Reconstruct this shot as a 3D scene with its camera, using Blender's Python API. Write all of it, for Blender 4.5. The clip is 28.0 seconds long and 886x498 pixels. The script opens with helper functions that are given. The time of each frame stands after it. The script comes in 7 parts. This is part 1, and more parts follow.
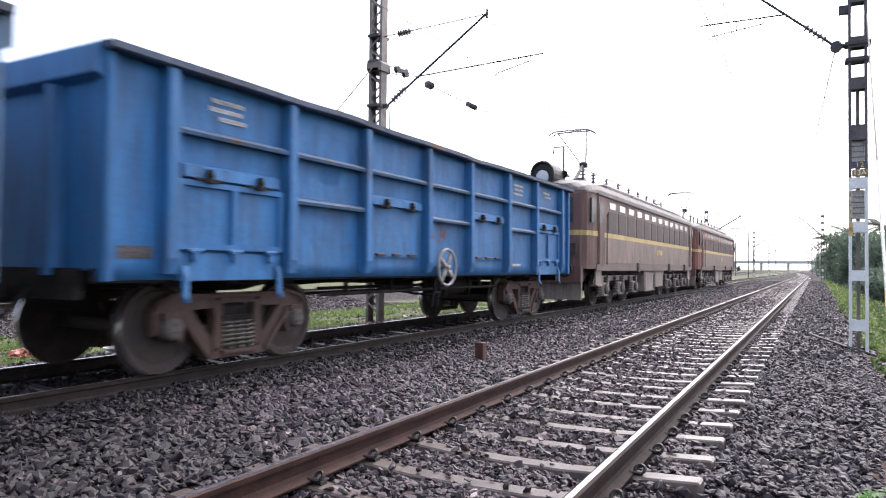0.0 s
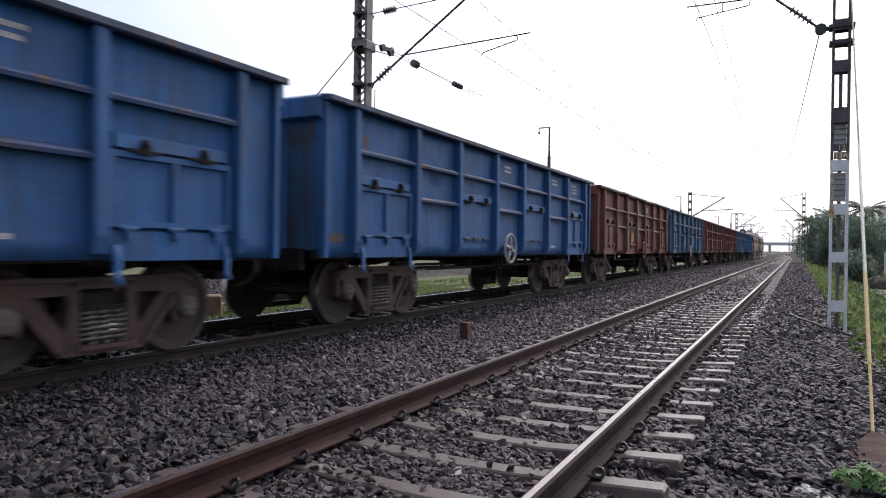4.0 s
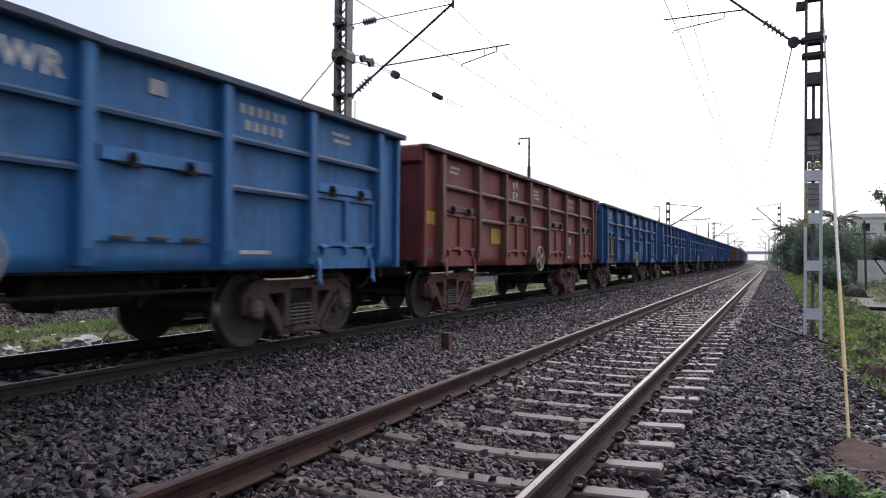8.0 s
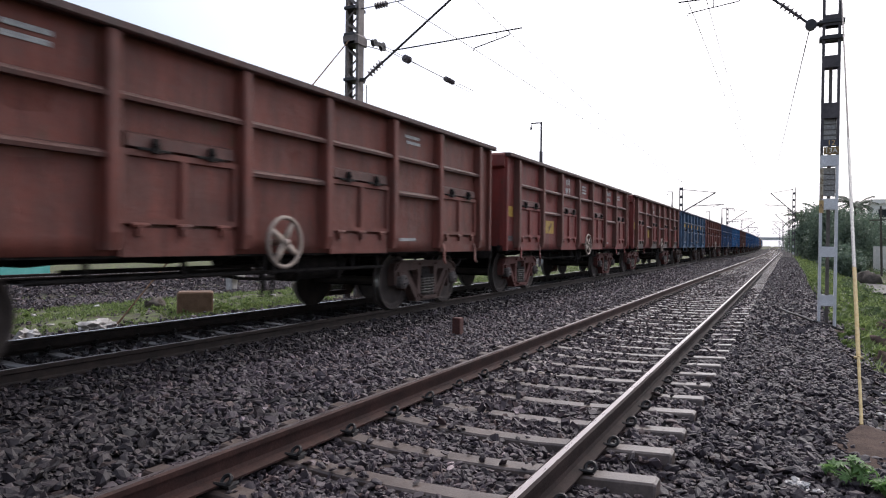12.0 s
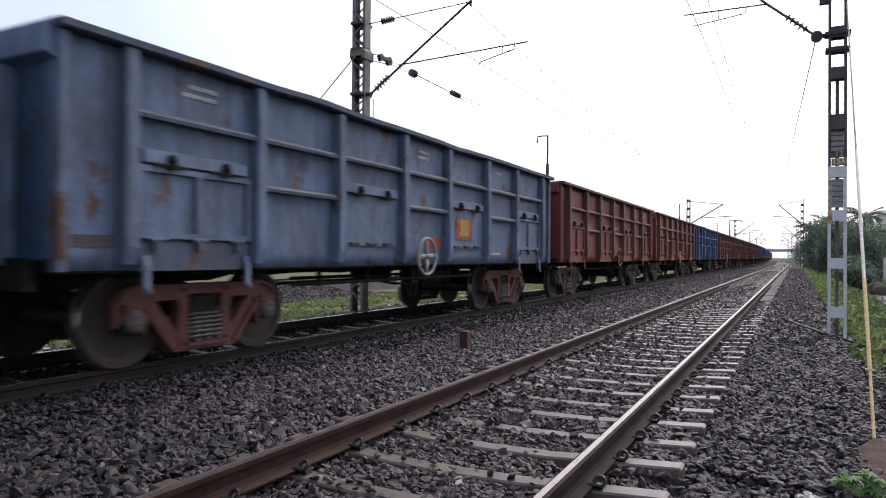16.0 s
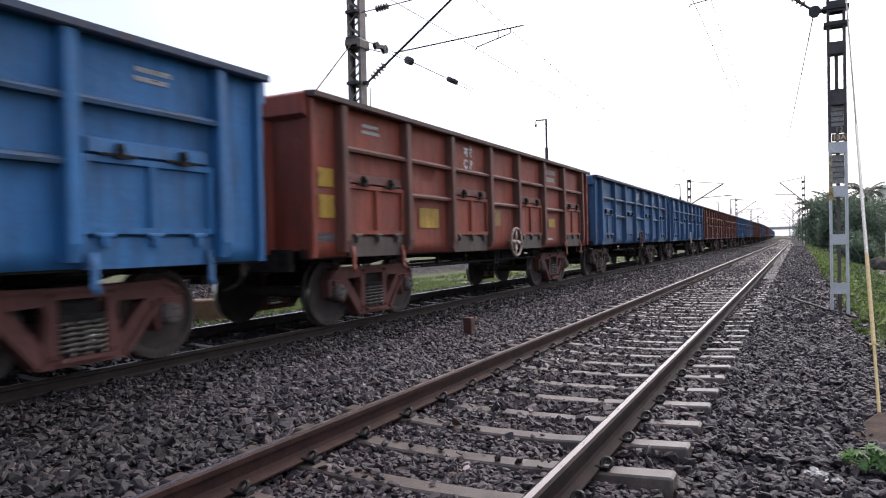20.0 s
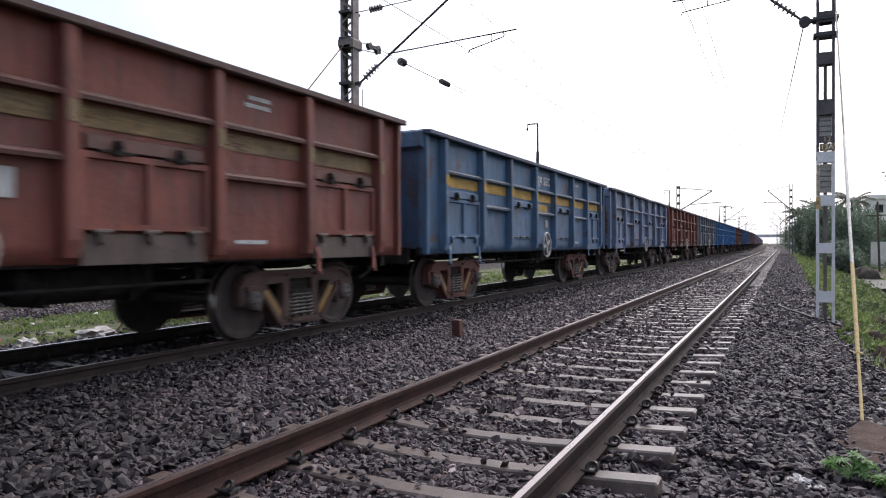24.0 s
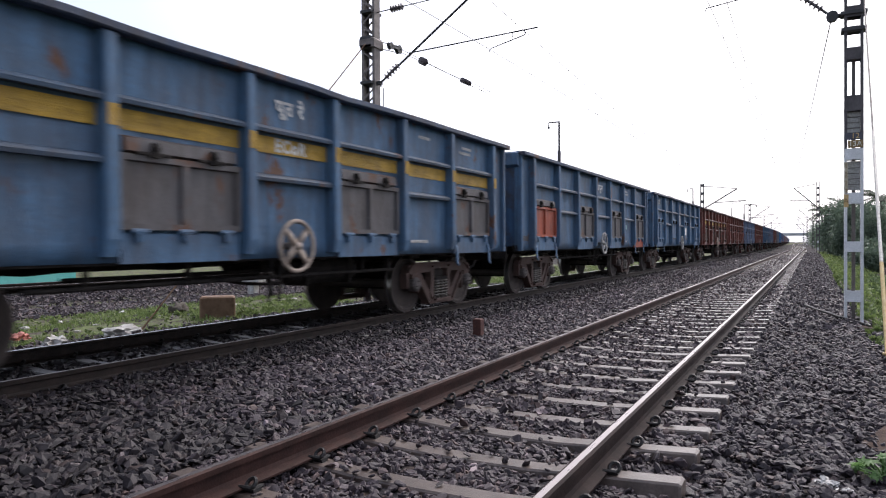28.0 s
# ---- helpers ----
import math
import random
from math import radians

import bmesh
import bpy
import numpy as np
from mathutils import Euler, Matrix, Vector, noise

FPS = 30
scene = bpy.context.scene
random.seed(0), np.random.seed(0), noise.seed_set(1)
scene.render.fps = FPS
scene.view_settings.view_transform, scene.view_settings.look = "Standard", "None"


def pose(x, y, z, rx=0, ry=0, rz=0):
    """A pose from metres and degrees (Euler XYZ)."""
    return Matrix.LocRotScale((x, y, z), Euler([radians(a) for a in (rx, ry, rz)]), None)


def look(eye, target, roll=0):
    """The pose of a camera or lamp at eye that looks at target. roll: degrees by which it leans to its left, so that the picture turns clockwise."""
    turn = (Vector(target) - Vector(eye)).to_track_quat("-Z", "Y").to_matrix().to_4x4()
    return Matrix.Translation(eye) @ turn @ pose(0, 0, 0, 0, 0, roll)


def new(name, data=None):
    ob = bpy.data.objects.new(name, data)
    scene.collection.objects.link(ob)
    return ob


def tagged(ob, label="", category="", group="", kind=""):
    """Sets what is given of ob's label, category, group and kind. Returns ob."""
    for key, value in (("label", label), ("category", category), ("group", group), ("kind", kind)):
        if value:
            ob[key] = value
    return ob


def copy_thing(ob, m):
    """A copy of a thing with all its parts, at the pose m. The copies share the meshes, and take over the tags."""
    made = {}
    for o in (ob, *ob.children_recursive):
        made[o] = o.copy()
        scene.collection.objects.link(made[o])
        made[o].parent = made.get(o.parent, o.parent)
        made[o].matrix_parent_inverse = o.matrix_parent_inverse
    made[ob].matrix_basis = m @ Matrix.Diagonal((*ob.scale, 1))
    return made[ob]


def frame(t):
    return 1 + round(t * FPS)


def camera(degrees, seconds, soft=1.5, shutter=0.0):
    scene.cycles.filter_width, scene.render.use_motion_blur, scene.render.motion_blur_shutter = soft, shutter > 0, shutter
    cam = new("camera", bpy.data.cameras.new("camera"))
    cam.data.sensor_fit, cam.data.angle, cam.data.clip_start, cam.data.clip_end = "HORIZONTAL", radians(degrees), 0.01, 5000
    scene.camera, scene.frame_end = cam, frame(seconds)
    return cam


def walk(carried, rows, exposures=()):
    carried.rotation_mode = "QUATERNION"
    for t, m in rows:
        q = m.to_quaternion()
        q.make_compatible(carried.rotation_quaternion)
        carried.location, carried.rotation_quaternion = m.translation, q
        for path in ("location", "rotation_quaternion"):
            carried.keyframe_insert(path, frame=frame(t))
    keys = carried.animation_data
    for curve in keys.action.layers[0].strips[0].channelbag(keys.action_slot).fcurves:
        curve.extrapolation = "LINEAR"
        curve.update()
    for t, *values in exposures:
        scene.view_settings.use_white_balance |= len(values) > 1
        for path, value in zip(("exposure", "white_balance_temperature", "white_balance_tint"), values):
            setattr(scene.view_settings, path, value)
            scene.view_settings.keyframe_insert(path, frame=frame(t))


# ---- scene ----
cam = camera(66.1, 28.0, soft=1.15, shutter=0.13)

EYE = (2.027, 0.0, 1.418)
# seconds, pitch, roll, yaw of the handheld camera
PATH = [
    (0.0, 1.408, -0.613, 28.726),
    (0.5, 1.334, -0.801, 28.299),
    (1.0, 1.017, -0.921, 28.313),
    (1.5, 0.633, -0.785, 27.902),
    (2.0, 0.498, -0.287, 27.569),
    (2.5, 0.410, -0.402, 27.640),
    (3.0, 0.143, -0.667, 27.463),
    (3.5, -0.215, -0.828, 27.525),
    (5.5, -0.097, -0.607, 26.967),
    (6.0, 0.121, -0.624, 26.663),
    (6.5, 0.267, -0.618, 26.450),
    (7.0, 0.338, -0.538, 26.325),
    (7.5, 0.504, -0.620, 26.136),
    (8.0, 0.650, -0.565, 25.862),
    (8.5, 0.583, -0.566, 25.741),
    (9.0, 0.450, -0.532, 25.743),
    (9.5, 0.169, -0.612, 26.101),
    (10.0, -0.162, -0.546, 26.578),
    (10.5, -0.447, -0.513, 26.683),
    (11.0, -0.590, -0.575, 26.773),
    (11.5, -0.663, -0.729, 26.874),
    (13.5, -0.111, -0.423, 26.627),
    (14.0, 0.067, -0.244, 26.897),
    (14.5, 0.319, -0.281, 27.087),
    (15.0, 0.441, -0.434, 27.245),
    (15.5, 0.512, -0.489, 27.278),
    (16.0, 0.497, -0.451, 27.402),
    (16.5, 0.433, -0.538, 27.194),
    (17.0, 0.345, -0.560, 26.809),
    (17.5, 0.119, -0.447, 26.467),
    (18.0, -0.013, -0.084, 26.207),
    (18.5, 0.056, 0.481, 26.194),
    (19.0, -0.019, 0.818, 26.457),
    (19.5, -0.333, 1.152, 27.001),
    (20.0, -0.567, 1.196, 27.531),
    (20.5, -0.818, 1.109, 27.844),
    (21.0, -0.916, 1.054, 27.915),
    (21.5, -0.867, 0.750, 27.723),
    (23.5, -0.567, 0.067, 26.826),
    (24.0, -0.410, 0.206, 26.661),
    (24.5, -0.354, 0.154, 26.712),
    (25.0, -0.085, -0.069, 26.755),
    (25.5, 0.120, -0.149, 26.815),
    (26.0, -0.092, 0.251, 26.950),
    (26.5, -0.430, 0.448, 27.197),
    (27.0, -0.513, 0.454, 27.738),
    (27.5, -0.635, 0.206, 28.350),
    (28.0, -0.488, 0.270, 28.436),
]
EXPOSURES = [(0.0, 1.48, 6200, 15), (0.3, 1.08, 6200, 15), (0.7, 0.65, 6200, 15), (1.2, 0.51, 6200, 15), (6.5, 0.5, 6200, 15), (8.5, 0.41, 6200, 15), (9.5, 0.41, 6200, 15), (11.0, 0.51, 6200, 15), (19.0, 0.52, 6200, 15), (20.0, 0.65, 6200, 15), (21.0, 0.73, 6200, 15), (24.0, 0.66, 6200, 15), (25.5, 0.58, 6200, 15), (26.5, 0.59, 6200, 15), (28.0, 0.69, 6200, 15)]
walk(cam, [(t, pose(*EYE, 90 + p, r, y)) for t, p, r, y in PATH], EXPOSURES)

# ---------------------------------------------------------------- light
SUN_AZ, SUN_EL = radians(8), radians(46)      # behind thin cloud, ahead and to the right

world = bpy.data.worlds.new("overcast_sky")
scene.world = world
world.use_nodes = True
wt = world.node_tree
wt.nodes.clear()
w_out = wt.nodes.new("ShaderNodeOutputWorld")
w_sky = wt.nodes.new("ShaderNodeTexSky")
w_sky.sky_type = "NISHITA"
w_sky.sun_disc = False
w_sky.sun_elevation, w_sky.sun_rotation = SUN_EL, SUN_AZ
w_sky.dust_density, w_sky.air_density = 4.0, 1.0
w_bg = wt.nodes.new("ShaderNodeBackground")
w_bg.inputs["Strength"].default_value = 0.05
wt.links.new(w_sky.outputs[0], w_bg.inputs["Color"])
# cloud deck: pale grey, brighter round the hidden sun
w_tc = wt.nodes.new("ShaderNodeTexCoord")
w_dot = wt.nodes.new("ShaderNodeVectorMath")
w_dot.operation = "DOT_PRODUCT"
w_dot.inputs[1].default_value = (math.sin(SUN_AZ) * math.cos(SUN_EL), math.cos(SUN_AZ) * math.cos(SUN_EL), math.sin(SUN_EL))
wt.links.new(w_tc.outputs["Generated"], w_dot.inputs[0])
w_noise = wt.nodes.new("ShaderNodeTexNoise")
w_noise.inputs["Scale"].default_value, w_noise.inputs["Detail"].default_value = 2.2, 5
wt.links.new(w_tc.outputs["Generated"], w_noise.inputs["Vector"])
w_add = wt.nodes.new("ShaderNodeMath")
w_add.operation = "MULTIPLY_ADD"
w_add.inputs[1].default_value = 0.35
wt.links.new(w_noise.outputs["Fac"], w_add.inputs[0])
wt.links.new(w_dot.outputs["Value"], w_add.inputs[2])
w_ramp = wt.nodes.new("ShaderNodeValToRGB")
w_ramp.color_ramp.elements[0].position, w_ramp.color_ramp.elements[0].color = 0.1, (0.35, 0.38, 0.43, 1)
w_ramp.color_ramp.elements[1].position, w_ramp.color_ramp.elements[1].color = 0.98, (1.12, 1.1, 1.07, 1)
mid = w_ramp.color_ramp.elements.new(0.70)
mid.color = (0.455, 0.49, 0.555, 1)
low = w_ramp.color_ramp.elements.new(0.87)
low.color = (0.68, 0.685, 0.735, 1)
wt.links.new(w_add.outputs[0], w_ramp.inputs["Fac"])
w_bg2 = wt.nodes.new("ShaderNodeBackground")
w_bg2.inputs["Strength"].default_value = 0.95
wt.links.new(w_ramp.outputs["Color"], w_bg2.inputs["Color"])
w_sum = wt.nodes.new("ShaderNodeAddShader")
wt.links.new(w_bg.outputs[0], w_sum.inputs[0])
wt.links.new(w_bg2.outputs[0], w_sum.inputs[1])
wt.links.new(w_sum.outputs[0], w_out.inputs["Surface"])

sun = new("sun", bpy.data.lights.new("sun", "SUN"))
sun.data.energy, sun.data.angle, sun.data.color = 1.25, radians(35), (1.0, 0.96, 0.9)
sun.matrix_world = look((0, 0, 60), (-60 * math.sin(SUN_AZ) * math.cos(SUN_EL), -60 * math.cos(SUN_AZ) * math.cos(SUN_EL), 60 - 60 * math.sin(SUN_EL)))


# ---------------------------------------------------------------- materials
def nodes_of(name):
    m = bpy.data.materials.new(name)
    m.use_nodes = True
    t = m.node_tree
    return m, t, t.nodes["Principled BSDF"]


def add_node(t, kind, **inputs):
    n = t.nodes.new(kind)
    for key, value in inputs.items():
        n.inputs[key.replace("_", " ")].default_value = value
    return n


def ramp(t, fac, stops):
    r = t.nodes.new("ShaderNodeValToRGB")
    e = r.color_ramp.elements
    while len(e) < len(stops):
        e.new(0.5)
    for el, (p, c) in zip(e, stops):
        el.position = p
        el.color = (c, c, c, 1) if isinstance(c, (int, float)) else (*c, 1)
    t.links.new(fac, r.inputs["Fac"])
    return r.outputs["Color"]


def mix(t, fac, a, b, kind="MIX"):
    n = t.nodes.new("ShaderNodeMix")
    n.data_type, n.blend_type = "RGBA", kind
    for sock, v in ((n.inputs[0], fac), (n.inputs[6], a), (n.inputs[7], b)):
        if hasattr(v, "is_linked"):
            t.links.new(v, sock)
        else:
            sock.default_value = v if isinstance(v, (int, float)) else (*v, 1)
    return n.outputs[2]


def coords(t, stretch=(1, 1, 1), vary=True, world_space=False):
    """Object (or world) coordinates in metres, shifted for each object by its random number."""
    if world_space:
        src = t.nodes.new("ShaderNodeNewGeometry").outputs["Position"]
    else:
        src = t.nodes.new("ShaderNodeTexCoord").outputs["Object"]
    if vary:
        info = t.nodes.new("ShaderNodeObjectInfo")
        ma = t.nodes.new("ShaderNodeVectorMath")
        ma.operation = "MULTIPLY_ADD"
        ma.inputs[1].default_value = (61.0, 37.0, 83.0)
        t.links.new(info.outputs["Random"], ma.inputs[0])
        t.links.new(src, ma.inputs[2])
        src = ma.outputs[0]
    mp = t.nodes.new("ShaderNodeMapping")
    mp.inputs["Scale"].default_value = stretch
    t.links.new(src, mp.inputs["Vector"])
    return mp.outputs[0]


def noise_fac(t, vec, scale, detail=5, rough=0.6):
    n = add_node(t, "ShaderNodeTexNoise", Scale=scale, Detail=detail, Roughness=rough)
    t.links.new(vec, n.inputs["Vector"])
    return n.outputs["Fac"]


def bump(t, bsdf, height, strength, distance):
    b = add_node(t, "ShaderNodeBump", Strength=strength, Distance=distance)
    t.links.new(height, b.inputs["Height"])
    t.links.new(b.outputs[0], bsdf.inputs["Normal"])


RUST = (0.07, 0.033, 0.02)


def paint(name, base, rust=0.5, fade=0.5, rough=0.6, metal=0.0, scrape=None):
    """Weathered paint on steel: tone drift, vertical streaks, grime, rust blooms, dents."""
    m, t, b = nodes_of(name)
    v = coords(t)
    vs = coords(t, (3.0, 3.0, 0.35))
    big = noise_fac(t, v, 0.9, 4)
    streak = noise_fac(t, vs, 2.4, 6, 0.65)
    fine = noise_fac(t, v, 22, 6, 0.7)
    patch = noise_fac(t, coords(t, (1.0, 1.0, 0.6)), 1.9, 10, 0.68)
    pale = tuple(min(1, c * 1.12 + 0.018) for c in base)
    dark = tuple(c * 0.55 for c in base)
    c = mix(t, ramp(t, big, [(0.35, 0.0), (0.7, fade)]), base, pale)
    c = mix(t, ramp(t, streak, [(0.34, 0.8), (0.6, 0.0)]), c, dark)
    c = mix(t, ramp(t, fine, [(0.4, 0.22), (0.62, 0.0)]), c, (0.05, 0.043, 0.038))
    if scrape:
        worn = noise_fac(t, coords(t, (1.0, 0.7, 1.3)), 1.25, 9, 0.66)
        c = mix(t, ramp(t, worn, [(0.5, 0.0), (0.6, 0.8)]), c, scrape)
    edge = 0.67 - 0.14 * rust
    mask = ramp(t, patch, [(edge, 0.0), (edge + 0.05, 1.0)])
    grime = noise_fac(t, coords(t, (1.0, 1.0, 0.55)), 1.7, 8, 0.7)
    c = mix(t, ramp(t, grime, [(0.45, 0.0), (0.62, 0.18 + 0.42 * rust)]), c, (0.055, 0.043, 0.037))
    c = mix(t, mask, c, mix(t, fine, RUST, (0.13, 0.06, 0.034)))
    # scuffs down to primer and bare steel where loads have knocked the plates
    scuff = noise_fac(t, coords(t, (1.0, 0.8, 1.6)), 3.1, 12, 0.74)
    se = 0.70 - 0.10 * rust
    c = mix(t, ramp(t, scuff, [(se, 0.0), (se + 0.03, 0.75)]), c, mix(t, fine, (0.05, 0.035, 0.03), tuple(min(1, x * 0.9 + 0.1) for x in base)))
    drip = noise_fac(t, coords(t, (7.0, 7.0, 0.4)), 1.6, 4, 0.6)
    c = mix(t, ramp(t, drip, [(0.58, 0.0), (0.68, 0.15 + 0.4 * rust)]), c, (0.06, 0.038, 0.028))
    t.links.new(c, b.inputs["Base Color"])
    t.links.new(ramp(t, fine, [(0.3, rough - 0.1), (0.7, rough + 0.15)]), b.inputs["Roughness"])
    b.inputs["Metallic"].default_value = metal
    b.inputs["Specular IOR Level"].default_value = 0.35
    hb = t.nodes.new("ShaderNodeMath")
    hb.operation = "MULTIPLY_ADD"
    hb.inputs[1].default_value = 0.12
    t.links.new(fine, hb.inputs[0])
    t.links.new(big, hb.inputs[2])
    bump(t, b, hb.outputs[0], 0.5, 0.1)
    return m


def rough_mat(name, a, c, scale=8.0, rough=0.8, relief=0.01, metal=0.0, world_space=False, fine_scale=60.0, spec=0.5):
    """A mottled plain surface: two tones at two scales and fine relief."""
    m, t, b = nodes_of(name)
    v = coords(t, vary=not world_space, world_space=world_space)
    n1 = noise_fac(t, v, scale, 6, 0.65)
    n2 = noise_fac(t, v, fine_scale, 4, 0.6)
    col = mix(t, ramp(t, n1, [(0.35, 0.0), (0.65, 1.0)]), a, c)
    col = mix(t, ramp(t, n2, [(0.38, 0.35), (0.6, 0.0)]), col, tuple(x * 0.45 for x in a))
    t.links.new(col, b.inputs["Base Color"])
    b.inputs["Roughness"].default_value, b.inputs["Metallic"].default_value = rough, metal
    b.inputs["Specular IOR Level"].default_value = spec
    bump(t, b, n2, 0.5, relief)
    return m


def plain_metal(name, col, rough, metal=1.0):
    m, t, b = nodes_of(name)
    n = noise_fac(t, coords(t, (6, 0.6, 6)), 9, 4)
    t.links.new(mix(t, n, tuple(x * 0.75 for x in col), col), b.inputs["Base Color"])
    t.links.new(ramp(t, n, [(0.3, rough * 0.8), (0.7, rough * 1.25)]), b.inputs["Roughness"])
    b.inputs["Metallic"].default_value = metal
    return m


def stone_mat(name="crushed_basalt", tone=1.0, warm=0.0):
    """Crushed trap rock: each stone its own grey, some brown, a few pale."""
    m, t, b = nodes_of(name)
    g = t.nodes.new("ShaderNodeNewGeometry")
    rnd = g.outputs["Random Per Island"]
    col = ramp(t, rnd, [(0.0, (0.024, 0.02, 0.0225)), (0.3, (0.038, 0.032, 0.0362)), (0.62, (0.053, 0.0448, 0.0503)),
                        (0.82, (0.075, 0.0645, 0.0685)), (0.92, (0.085, 0.06, 0.049)), (0.98, (0.135, 0.116, 0.115)), (1.0, (0.29, 0.262, 0.257))])
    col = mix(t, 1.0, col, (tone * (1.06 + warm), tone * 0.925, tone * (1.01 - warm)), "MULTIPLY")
    n = noise_fac(t, coords(t, vary=False, world_space=True), 55, 5, 0.7)
    col = mix(t, ramp(t, n, [(0.35, 0.45), (0.65, 0.0)]), col, (0.03, 0.027, 0.025))
    t.links.new(col, b.inputs["Base Color"])
    b.inputs["Roughness"].default_value = 0.6
    b.inputs["Specular IOR Level"].default_value = 0.33
    bump(t, b, n, 0.5, 0.006)
    return m


def ground_mat():
    """Ballast, soil and short grass, by strips that run along the line, with ragged borders."""
    m, t, b = nodes_of("lineside_ground")
    pos = t.nodes.new("ShaderNodeNewGeometry").outputs["Position"]
    sep = t.nodes.new("ShaderNodeSeparateXYZ")
    t.links.new(pos, sep.inputs[0])
    vor = add_node(t, "ShaderNodeTexVoronoi", Scale=13.0)
    t.links.new(pos, vor.inputs["Vector"])
    vd = t.nodes.new("ShaderNodeSeparateColor")
    t.links.new(vor.outputs["Color"], vd.inputs[0])
    stone = ramp(t, vd.outputs[0], [(0.0, (0.018, 0.016, 0.0175)), (0.4, (0.038, 0.034, 0.036)), (0.75, (0.06, 0.053, 0.056)),
                                    (0.9, (0.06, 0.044, 0.036)), (1.0, (0.15, 0.135, 0.13))])
    n_big = noise_fac(t, pos, 0.5, 6, 0.7)
    n_mid = noise_fac(t, pos, 3.0, 7, 0.7)
    n_fin = noise_fac(t, pos, 30, 5, 0.7)
    soil = mix(t, ramp(t, n_fin, [(0.4, 0.0), (0.6, 1.0)]), (0.042, 0.034, 0.027), (0.12, 0.1, 0.078))
    soil = mix(t, ramp(t, vd.outputs[1], [(0.7, 0.0), (0.72, 0.7)]), soil, stone)
    grass = mix(t, n_fin, (0.07, 0.1, 0.03), (0.18, 0.225, 0.08))
    green = mix(t, ramp(t, n_mid, [(0.44, 0.0), (0.6, 0.85)]), soil, grass)
    # distance from the nearest ballast edge, roughened
    ab = t.nodes.new("ShaderNodeMath")
    ab.operation = "ADD"
    ab.inputs[1].default_value = 2.05
    t.links.new(sep.outputs[0], ab.inputs[0])
    ab2 = t.nodes.new("ShaderNodeMath")
    ab2.operation = "ABSOLUTE"
    t.links.new(ab.outputs[0], ab2.inputs[0])
    # the third track has its own strip
    ac = t.nodes.new("ShaderNodeMath")
    ac.operation = "ADD"
    ac.inputs[1].default_value = 19.3
    t.links.new(sep.outputs[0], ac.inputs[0])
    ac2 = t.nodes.new("ShaderNodeMath")
    ac2.operation = "ABSOLUTE"
    t.links.new(ac.outputs[0], ac2.inputs[0])
    ac3 = t.nodes.new("ShaderNodeMath")
    ac3.operation = "ADD"
    ac3.inputs[1].default_value = 2.2
    t.links.new(ac2.outputs[0], ac3.inputs[0])
    least = t.nodes.new("ShaderNodeMath")
    least.operation = "MINIMUM"
    t.links.new(ab2.outputs[0], least.inputs[0])
    t.links.new(ac3.outputs[0], least.inputs[1])
    wob = t.nodes.new("ShaderNodeMath")
    wob.operation = "MULTIPLY_ADD"
    wob.inputs[1].default_value = 2.6
    t.links.new(n_big, wob.inputs[0])
    t.links.new(least.outputs[0], wob.inputs[2])
    sc = t.nodes.new("ShaderNodeMath")
    sc.operation = "MULTIPLY"
    sc.inputs[1].default_value = 0.1
    t.links.new(wob.outputs[0], sc.inputs[0])
    away = ramp(t, sc.outputs[0], [(0.60, 0.0), (0.70, 1.0)])
    col = mix(t, away, stone, green)
    t.links.new(col, b.inputs["Base Color"])
    b.inputs["Roughness"].default_value = 0.9
    b.inputs["Specular IOR Level"].default_value = 0.1
    h = mix(t, away, vor.outputs["Distance"], n_mid)
    bump(t, b, h, 0.9, 0.06)
    return m


def leaf_mat(name, a, c, dark=0.5):
    m, t, b = nodes_of(name)
    g = t.nodes.new("ShaderNodeNewGeometry")
    t.links.new(ramp(t, g.outputs["Random Per Island"], [(0.0, tuple(x * dark for x in a)), (0.5, a), (1.0, c)]), b.inputs["Base Color"])
    b.inputs["Roughness"].default_value = 0.55
    # thin leaves let light through
    tr = t.nodes.new("ShaderNodeBsdfTranslucent")
    t.links.new(b.inputs["Base Color"].links[0].from_socket, tr.inputs["Color"])
    mx = t.nodes.new("ShaderNodeMixShader")
    mx.inputs[0].default_value = 0.45
    t.links.new(b.outputs[0], mx.inputs[1])
    t.links.new(tr.outputs[0], mx.inputs[2])
    t.links.new(mx.outputs[0], t.nodes["Material Output"].inputs["Surface"])
    return m


BLUE = paint("bright_blue_paint", (0.025, 0.155, 0.375), 0.15, 0.35)
MIDBLUE = paint("dusty_mid_blue_paint", (0.04, 0.13, 0.285), 0.35, 0.45)
ROYAL = paint("royal_blue_paint", (0.014, 0.1, 0.275), 0.2, 0.25)
FADED = paint("faded_blue_paint", (0.068, 0.145, 0.25), 0.5, 0.6)
DIRTY_BLUE = paint("soot_stained_blue_paint", (0.04, 0.10, 0.2), 0.45, 0.5, scrape=(0.05, 0.047, 0.055))
LAVENDER = paint("chalky_grey_blue_paint", (0.142, 0.195, 0.305), 0.7, 0.5)
RUSTY_DOOR = paint("rust_eaten_grey_blue_paint", (0.19, 0.19, 0.225), 1.25, 0.6)
BROWN = paint("brown_oxide_paint", (0.186, 0.05, 0.033), 0.45, 0.3)
REDOX = paint("red_oxide_paint", (0.215, 0.034, 0.026), 0.35, 0.2)
BRICK = paint("bright_red_oxide_paint", (0.285, 0.052, 0.026), 0.3, 0.25)
GREY = paint("weathered_grey_paint", (0.185, 0.195, 0.205), 0.6, 0.5)
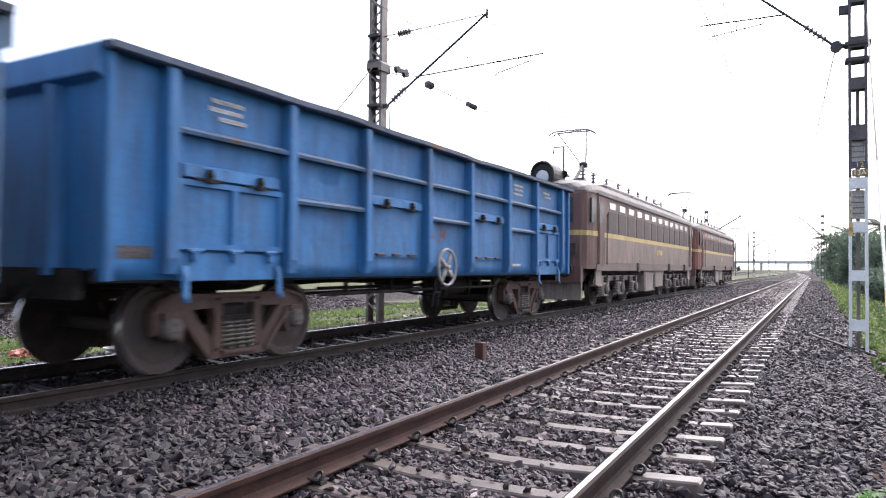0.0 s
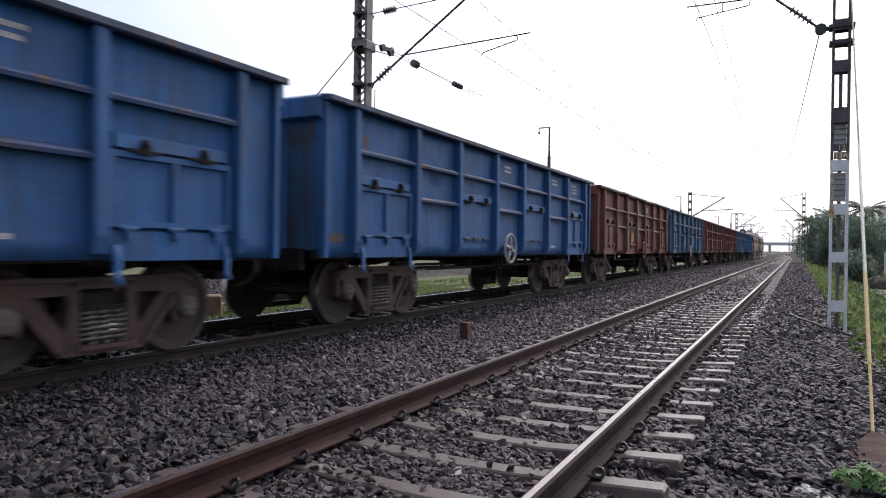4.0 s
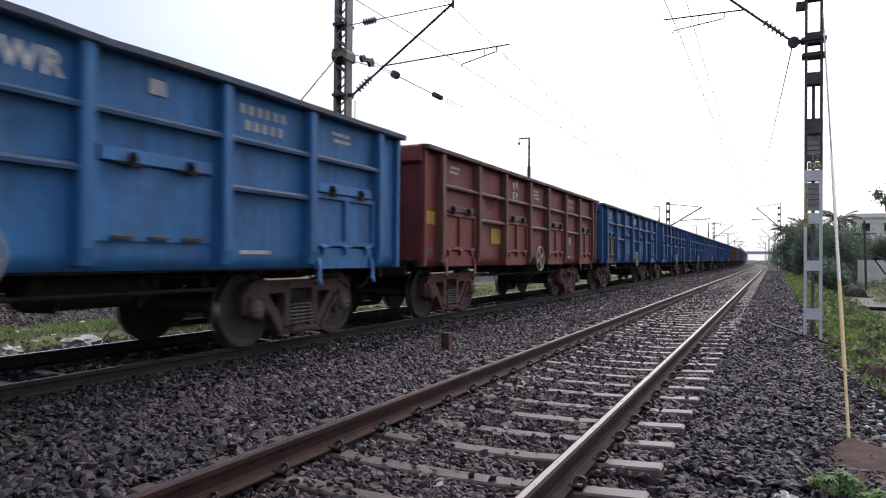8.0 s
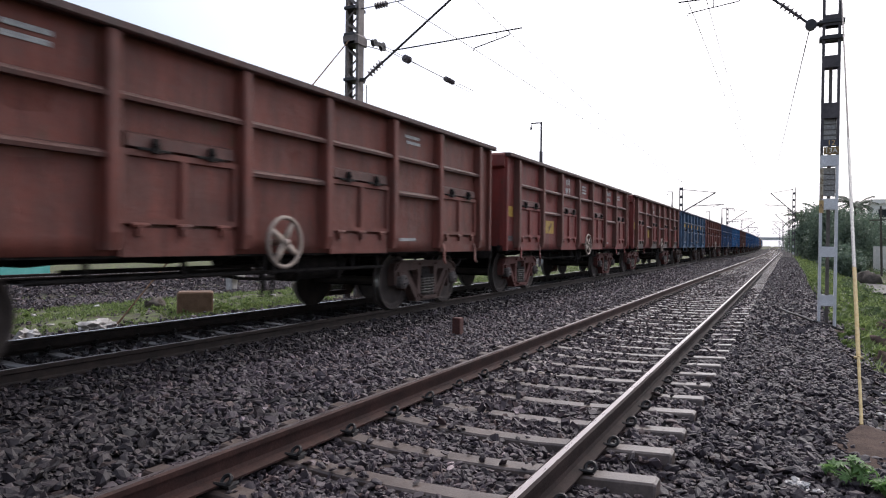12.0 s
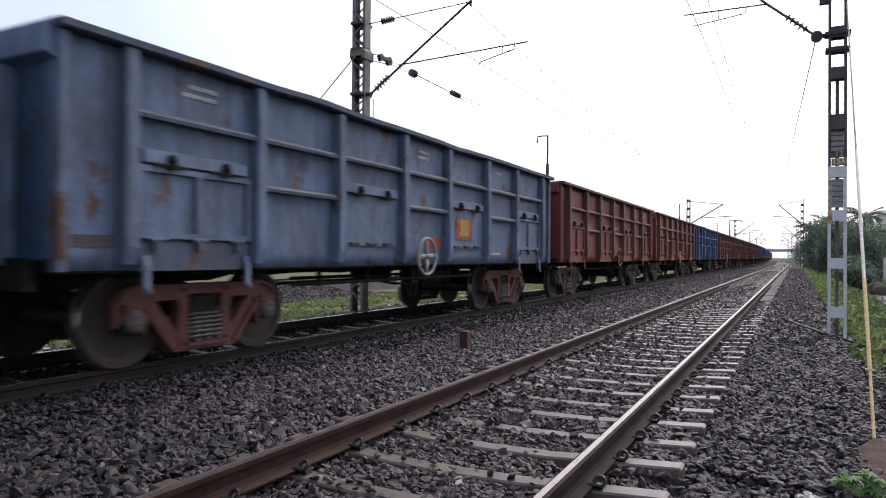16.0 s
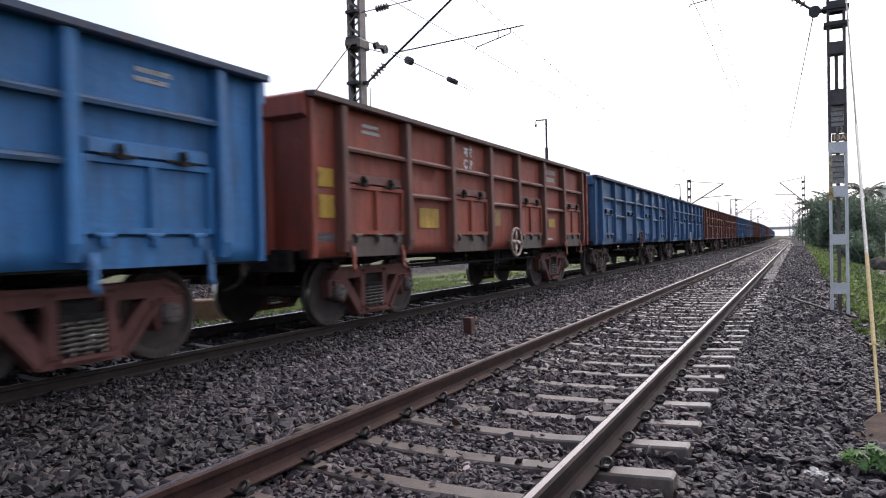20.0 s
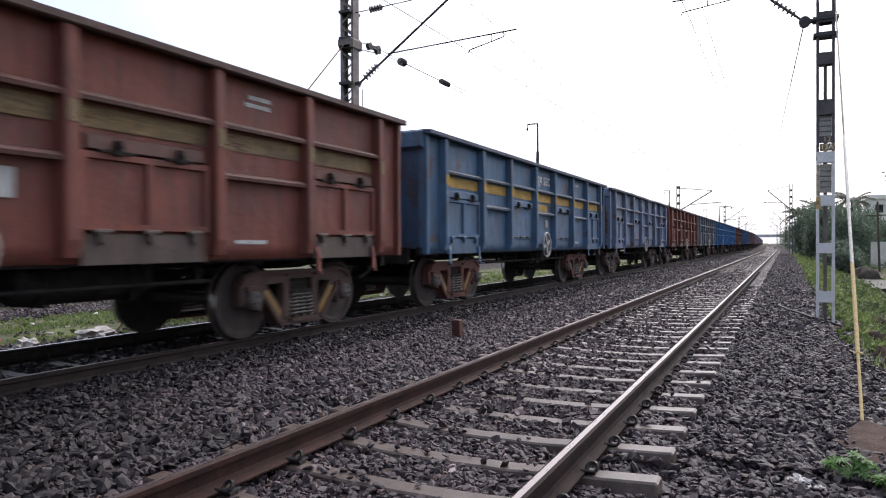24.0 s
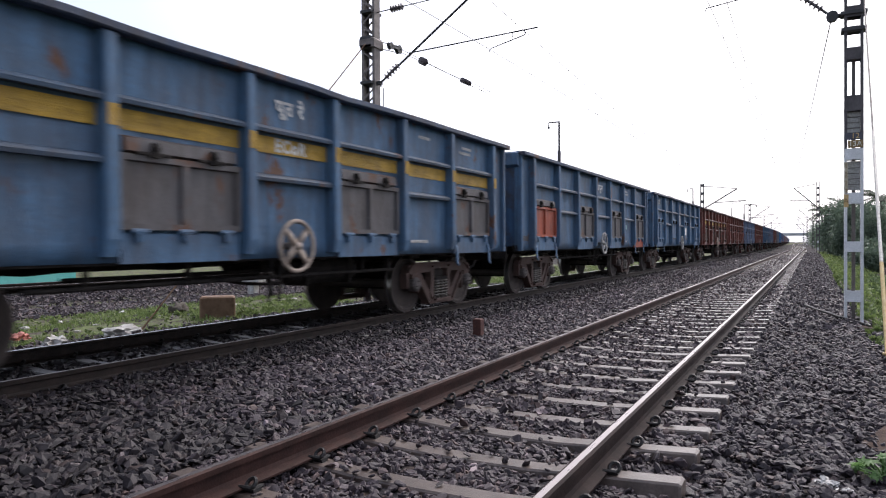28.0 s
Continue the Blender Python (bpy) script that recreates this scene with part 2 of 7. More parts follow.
WORN_BROWN = paint("scraped_brown_oxide_paint", (0.188, 0.045, 0.031), 0.7, 0.35, scrape=(0.13, 0.095, 0.07))
# a darker tone of each body paint, for stiffeners, some lids and aprons
DARKER_TONE = {}
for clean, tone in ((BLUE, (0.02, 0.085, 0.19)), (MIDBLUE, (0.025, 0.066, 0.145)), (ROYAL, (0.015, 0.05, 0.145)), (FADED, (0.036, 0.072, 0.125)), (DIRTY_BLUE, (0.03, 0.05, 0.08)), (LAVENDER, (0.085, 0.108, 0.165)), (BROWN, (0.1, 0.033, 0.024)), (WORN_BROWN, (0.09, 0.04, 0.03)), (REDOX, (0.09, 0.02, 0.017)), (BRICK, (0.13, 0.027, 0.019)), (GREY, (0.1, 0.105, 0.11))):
    DARKER_TONE[clean] = paint("darker_" + clean.name, tone, 0.5, 0.3)
DUSTY_POST = paint("dust_dulled_red_brown_paint", (0.165, 0.062, 0.045), 0.55, 0.5)
SOOT_FLAP = paint("soot_grimed_blue_flap", (0.04, 0.045, 0.06), 0.6, 0.4)
GREY_POST = paint("grey_blue_post_paint", (0.15, 0.185, 0.225), 0.5, 0.4)
GREY_DOOR = paint("rust_tinged_grey_flap_paint", (0.235, 0.215, 0.195), 0.65, 0.5)
RUSTY_BLUE_DOOR = paint("rust_scraped_blue_flap_paint", (0.085, 0.13, 0.185), 0.95, 0.6)
DOOR_RED = paint("red_primer", (0.38, 0.07, 0.03), 0.3, 0.3)
DOOR_GREY = paint("grimy_grey_steel", (0.112, 0.104, 0.107), 0.8, 0.3)
APRON = paint("grimy_apron_steel", (0.095, 0.068, 0.056), 0.6, 0.3)
COPE_BLUE = paint("grimy_dark_blue_coping", (0.035, 0.06, 0.115), 0.6, 0.3)
COPE_RED = paint("grimy_dark_red_coping", (0.075, 0.03, 0.026), 0.6, 0.3)
YELLOW = paint("ochre_yellow_paint", (0.5, 0.3, 0.035), 0.3, 0.2)
WHITE = paint("worn_white_lettering", (0.5, 0.5, 0.49), 0.15, 0.1)
LETTER = paint("white_stencil_paint", (0.7, 0.7, 0.69), 0.0, 0.0)
BOGIE_BROWN = paint("dusty_bogie_steel", (0.092, 0.051, 0.04), 0.4, 0.4, 0.8)
SPRING = paint("dusty_spring_steel", (0.2, 0.18, 0.155), 0.05, 0.3, 0.8)
BOGIE_RED = paint("red_bogie_steel", (0.15, 0.05, 0.04), 0.3, 0.3, 0.75)
GRIMY_BLUE = paint("grime_streaked_blue_paint", (0.028, 0.092, 0.215), 0.5, 0.4)
DARKER_TONE[GRIMY_BLUE] = paint("darker_grime_blue", (0.016, 0.046, 0.105), 0.5, 0.3)
DARK_APRON = paint("soot_black_apron", (0.032, 0.027, 0.025), 0.4, 0.2)
FADED_STRIPE = paint("dull_olive_stripe", (0.2, 0.13, 0.05), 0.6, 0.3)
DARK_FLAP = paint("dark_scorched_flap", (0.085, 0.05, 0.04), 0.9, 0.3)
FADED_YELLOW = paint("faded_yellow_band", (0.34, 0.2, 0.05), 0.5, 0.2)
CAP_PALE = paint("dusty_bearing_cap", (0.135, 0.115, 0.105), 0.2, 0.4, 0.8)
UNDER = rough_mat("black_underframe", (0.016, 0.0145, 0.0145), (0.04, 0.034, 0.03), 5, 0.85, spec=0.08)
WHEEL = rough_mat("dusty_wheel_steel", (0.036, 0.027, 0.023), (0.07, 0.052, 0.043), 4, 0.8, 0.004, 0.2)
TREAD = plain_metal("polished_tread", (0.5, 0.48, 0.46), 0.3)
HANDWHEEL = paint("pale_handwheel_paint", (0.4, 0.32, 0.26), 0.25, 0.4)
WHEEL_WHITE = paint("white_handwheel_paint", (0.36, 0.35, 0.34), 0.2, 0.3)
RAIL_SIDE = rough_mat("rusty_rail", (0.021, 0.0088, 0.007), (0.05, 0.0205, 0.0155), 6, 0.75, 0.004, spec=0.22)
RAIL_GREY = rough_mat("grey_brown_rail", (0.014, 0.0085, 0.0078), (0.034, 0.021, 0.0185), 6, 0.75, 0.004, spec=0.12)
RAIL_DARK = rough_mat("oily_dark_rail", (0.0135, 0.0095, 0.0078), (0.034, 0.023, 0.018), 6, 0.7, 0.004, spec=0.2)
RAIL_TOP = plain_metal("polished_rail_head", (0.3, 0.265, 0.265), 0.3, 0.9)
RAIL_BRIGHT = plain_metal("wheel_burnished_rail_head", (0.6, 0.58, 0.56), 0.2, 1.0)
RAIL_WORN = plain_metal("brownish_rail_head", (0.26, 0.2, 0.175), 0.45, 0.6)
CONCRETE = rough_mat("sleeper_concrete", (0.052, 0.0355, 0.029), (0.118, 0.088, 0.073), 5, 0.36, 0.004, spec=0.55)
# concrete darkened to hold the shade under the train; the third track shares it
DARKENED_CONCRETE = rough_mat("darkened_sleeper_concrete", (0.018, 0.016, 0.015), (0.055, 0.05, 0.045), 5, 0.5, 0.006)
CLIP = rough_mat("black_spring_steel", (0.012, 0.011, 0.011), (0.03, 0.026, 0.024), 30, 0.5, 0.002, 0.4)
STONE = stone_mat("crushed_basalt", 0.95, 0.03)
# a much darker stone tone for the strip along the goods track
STONE_BLACK = stone_mat("near_black_basalt", 0.4)
STONE_SHOULDER = stone_mat("bluish_basalt", 0.7, 0.0)
# stone colour cut down to carry the shade beneath the wagons
STONE_SHADE = stone_mat("shade_darkened_basalt", 0.42)
STONE_DARK = stone_mat("oil_darkened_basalt", 1.0, -0.01)
GROUND = ground_mat()
MAST = rough_mat("dark_weathered_galvanised_steel", (0.06, 0.053, 0.057), (0.115, 0.102, 0.105), 4, 0.65, 0.003, 0.3)
MAST_GREY = rough_mat("grey_lattice_steel", (0.12, 0.103, 0.095), (0.22, 0.19, 0.175), 4, 0.6, 0.003, 0.3)
MAST_SILVER = rough_mat("aluminium_painted_steel", (0.62, 0.62, 0.63), (0.76, 0.76, 0.77), 5, 0.5, 0.003, 0.0)
FITTING = rough_mat("dark_galvanised_fittings", (0.03, 0.03, 0.033), (0.07, 0.068, 0.07), 9, 0.55, 0.002, 0.4)
PORCELAIN = rough_mat("brown_glazed_porcelain", (0.08, 0.065, 0.07), (0.12, 0.1, 0.105), 14, 0.25, 0.001)
SIGN_YELLOW = rough_mat("ochre_sign_paint", (0.50, 0.33, 0.13), (0.62, 0.43, 0.2), 8, 0.6, 0.001)
SIGN_OCHRE = rough_mat("dark_ochre_plate", (0.2, 0.13, 0.05), (0.27, 0.18, 0.08), 8, 0.6, 0.001)
SIGN_FADED = rough_mat("faded_ochre_over_silver", (0.42, 0.36, 0.25), (0.56, 0.5, 0.4), 12, 0.6, 0.001)
SIGN_BROWN = rough_mat("faded_brown_sign_paint", (0.2, 0.13, 0.07), (0.3, 0.2, 0.1), 12, 0.6, 0.001)
SIGN_PALE = rough_mat("pale_sign_paint", (0.72, 0.70, 0.6), (0.8, 0.78, 0.7), 8, 0.6, 0.001)
SIGN_DARK = rough_mat("dark_sign_plate", (0.05, 0.05, 0.07), (0.08, 0.08, 0.10), 8, 0.6, 0.001)
STAY_STEEL = rough_mat("galvanised_wire", (0.32, 0.31, 0.29), (0.45, 0.44, 0.41), 30, 0.5, 0.001, 0.5)
STAY_SLEEVE = rough_mat("faded_yellow_sleeve", (0.48, 0.33, 0.12), (0.58, 0.45, 0.22), 12, 0.6, 0.001)
WIRE = rough_mat("grimy_copper_wire", (0.10, 0.09, 0.09), (0.16, 0.15, 0.15), 10, 0.6, 0.001, 0.4)
RUST_BLOCK = rough_mat("rust_red_marker_paint", (0.055, 0.02, 0.016), (0.11, 0.038, 0.027), 14, 0.8, 0.004)
BROWN_BLOCK = rough_mat("brown_stained_concrete", (0.15, 0.085, 0.05), (0.26, 0.16, 0.10), 5, 0.85, 0.01)
BLOCK = rough_mat("grey_brown_concrete_block", (0.055, 0.038, 0.031), (0.1, 0.07, 0.057), 6, 0.9, 0.012, spec=0.1)
LITTER = rough_mat("dirty_white_plastic", (0.34, 0.31, 0.28), (0.6, 0.58, 0.55), 9, 0.5, 0.01)
LITTER_RED = rough_mat("faded_red_plastic", (0.42, 0.09, 0.06), (0.55, 0.2, 0.15), 9, 0.5, 0.01)
LITTER_TEAL = rough_mat("teal_plastic", (0.12, 0.34, 0.32), (0.3, 0.5, 0.47), 9, 0.5, 0.01)
TEAL = rough_mat("turquoise_paint", (0.10, 0.42, 0.38), (0.16, 0.5, 0.45), 2, 0.6, 0.003)
GRASS = leaf_mat("short_grass", (0.13, 0.185, 0.055), (0.27, 0.33, 0.12), 0.6)
WEED = leaf_mat("dark_weed_foliage", (0.085, 0.125, 0.05), (0.17, 0.22, 0.09), 0.6)
LEAF = leaf_mat("tree_foliage", (0.115, 0.16, 0.112), (0.175, 0.225, 0.155), 0.75)
# far foliage: distance haze is mixed into the leaf colour
LEAF_FAR = leaf_mat("haze_paled_foliage", (0.15, 0.175, 0.15), (0.2, 0.225, 0.19), 0.8)
LEAF_PLANT = leaf_mat("castor_foliage", (0.15, 0.27, 0.085), (0.33, 0.45, 0.2), 0.6)
PALM = leaf_mat("palm_foliage", (0.065, 0.085, 0.05), (0.11, 0.13, 0.08), 0.7)
BARK = rough_mat("grey_brown_bark", (0.055, 0.045, 0.035), (0.11, 0.09, 0.07), 6, 0.9, 0.02)
PLASTER = rough_mat("stained_cream_plaster", (0.78, 0.75, 0.66), (0.86, 0.84, 0.77), 0.7, 0.85, 0.01)
PLASTER_GREY = rough_mat("stained_grey_plaster", (0.6, 0.57, 0.5), (0.8, 0.77, 0.7), 0.7, 0.85, 0.01)
BRIDGE = rough_mat("pale_concrete", (0.48, 0.49, 0.5), (0.6, 0.61, 0.62), 0.3, 0.9, 0.01)
DARK_OPENING = rough_mat("dark_window_glass", (0.02, 0.022, 0.025), (0.05, 0.055, 0.06), 2, 0.35, 0.0, spec=0.15)
LOCO_BROWN = paint("loco_maroon_paint", (0.15, 0.075, 0.062), 0.3, 0.5)
LOCO_TAN = paint("loco_faded_tan_paint", (0.235, 0.16, 0.13), 0.3, 0.5)
LOCO_BAND = paint("loco_yellow_band", (0.6, 0.43, 0.15), 0.15, 0.4)
LOCO_ROOF = paint("loco_grey_roof", (0.17, 0.145, 0.14), 0.3, 0.4)
LOCO_GEAR = paint("dusty_loco_running_gear", (0.3, 0.235, 0.2), 0.3, 0.4)
LOCO_SKIRT = paint("loco_dusty_grey_skirt", (0.17, 0.115, 0.095), 0.3, 0.5)
LOCO_RED = paint("loco_faded_red_paint", (0.24, 0.085, 0.062), 0.3, 0.5)
LOCO_SLAT = paint("dark_brown_louvre_slat", (0.06, 0.036, 0.032), 0.2, 0.2)
LOUVRE = rough_mat("dark_louvre", (0.045, 0.028, 0.027), (0.07, 0.045, 0.042), 5, 0.7, 0.004)
GLASS = rough_mat("pale_dusty_glass", (0.38, 0.4, 0.42), (0.6, 0.62, 0.64), 3, 0.15, 0.0)
WATER = rough_mat("murky_ditch_water", (0.03, 0.03, 0.026), (0.05, 0.048, 0.04), 0.5, 0.45, 0.02, spec=0.06, fine_scale=3.0)


# ---------------------------------------------------------------- mesh helpers
def box(bm, x0, x1, y0, y1, z0, z1, mat_index=0):
    vs = [bm.verts.new((x, y, z)) for x in (x0, x1) for y in (y0, y1) for z in (z0, z1)]
    for a in ((0, 1, 3, 2), (4, 6, 7, 5), (0, 4, 5, 1), (2, 3, 7, 6), (0, 2, 6, 4), (1, 5, 7, 3)):
        bm.faces.new([vs[i] for i in a]).material_index = mat_index
    return vs


def bevel_box(bm, x0, x1, y0, y1, z0, z1, r):
    """A box with its upright edges and its top rim cut off at r."""
    rings = []
    for z, s in ((z0, 0.0), (z1 - r, 0.0), (z1, r)):
        pts = [(x0 + s + r, y0 + s), (x1 - s - r, y0 + s), (x1 - s, y0 + s + r), (x1 - s, y1 - s - r),
               (x1 - s - r, y1 - s), (x0 + s + r, y1 - s), (x0 + s, y1 - s - r), (x0 + s, y0 + s + r)]
        rings.append([bm.verts.new((x, y, z)) for x, y in pts])
    skin(bm, rings)


def skin(bm, rings, closed=True, caps=True, mat_index=0):
    n = len(rings[0])
    for a, b in zip(rings, rings[1:]):
        for i in range(n if closed else n - 1):
            j = (i + 1) % n
            bm.faces.new((a[i], a[j], b[j], b[i])).material_index = mat_index
    if caps and closed:
        bm.faces.new(rings[0][::-1]).material_index = mat_index
        bm.faces.new(rings[-1]).material_index = mat_index


def tube(bm, p, q, r, seg=8, r2=None):
    p, q = Vector(p), Vector(q)
    d = (q - p).normalized()
    u = d.orthogonal().normalized()
    w = d.cross(u)
    rings = []
    for c, rr in ((p, r), (q, r if r2 is None else r2)):
        rings.append([bm.verts.new(c + rr * (math.cos(2 * math.pi * i / seg) * u + math.sin(2 * math.pi * i / seg) * w)) for i in range(seg)])
    skin(bm, rings)


def bent(bm, pts, r, seg=6):
    pts = [Vector(p) for p in pts]
    rings = []
    u = None
    for i, p in enumerate(pts):
        d = (pts[min(i + 1, len(pts) - 1)] - pts[max(i - 1, 0)]).normalized()
        u = d.orthogonal().normalized() if u is None else (u - d * u.dot(d)).normalized()
        w = d.cross(u)
        rings.append([bm.verts.new(p + r * (math.cos(2 * math.pi * k / seg) * u + math.sin(2 * math.pi * k / seg) * w)) for k in range(seg)])
    skin(bm, rings)


def lathe(bm, profile, axis, centre=(0, 0, 0), seg=20, mats=None):
    """Turns (radius, along) pairs round the x, y or z axis."""
    c = Vector(centre)
    rings = []
    for r, a in profile:
        ring = []
        for i in range(seg):
            s, k = r * math.sin(2 * math.pi * i / seg), r * math.cos(2 * math.pi * i / seg)
            ring.append(bm.verts.new(c + Vector({"x": (a, s, k), "y": (s, a, k), "z": (s, k, a)}[axis])))
        rings.append(ring)
    for n, (a, b) in enumerate(zip(rings, rings[1:])):
        for i in range(seg):
            j = (i + 1) % seg
            bm.faces.new((a[i], a[j], b[j], b[i])).material_index = mats[n] if mats else 0
    bm.faces.new(rings[0][::-1])
    bm.faces.new(rings[-1])


def prism_x(bm, outline, x0, x1, mat_index=0):
    """Extrudes a (y, z) outline from x0 to x1."""
    skin(bm, [[bm.verts.new((x, y, z)) for y, z in outline] for x in (x0, x1)], mat_index=mat_index)


def prism_y(bm, outline, y0, y1, mat_index=0):
    skin(bm, [[bm.verts.new((x, y, z)) for x, z in outline] for y in (y0, y1)], mat_index=mat_index)


def mesh_of(name, bm, mats=(None,), smooth=False):
    bmesh.ops.recalc_face_normals(bm, faces=bm.faces)
    me = bpy.data.meshes.new(name)
    bm.to_mesh(me)
    bm.free()
    for m in mats:
        me.materials.append(m)
    if smooth:
        for p in me.polygons:
            p.use_smooth = True
    return me


def built(fn, *a, **k):
    bm = bmesh.new()
    fn(bm, *a, **k)
    return bm


def part(name, bm, material, parent, label="", smooth=False):
    mats = material if isinstance(material, (list, tuple)) else [material]
    ob = new(name, mesh_of(name, bm, mats, smooth))
    ob.parent = parent
    return tagged(ob, label)


def place(name, me, material, parent, m=None):
    """One more object on a shared mesh, with its own paint."""
    ob = new(name, me)
    if material is not None:
        ob.material_slots[0].link = "OBJECT"
        ob.material_slots[0].material = material
    ob.parent = parent
    if m is not None:
        ob.matrix_basis = m
    return ob


def thing(name, label, category, group="", at=None, kind=""):
    ob = new(name)
    ob.empty_display_size = 0.2
    if at is not None:
        ob.matrix_basis = at
    return tagged(ob, label, category, group, kind)


def soup(name, verts, faces, material, smooth=False):
    me = bpy.data.meshes.new(name)
    verts, faces = np.asarray(verts, np.float32), np.asarray(faces, np.int32)
    k = faces.shape[1]
    me.vertices.add(len(verts))
    me.vertices.foreach_set("co", verts.ravel())
    me.loops.add(faces.size)
    me.loops.foreach_set("vertex_index", faces.ravel())
    me.polygons.add(len(faces))
    me.polygons.foreach_set("loop_start", np.arange(0, faces.size, k, dtype=np.int32))
    me.update(calc_edges=True)
    me.materials.append(material)
    me.polygons.foreach_set("use_smooth", np.full(len(faces), smooth))
    return new(name, me)


rng = np.random.default_rng(7)

# ---------------------------------------------------------------- the line's plan
Z_RAIL = 0.2                      # running surface
NEAR_X, TRAIN_X, THIRD_X = 0.0, -5.21, -19.3
HALF_GAUGE = 0.838
BEND_START, BEND_END, BEND_R = 110.0, 190.0, 3600.0


def bend(y):
    """Sideways shift of the line at y, and its turn in degrees: a gentle curve to the left far ahead."""
    if y <= BEND_START:
        return 0.0, 0.0
    s = min(y, BEND_END) - BEND_START
    x = s * s / (2 * BEND_R)
    a = s / BEND_R
    if y > BEND_END:
        x += (y - BEND_END) * a
    return -x, math.degrees(a)


def ground_z(x, y):
    """Height of the ground across the line."""
    b = bend(y)[0]
    u = x - b
    knots = [(-400, -0.6), (-40, -0.5), (-22.5, -0.45), (-21, -0.03), (-17.6, -0.03), (-16.3, -0.32), (-11, -0.2), (-8.6, -0.12), (-6.9, -0.03),
             (-6.4, 0.0), (-4.0, 0.0), (-3.4, -0.05), (-1.9, -0.05), (-1.4, 0.0), (1.3, -0.02), (1.44, -0.10), (2.1, -0.115), (3.0, -0.15), (4.2, -0.5), (5.6, -1.1),
             (6.6, -1.5), (10.0, -1.5), (12.0, -0.9), (20, -0.5), (400, -0.5)]
    for (a, za), (c, zc) in zip(knots, knots[1:]):
        if a <= u <= c:
            return za + (zc - za) * (u - a) / (c - a)
    return -0.5


# ---------------------------------------------------------------- ground
def make_ground():
    xs = np.unique(np.concatenate([np.arange(-24, 14, 0.4), [-900, -500, -250, -120, -70, -50, -40, -32, -28, 17, 22, 30, 45, 70, 120, 250, 500, 900]]))
    ys = np.unique(np.concatenate([np.arange(-20, 60, 0.8), np.arange(60, 240, 4.0), [-600, -200, -80, -40, 260, 300, 360, 440, 540, 700, 1000, 1500, 2500]]))
    v = [(x + bend(y)[0], y, ground_z(x + bend(y)[0], y) - 0.035 + 0.03 * noise.noise((x * 0.9, y * 0.9, 0))) for y in ys for x in xs]
    n = len(xs)
    fs = [(j * n + i, j * n + i + 1, (j + 1) * n + i + 1, (j + 1) * n + i) for j in range(len(ys) - 1) for i in range(n - 1)]
    ob = soup("ground", v, fs, GROUND, True)
    tagged(ob, "dark stone ballast strips with grass and bare soil beside the tracks", "ground", kind="structure")


make_ground()


def stones(name, label, boxes, seed, gaps=(), material=None):
    """Angular crushed stones strewn over rectangles (x0, x1, y0, y1, how many to the square metre, size, lift)."""
    g = np.random.default_rng(seed)
    cube = np.array([(x, y, z) for x in (-1, 1) for y in (-1, 1) for z in (-1, 1)], float)
    quad = np.array([(0, 1, 3, 2), (4, 6, 7, 5), (0, 4, 5, 1), (2, 3, 7, 6), (0, 2, 6, 4), (1, 5, 7, 3)])
    quad = np.concatenate([quad[:, (0, 1, 2)], quad[:, (0, 2, 3)]])
    gold = (1 + 5 ** 0.5) / 2
    ico = np.array([(-1, gold, 0), (1, gold, 0), (-1, -gold, 0), (1, -gold, 0), (0, -1, gold), (0, 1, gold), (0, -1, -gold), (0, 1, -gold), (gold, 0, -1), (gold, 0, 1), (-gold, 0, -1), (-gold, 0, 1)], float)
    ico = np.sign(ico) * np.abs(ico / gold) ** 0.5
    tri = np.array([int(c, 16) for c in "0b505101707a0ab159 5b4ba2 a76718 394 342 326 368 389 495 24b 62a 867 981".replace(" ", "")]).reshape(-1, 3)
    allv, allf, base = [], [], 0
    for x0, x1, y0, y1, dens, size, lift in boxes:
        n = int((x1 - x0) * (y1 - y0) * dens)
        px, py = g.uniform(x0, x1, n), g.uniform(y0, y1, n)
        rest = np.zeros(n)
        for centre, first, pitch in gaps:          # few stones lie on the sleepers, more of them to the left
            off = np.abs((py - first + pitch / 2) % pitch - pitch / 2)
            above = (np.abs(px - centre) < 1.4) & (off < 0.095)
            on = above & (g.uniform(0, 1, n) < 0.96 - 0.1 * (px < centre - 0.1))
            px, py, rest = px[~on], py[~on], (0.035 * above)[~on]
            n = len(px)
        hz = np.interp(px, *HPROFILE) + lift + rest
        s = size * np.clip(np.exp(g.normal(-0.16, 0.3, n)), 0.4, 1.4)
        dims = s[:, None] * np.stack([g.uniform(0.8, 1.45, n), g.uniform(0.55, 1.0, n), g.uniform(0.22, 0.58, n)], 1) * 0.54
        shape, sides = (ico, tri) if y1 <= 13 and x1 > -5 else (cube, quad)
        k = len(shape)
        v = shape[None] * dims[:, None, :] * g.uniform(0.74 if k > 8 else 0.66, 1.1, (n, k, 1)) + g.normal(0, 0.13, (n, k, 3)) * dims[:, None, :]
        q = g.normal(0, 1, (n, 4)) * np.array([1.0, 0.28, 0.28, 1.0])
        q /= np.linalg.norm(q, axis=1)[:, None]
        w, a, b, c = q.T
        R = np.stack([1 - 2 * (b * b + c * c), 2 * (a * b - c * w), 2 * (a * c + b * w), 2 * (a * b + c * w), 1 - 2 * (a * a + c * c), 2 * (b * c - a * w),
                      2 * (a * c - b * w), 2 * (b * c + a * w), 1 - 2 * (a * a + b * b)], 1).reshape(n, 3, 3)
        v = np.einsum("nij,nkj->nki", R, v)
        v += np.stack([px, py, hz + dims[:, 2] * g.uniform(-0.5, 0.9, n)], 1)[:, None, :]
        allv.append(v.reshape(-1, 3))
        allf.append((sides[None] + k * np.arange(n)[:, None, None] + base).reshape(-1, 3))
        base += k * n
